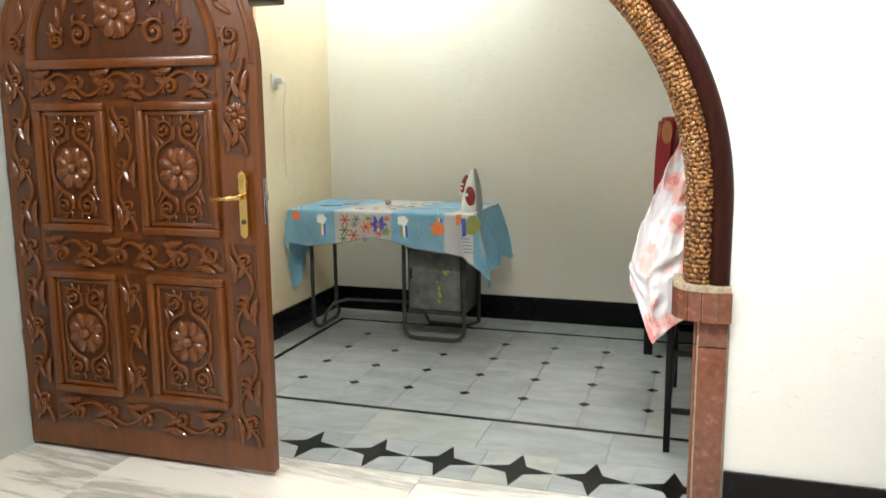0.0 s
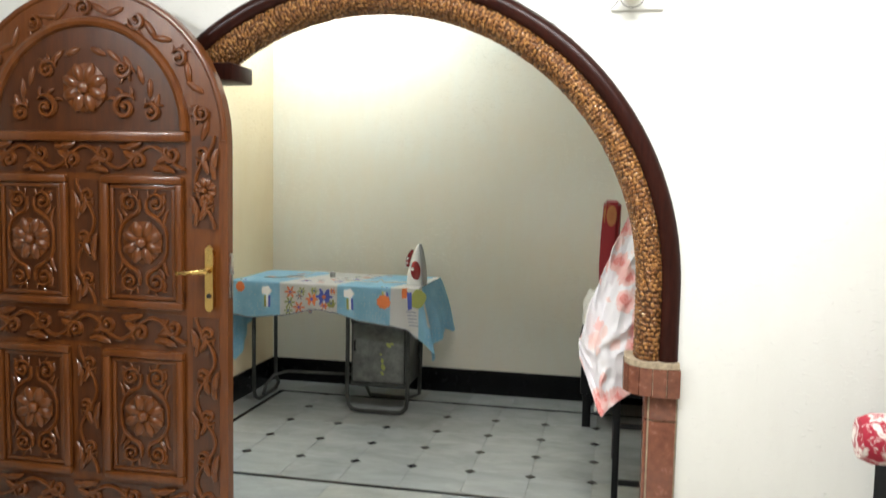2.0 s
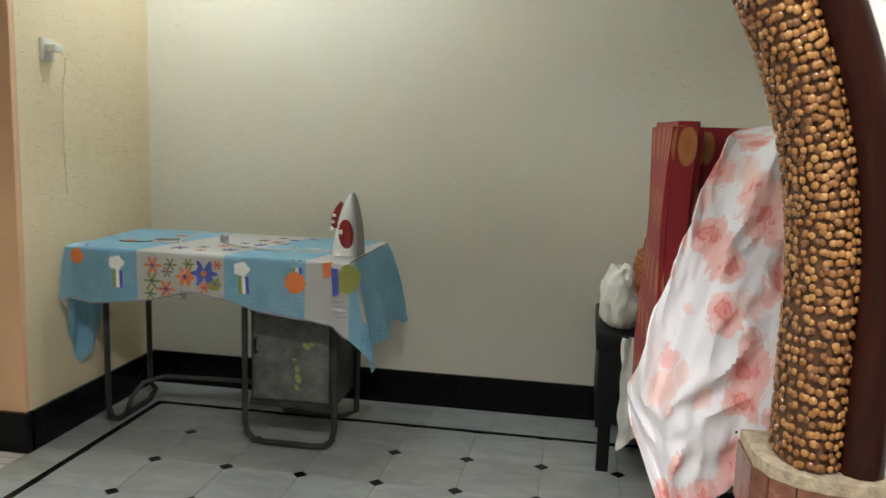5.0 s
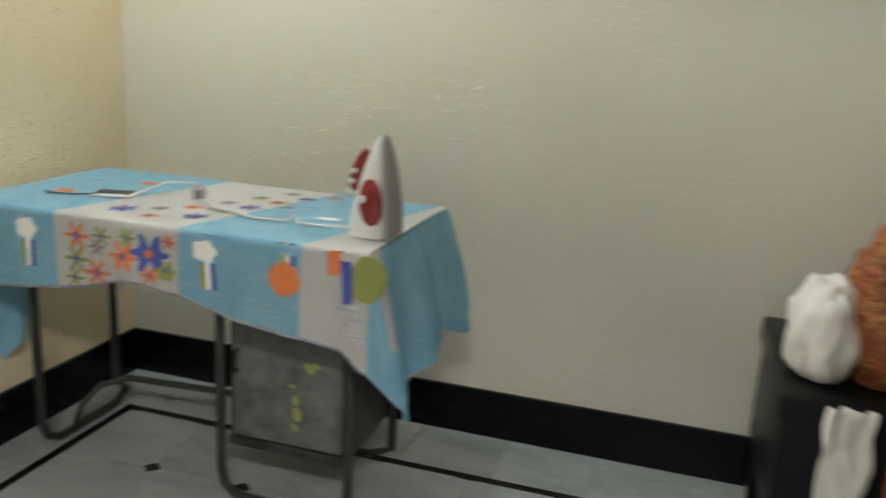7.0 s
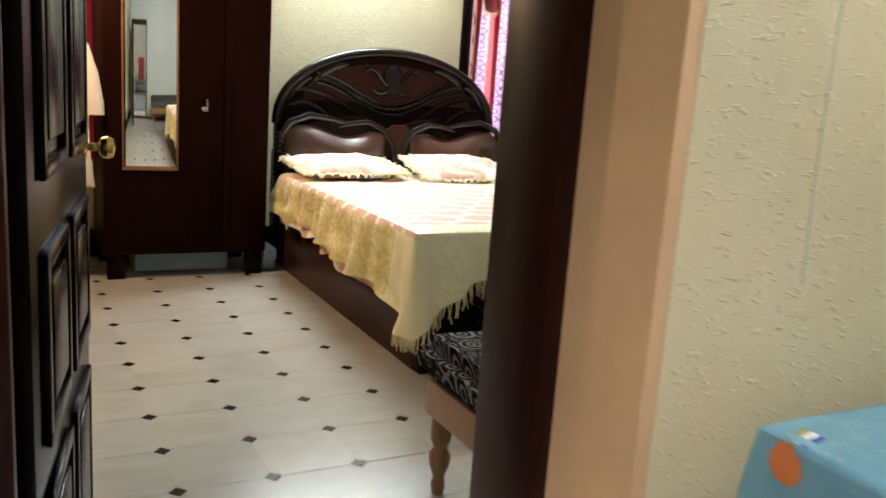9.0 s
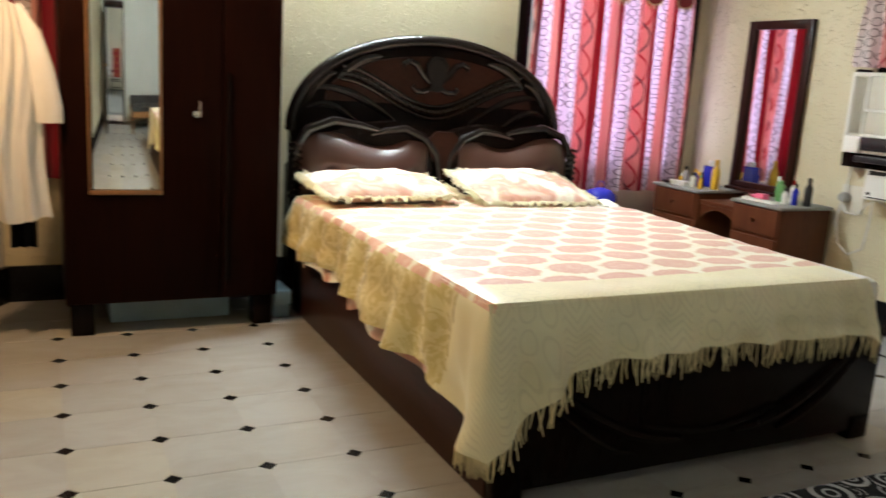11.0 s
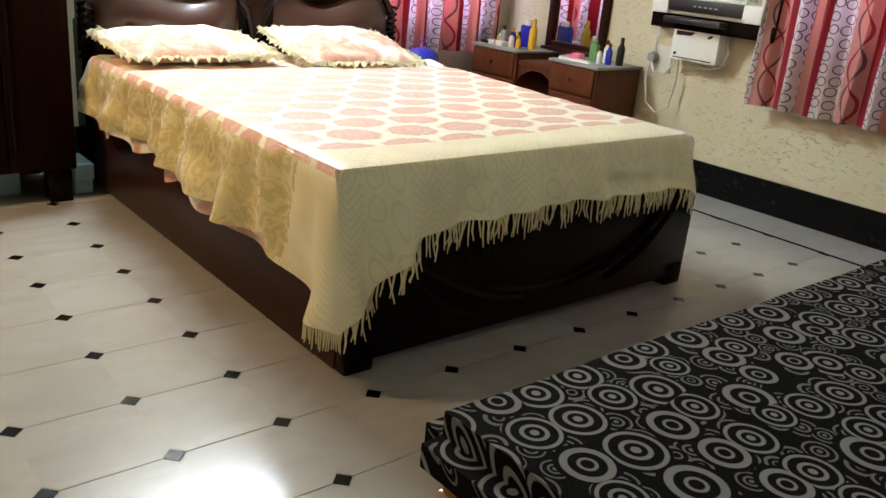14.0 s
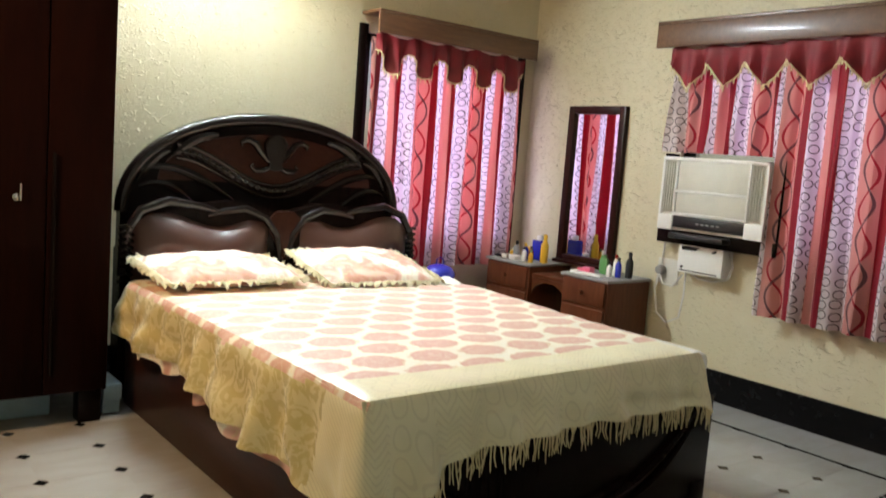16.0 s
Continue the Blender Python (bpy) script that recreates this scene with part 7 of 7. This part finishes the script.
box(bm, ax0 - 0.03, ax1 + 0.06, ay + 0.05, BY1 - 0.001, az0 - 0.085, az0 - 0.001, 0.006)
box(bm, ax0 - 0.03, ax0 - 0.001, ay + 0.06, BY1 - 0.001, az0, az1 + 0.02, 0.004)
box(bm, ax1 + 0.001, ax1 + 0.06, ay + 0.06, BY1 - 0.001, az0, az1 + 0.02, 0.004)
part("support_frame", bm, BLACKWOOD, ac, "black wooden frame round the unit")
bm = bmesh.new()
box(bm, ax0 + 0.12, ax0 + 0.50, ay - 0.045, ay + 0.045, az0 - 0.045, az0 - 0.012, 0.006)
part("drip_tray", bm, BLACKPLASTIC, ac)
st = thing("voltage_stabiliser", (-5.97, 8.2, 0.78), "white voltage stabiliser box fixed below the air conditioner", "stabiliser")
bm = bmesh.new()
box(bm, -6.145, -5.83, 8.185, BY1 - 0.001, 0.765, 0.945, 0.008)
part("case", bm, WHITEPLASTIC, st)
bm = bmesh.new()
prism(bm, [(-6.12, 0.93), (-5.99, 0.93), (-6.02, 0.908), (-6.12, 0.905)], 8.1825, 8.1848)
box(bm, -6.12, -5.86, 8.1825, 8.1848, 0.776, 0.782)
lump(bm, (-5.89, 8.1845, 0.915), 0.02, 0.003, 0.009, 0.4)
lump(bm, (-6.11, 8.1845, 0.80), 0.012, 0.003, 0.01, 0.2)
part("badge", bm, BLACKPLASTIC, st)
pl = thing("wall_socket", (-6.32, 8.28, 0.72), "old cream wall socket with a plug and hanging cables", "socket")
bm = bmesh.new()
box(bm, -6.36, -6.20, BY1 - 0.014, BY1 - 0.001, 0.66, 0.82, 0.004)
part("plate", bm, CREAMPLASTIC, pl)
bm = bmesh.new()
lathe(bm, [(0.03, 0.0), (0.034, -0.02), (0.026, -0.045), (0.01, -0.05)], (-6.32, BY1 - 0.014, 0.745), 14, "Y")
part("plug", bm, GREYPLASTIC, pl)
for path in ([(-6.32, 8.25, 0.74), (-6.33, 8.24, 0.62), (-6.30, 8.24, 0.47), (-6.22, 8.24, 0.42), (-6.13, 8.24, 0.47), (-6.11, 8.24, 0.62), (-6.12, 8.25, 0.78)],
             [(-6.32, 8.25, 0.73), (-6.28, 8.24, 0.66), (-6.20, 8.24, 0.66), (-6.14, 8.25, 0.74)],
             [(-6.10, 8.25, 0.77), (-6.02, 8.24, 0.735), (-5.92, 8.24, 0.73), (-5.82, 8.24, 0.76), (-5.79, 8.24, 0.84), (-5.83, 8.25, 0.92)],
             [(-6.32, 8.27, 0.77), (-6.32, 8.28, 0.90), (-6.30, 8.28, 1.0)]):
    bm = bmesh.new()
    sweep(bm, path, 0.0065, 7)
    part("cable", bm, CABLE, pl)

# ---- dressing table and mirror ----
dress = thing("dressing_table", (-6.95, 8.05, 0), "reddish-brown dressing table with drawers on both sides", "dressing table")
DYF, DYB = 7.86, 8.275
for x0, x1, ztop in ((-7.53, -7.10, 0.672), (-6.78, -6.40, 0.672)):
    bm = bmesh.new()
    box(bm, x0, x1, DYF, DYB, 0.02, ztop - 0.02, 0.004)
    body = part("pedestal", bm, REDWOOD, dress)
    for z0, z1 in ((0.05, 0.25), (0.27, 0.47), (0.49, 0.645)):
        bm = bmesh.new()
        box(bm, x0 + 0.012, x1 - 0.012, DYF - 0.016, DYF - 0.0005, z0, z1, 0.004)
        dw = part("drawer", bm, REDWOOD, dress)
        bm = bmesh.new()
        lathe(bm, [(0.006, 0), (0.007, -0.012), (0.015, -0.018), (0.013, -0.028), (0.004, -0.031)], ((x0 + x1) / 2, DYF - 0.016, (z0 + z1) / 2), 12, "Y")
        part("knob", bm, REDWOOD, dw)
    bm = bmesh.new()
    box(bm, x0 - 0.012, x1 + 0.012, DYF - 0.02, DYB, ztop - 0.019, ztop, 0.004)
    part("glass_top", bm, GREYPLASTIC, dress, "grey glass topped shelf")
bm = bmesh.new()
box(bm, -7.099, -6.781, DYF + 0.02, DYB, 0.585, 0.612, 0.004)
part("centre_shelf", bm, REDWOOD, dress)
bm = bmesh.new()
arcpts = [(-7.098, 0.584)] + [(-6.94 - 0.158 * math.cos(math.pi * i / 16), 0.46 + 0.10 * math.sin(math.pi * i / 16)) for i in range(17)] + [(-6.782, 0.584)]
prism(bm, arcpts, DYF + 0.03, DYF + 0.05)
part("arched_apron", bm, REDWOOD, dress)
mir = thing("wall_mirror", (-6.97, 8.29, 0.68), "tall wall mirror in a dark wooden frame", "mirror")
mx0, mx1, mz0, mz1 = -7.245, -6.725, 0.675, 1.79
bm = bmesh.new()
for b6 in ((mx0, mx0 + 0.055, mz0, mz1), (mx1 - 0.055, mx1, mz0, mz1), (mx0 + 0.055, mx1 - 0.055, mz1 - 0.055, mz1), (mx0 + 0.055, mx1 - 0.055, mz0, mz0 + 0.055)):
    box(bm, b6[0], b6[1], BY1 - 0.04, BY1 - 0.001, b6[2], b6[3], 0.006)
part("frame", bm, TEAK_DARK, mir)
bm = bmesh.new()
box(bm, mx0 + 0.05, mx1 - 0.05, BY1 - 0.014, BY1 - 0.008, mz0 + 0.05, mz1 - 0.05)
part("glass", bm, MIRROR, mir)
bm = bmesh.new()
box(bm, mx0 + 0.02, mx1 - 0.02, BY1 - 0.10, BY1 - 0.041, mz0 - 0.003, mz0 + 0.018, 0.004)
part("ledge", bm, TEAK_DARK, mir)


def bottle(name, x, y, z, r, h, body_mat, cap_mat, label, square=False):
    ob = thing(name, (x, y, z), label, "bottle", "toiletries on the dressing table")
    bm = bmesh.new()
    if square:
        box(bm, x - r, x + r, y - r * 0.6, y + r * 0.6, z + 0.0005, z + h * 0.8, r * 0.15)
    else:
        lathe(bm, [(r * 0.9, 0.0005), (r, 0.006), (r, h * 0.62), (r * 0.6, h * 0.74), (r * 0.42, h * 0.8)], (x, y, z), 14)
    part("body", bm, body_mat, ob)
    bm = bmesh.new()
    lathe(bm, [(r * 0.5, h * 0.8), (r * 0.5, h * 0.98), (r * 0.3, h)], (x, y, z), 12)
    part("cap", bm, cap_mat, ob)


Z1 = 0.672
for x, y, r, h, a, b2, lab, sq in (
        (-7.13, 8.02, 0.028, 0.20, YELLOWPLASTIC, YELLOWPLASTIC, "tall yellow talc container, closed", False), (-7.26, 8.10, 0.05, 0.18, BLUEPLASTIC, WHITEPLASTIC, "blue and white toiletry box", True),
        (-7.20, 7.96, 0.018, 0.11, REDPLASTIC, BLACKPLASTIC, "small red bottle with a black cap", False), (-7.24, 7.93, 0.02, 0.10, WHITEPLASTIC, BLACKPLASTIC, "small white bottle with a dark cap", False), (-7.30, 8.0, 0.022, 0.12, BLUEPLASTIC, YELLOWPLASTIC, "small blue bottle with a yellow cap", False),
        (-7.36, 7.97, 0.024, 0.13, GREYPLASTIC, BLACKPLASTIC, "dark grey perfume bottle with black cap", False), (-7.43, 8.0, 0.02, 0.07, YELLOWPLASTIC, WHITEPLASTIC, "low yellow jar with a white lid", False), (-7.16, 7.92, 0.016, 0.09, YELLOWPLASTIC, GREENPLASTIC, "small yellow bottle with a green cap", False),
        (-6.44, 8.10, 0.024, 0.17, BLACKPLASTIC, BLACKPLASTIC, "tall black deodorant can beside others", False), (-6.48, 8.04, 0.02, 0.13, BLUEPLASTIC, BLACKPLASTIC, "blue can with a black cap", False), (-6.55, 8.10, 0.02, 0.14, WHITEPLASTIC, REDPLASTIC, "white bottle with a red cap", False),
        (-6.62, 8.07, 0.024, 0.13, GREENPLASTIC, GREENPLASTIC, "square green bottle with green cap", True), (-6.67, 8.10, 0.016, 0.15, GREENPLASTIC, WHITEPLASTIC, "slim green bottle with a white cap", False), (-6.52, 8.0, 0.018, 0.10, WHITEPLASTIC, BLACKPLASTIC, "small white bottle with black cap", False)):
    bottle("toiletry_bottle", x, y, Z1 + 0.0005, r, h, a, b2, lab, sq)
for x, y, sx, sy, sz, m, lab in ((-6.70, 7.98, 0.05, 0.03, 0.03, PINKPLASTIC, "pink soap case"), (-6.66, 7.96, 0.035, 0.025, 0.045, PINKPLASTIC, "small pink compact box"), (-6.6, 7.92, 0.10, 0.035, 0.014, WHITEPLASTIC, "white paper tray"), (-6.72, 7.90, 0.03, 0.02, 0.02, WHITEPLASTIC, "crumpled white wrapper"),
                                 (-7.31, 7.91, 0.035, 0.03, 0.035, WHITEPLASTIC, "small white box"), (-7.40, 7.92, 0.03, 0.03, 0.03, CREAMPLASTIC, "small cream carton"), (-7.48, 7.92, 0.03, 0.02, 0.02, BLACKPLASTIC, "small black case"), (-7.33, 8.08, 0.03, 0.03, 0.09, YELLOWPLASTIC, "yellow carton")):
    bm = bmesh.new()
    box(bm, x - sx, x + sx, y - sy, y + sy, Z1 + 0.0005, Z1 + sz, min(sx, sy, sz) * 0.2)
    whole("toiletry_box", bm, m, lab + " on the dressing table", "box", group="toiletries on the dressing table")

# ---- divan in the foreground ----
div = thing("divan", (-3.65, 6.0, 0), "low wooden divan with a black ringed fabric cushion", "divan")
VX0, VX1, VY0, VY1 = -4.05, BX1 - 0.03, 4.69, 7.3
bm = bmesh.new()
box(bm, VX0, VX1, VY0, VY1, 0.385, 0.52)
bmesh.ops.subdivide_edges(bm, edges=[e for e in bm.edges if abs(e.verts[0].co.z - e.verts[1].co.z) < 0.01], cuts=10, use_grid_fill=True)
es = [e for e in bm.edges if len(e.link_faces) == 2 and e.calc_face_angle(0) > 1]
bmesh.ops.bevel(bm, geom=es, offset=0.045, segments=4, affect="EDGES")
for v in bm.verts:
    if v.co.z > 0.45:
        v.co.z += 0.008 * noise.noise(v.co * 4)
    v.co.x += 0.006 * noise.noise(v.co * 5 + Vector((3, 0, 0)))
part("cushion", bm, RINGS, div)
bm = bmesh.new()
box(bm, VX0 + 0.06, VX1 - 0.02, VY0 + 0.03, VY0 + 0.055, 0.27, 0.384, 0.006)
box(bm, VX0 + 0.06, VX0 + 0.085, VY0 + 0.056, VY1 - 0.03, 0.27, 0.384, 0.006)
part("rail", bm, OAK, div)
for x in (VX0 + 0.10, VX1 - 0.06):
    for y in (VY0 + 0.075, VY1 - 0.075):
        bm = bmesh.new()
        lathe(bm, [(0.018, 0), (0.024, 0.03), (0.018, 0.06), (0.032, 0.10), (0.036, 0.13), (0.022, 0.16), (0.034, 0.19), (0.034, 0.27), (0.034, 0.384)], (x, y, 0), 14)
        part("turned_leg", bm, OAK, div)

# Unseen fitting, added only to house the warm fill light.
bulb = thing("fill_bulb", (-6.35, BY0, 2.2), "unseen bulb added on the bedroom wall as warm fill light", "bulb")
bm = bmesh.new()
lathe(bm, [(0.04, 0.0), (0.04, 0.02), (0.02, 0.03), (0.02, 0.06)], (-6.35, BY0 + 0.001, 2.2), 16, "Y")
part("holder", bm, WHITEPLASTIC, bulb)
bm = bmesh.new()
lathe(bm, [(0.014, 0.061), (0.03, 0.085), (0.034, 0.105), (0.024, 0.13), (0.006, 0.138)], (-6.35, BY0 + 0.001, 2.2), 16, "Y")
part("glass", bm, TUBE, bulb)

tube = thing("bedroom_tube_light", (BX0, 5.75, 2.66), "lit fluorescent tube in a white batten high above the bed", "tube light")
bm = bmesh.new()
box(bm, BX0 + 0.001, BX0 + 0.03, 5.15, 6.35, 2.68, 2.73, 0.004)
part("batten", bm, WHITEPLASTIC, tube)
bm = bmesh.new()
sweep(bm, [(BX0 + 0.05, 5.18, 2.66), (BX0 + 0.05, 6.32, 2.66)], 0.014, 10)
part("tube", bm, TUBE, tube)

# ---- floor pieces ----
P = 0.305


def chamfered(name, sx, sy, cut, material, depth=0.006):
    """A floor piece with cut corners and a worn edge."""
    bm = bmesh.new()
    gx, gy, e = sx / 2 - 0.0008, sy / 2 - 0.0008, 0.0012
    c = cut
    ring = [(-gx + c, -gy), (gx - c, -gy), (gx, -gy + c), (gx, gy - c), (gx - c, gy), (-gx + c, gy), (-gx, gy - c), (-gx, -gy + c)] if c else [(-gx, -gy), (gx, -gy), (gx, gy), (-gx, gy)]
    lo = [bm.verts.new((x, y, -depth)) for x, y in ring]
    mid2 = [bm.verts.new((x, y, -e)) for x, y in ring]
    hi = [bm.verts.new((x * (1 - e / gx), y * (1 - e / gy), 0)) for x, y in ring]
    k = len(ring)
    for a, b2 in ((lo, mid2), (mid2, hi)):
        for i in range(k):
            bm.faces.new((a[i], a[(i + 1) % k], b2[(i + 1) % k], b2[i]))
    bm.faces.new(hi)
    me = mesh_from(bm, name, False)
    me.materials.append(material)
    return me


def lay(name, me, x, y, z=0.0, rz=0.0):
    ob = new(name, me)
    ob.parent = floor
    ob.matrix_basis = pose(x, y, z, 0, 0, rz)
    return ob


tile = chamfered("tile", P, P, 0.031, TILE)
bm = bmesh.new()
prism(bm, [(0.0285, 0), (0, 0.0285), (-0.0285, 0), (0, -0.0285)], -0.006, -0.0003, "Z")
dot = mesh_from(bm, "inlay", False)
dot.materials.append(INLAY)


def strip(x0, x1, y0, y1, material=None, n=1, along="X"):
    """n plain floor pieces that fill a strip."""
    for i in range(n):
        a, b2 = ((x0 + (x1 - x0) * i / n, x0 + (x1 - x0) * (i + 1) / n), (y0, y1)) if along == "X" else ((x0, x1), (y0 + (y1 - y0) * i / n, y0 + (y1 - y0) * (i + 1) / n))
        me = chamfered("floor_piece", a[1] - a[0], b2[1] - b2[0], 0, material or TILE)
        lay("floor_piece", me, (a[0] + a[1]) / 2, (b2[0] + b2[1]) / 2)


# passage field: tile corners lie on the dots
for i in range(-2, 9):
    for j in range(-1, 4):
        lay("tile", tile, -1.86 + P * (i + 0.5), 4.48 - P * (j - 0.5))
for i in range(-1, 9):
    for j in range(-1, 3):
        lay("inlay", dot, -1.86 + P * i, 4.48 - P * j)
fx0, fx1, fy0, fy1 = -1.86 - 2 * P, -1.86 + 9 * P, 4.48 - 3 * P, 4.48 + 2 * P
LW = 0.032
strip(fx0 - LW, fx1, fy0 - LW, fy0, INLAY, 6)
strip(fx0 - LW, fx1, fy1, fy1 + LW, INLAY, 6)
strip(fx0 - LW, fx0, fy0, fy1, INLAY, 3, "Y")
strip(PX0, PX1, fy1 + LW, PY1, TILE, 13)
strip(PX0, fx0 - LW, fy0 - LW, fy1 + LW, TILE, 5, "Y")
strip(fx1, PX1, fy0 - LW, fy1 + LW, TILE, 5, "Y")
strip(PX0, PX1, 3.205, fy0 - LW, TILE, 7)
strip(-3.32, PX0, DY0, DY1, SLAB, 2, "Y")
# star border at the arch
bm = bmesh.new()
k = 0.145
prism(bm, [(k, 0), (0.035, 0.035), (0, k), (-0.035, 0.035), (-k, 0), (-0.035, -0.035), (0, -k), (0.035, -0.035)], -0.006, 0.0, "Z")
star = mesh_from(bm, "star", False)
star.materials.append(INLAY)
bm = bmesh.new()
for q in range(4):
    a = q * math.pi / 2
    quad = [(0.037, 0.037), (k + 0.006, 0.002), (0.1505, 0.1505), (0.002, k + 0.006)]
    prism(bm, [(x * math.cos(a) - y * math.sin(a), x * math.sin(a) + y * math.cos(a)) for x, y in quad], -0.006, -0.0004, "Z")
corner = mesh_from(bm, "star_surround", False)
corner.materials.append(TILE)
for i in range(-6, 8):
    x = -1.104 + 0.305 * i
    if PX0 - 0.2 < x < 1.1:
        lay("star", star, x, 3.05)
        lay("star_surround", corner, x, 3.05)
# bedroom field
warm = chamfered("tile", P, P, 0.031, TILE_WARM)
by0 = 4.613 - 3 * P
for i in range(12):
    for j in range(14):
        lay("tile", warm, -3.62 - P * (i + 0.5), by0 + P * (j + 0.5) - 0.004 * j)
for i in range(12):
    for j in range(1, 14):
        lay("inlay", dot, -3.62 - P * i, by0 + P * j - 0.004 * j)
gx0, gx1, gy0, gy1 = -3.62 - 12 * P, -3.62, by0, by0 + 14 * P - 0.056
strip(gx1, -3.355, gy0, gy1, TILE_WARM, 14, "Y")
strip(-3.355, -3.32, gy0, gy1, INLAY, 8, "Y")
strip(-3.32, BX1, BY0, BY1, TILE_WARM, 14, "Y")
strip(gx0, -3.32, gy1, gy1 + LW, INLAY, 12)
strip(BX0, -3.32, gy1 + LW, BY1, TILE_WARM, 15)
strip(BX0, gx0, BY0, gy1 + LW, TILE_WARM, 14, "Y")
strip(gx0, -3.32, BY0, gy0, TILE_WARM, 12)
# hall slabs of veined marble
for i in range(10):
    for j in range(12):
        x0, y1 = -3.0 + 0.62 * i - 0.31 * (j % 2), 2.895 - 0.58 * j
        if x0 < 2.6:
            strip(x0, x0 + 0.62, y1 - 0.58, y1, SLAB)
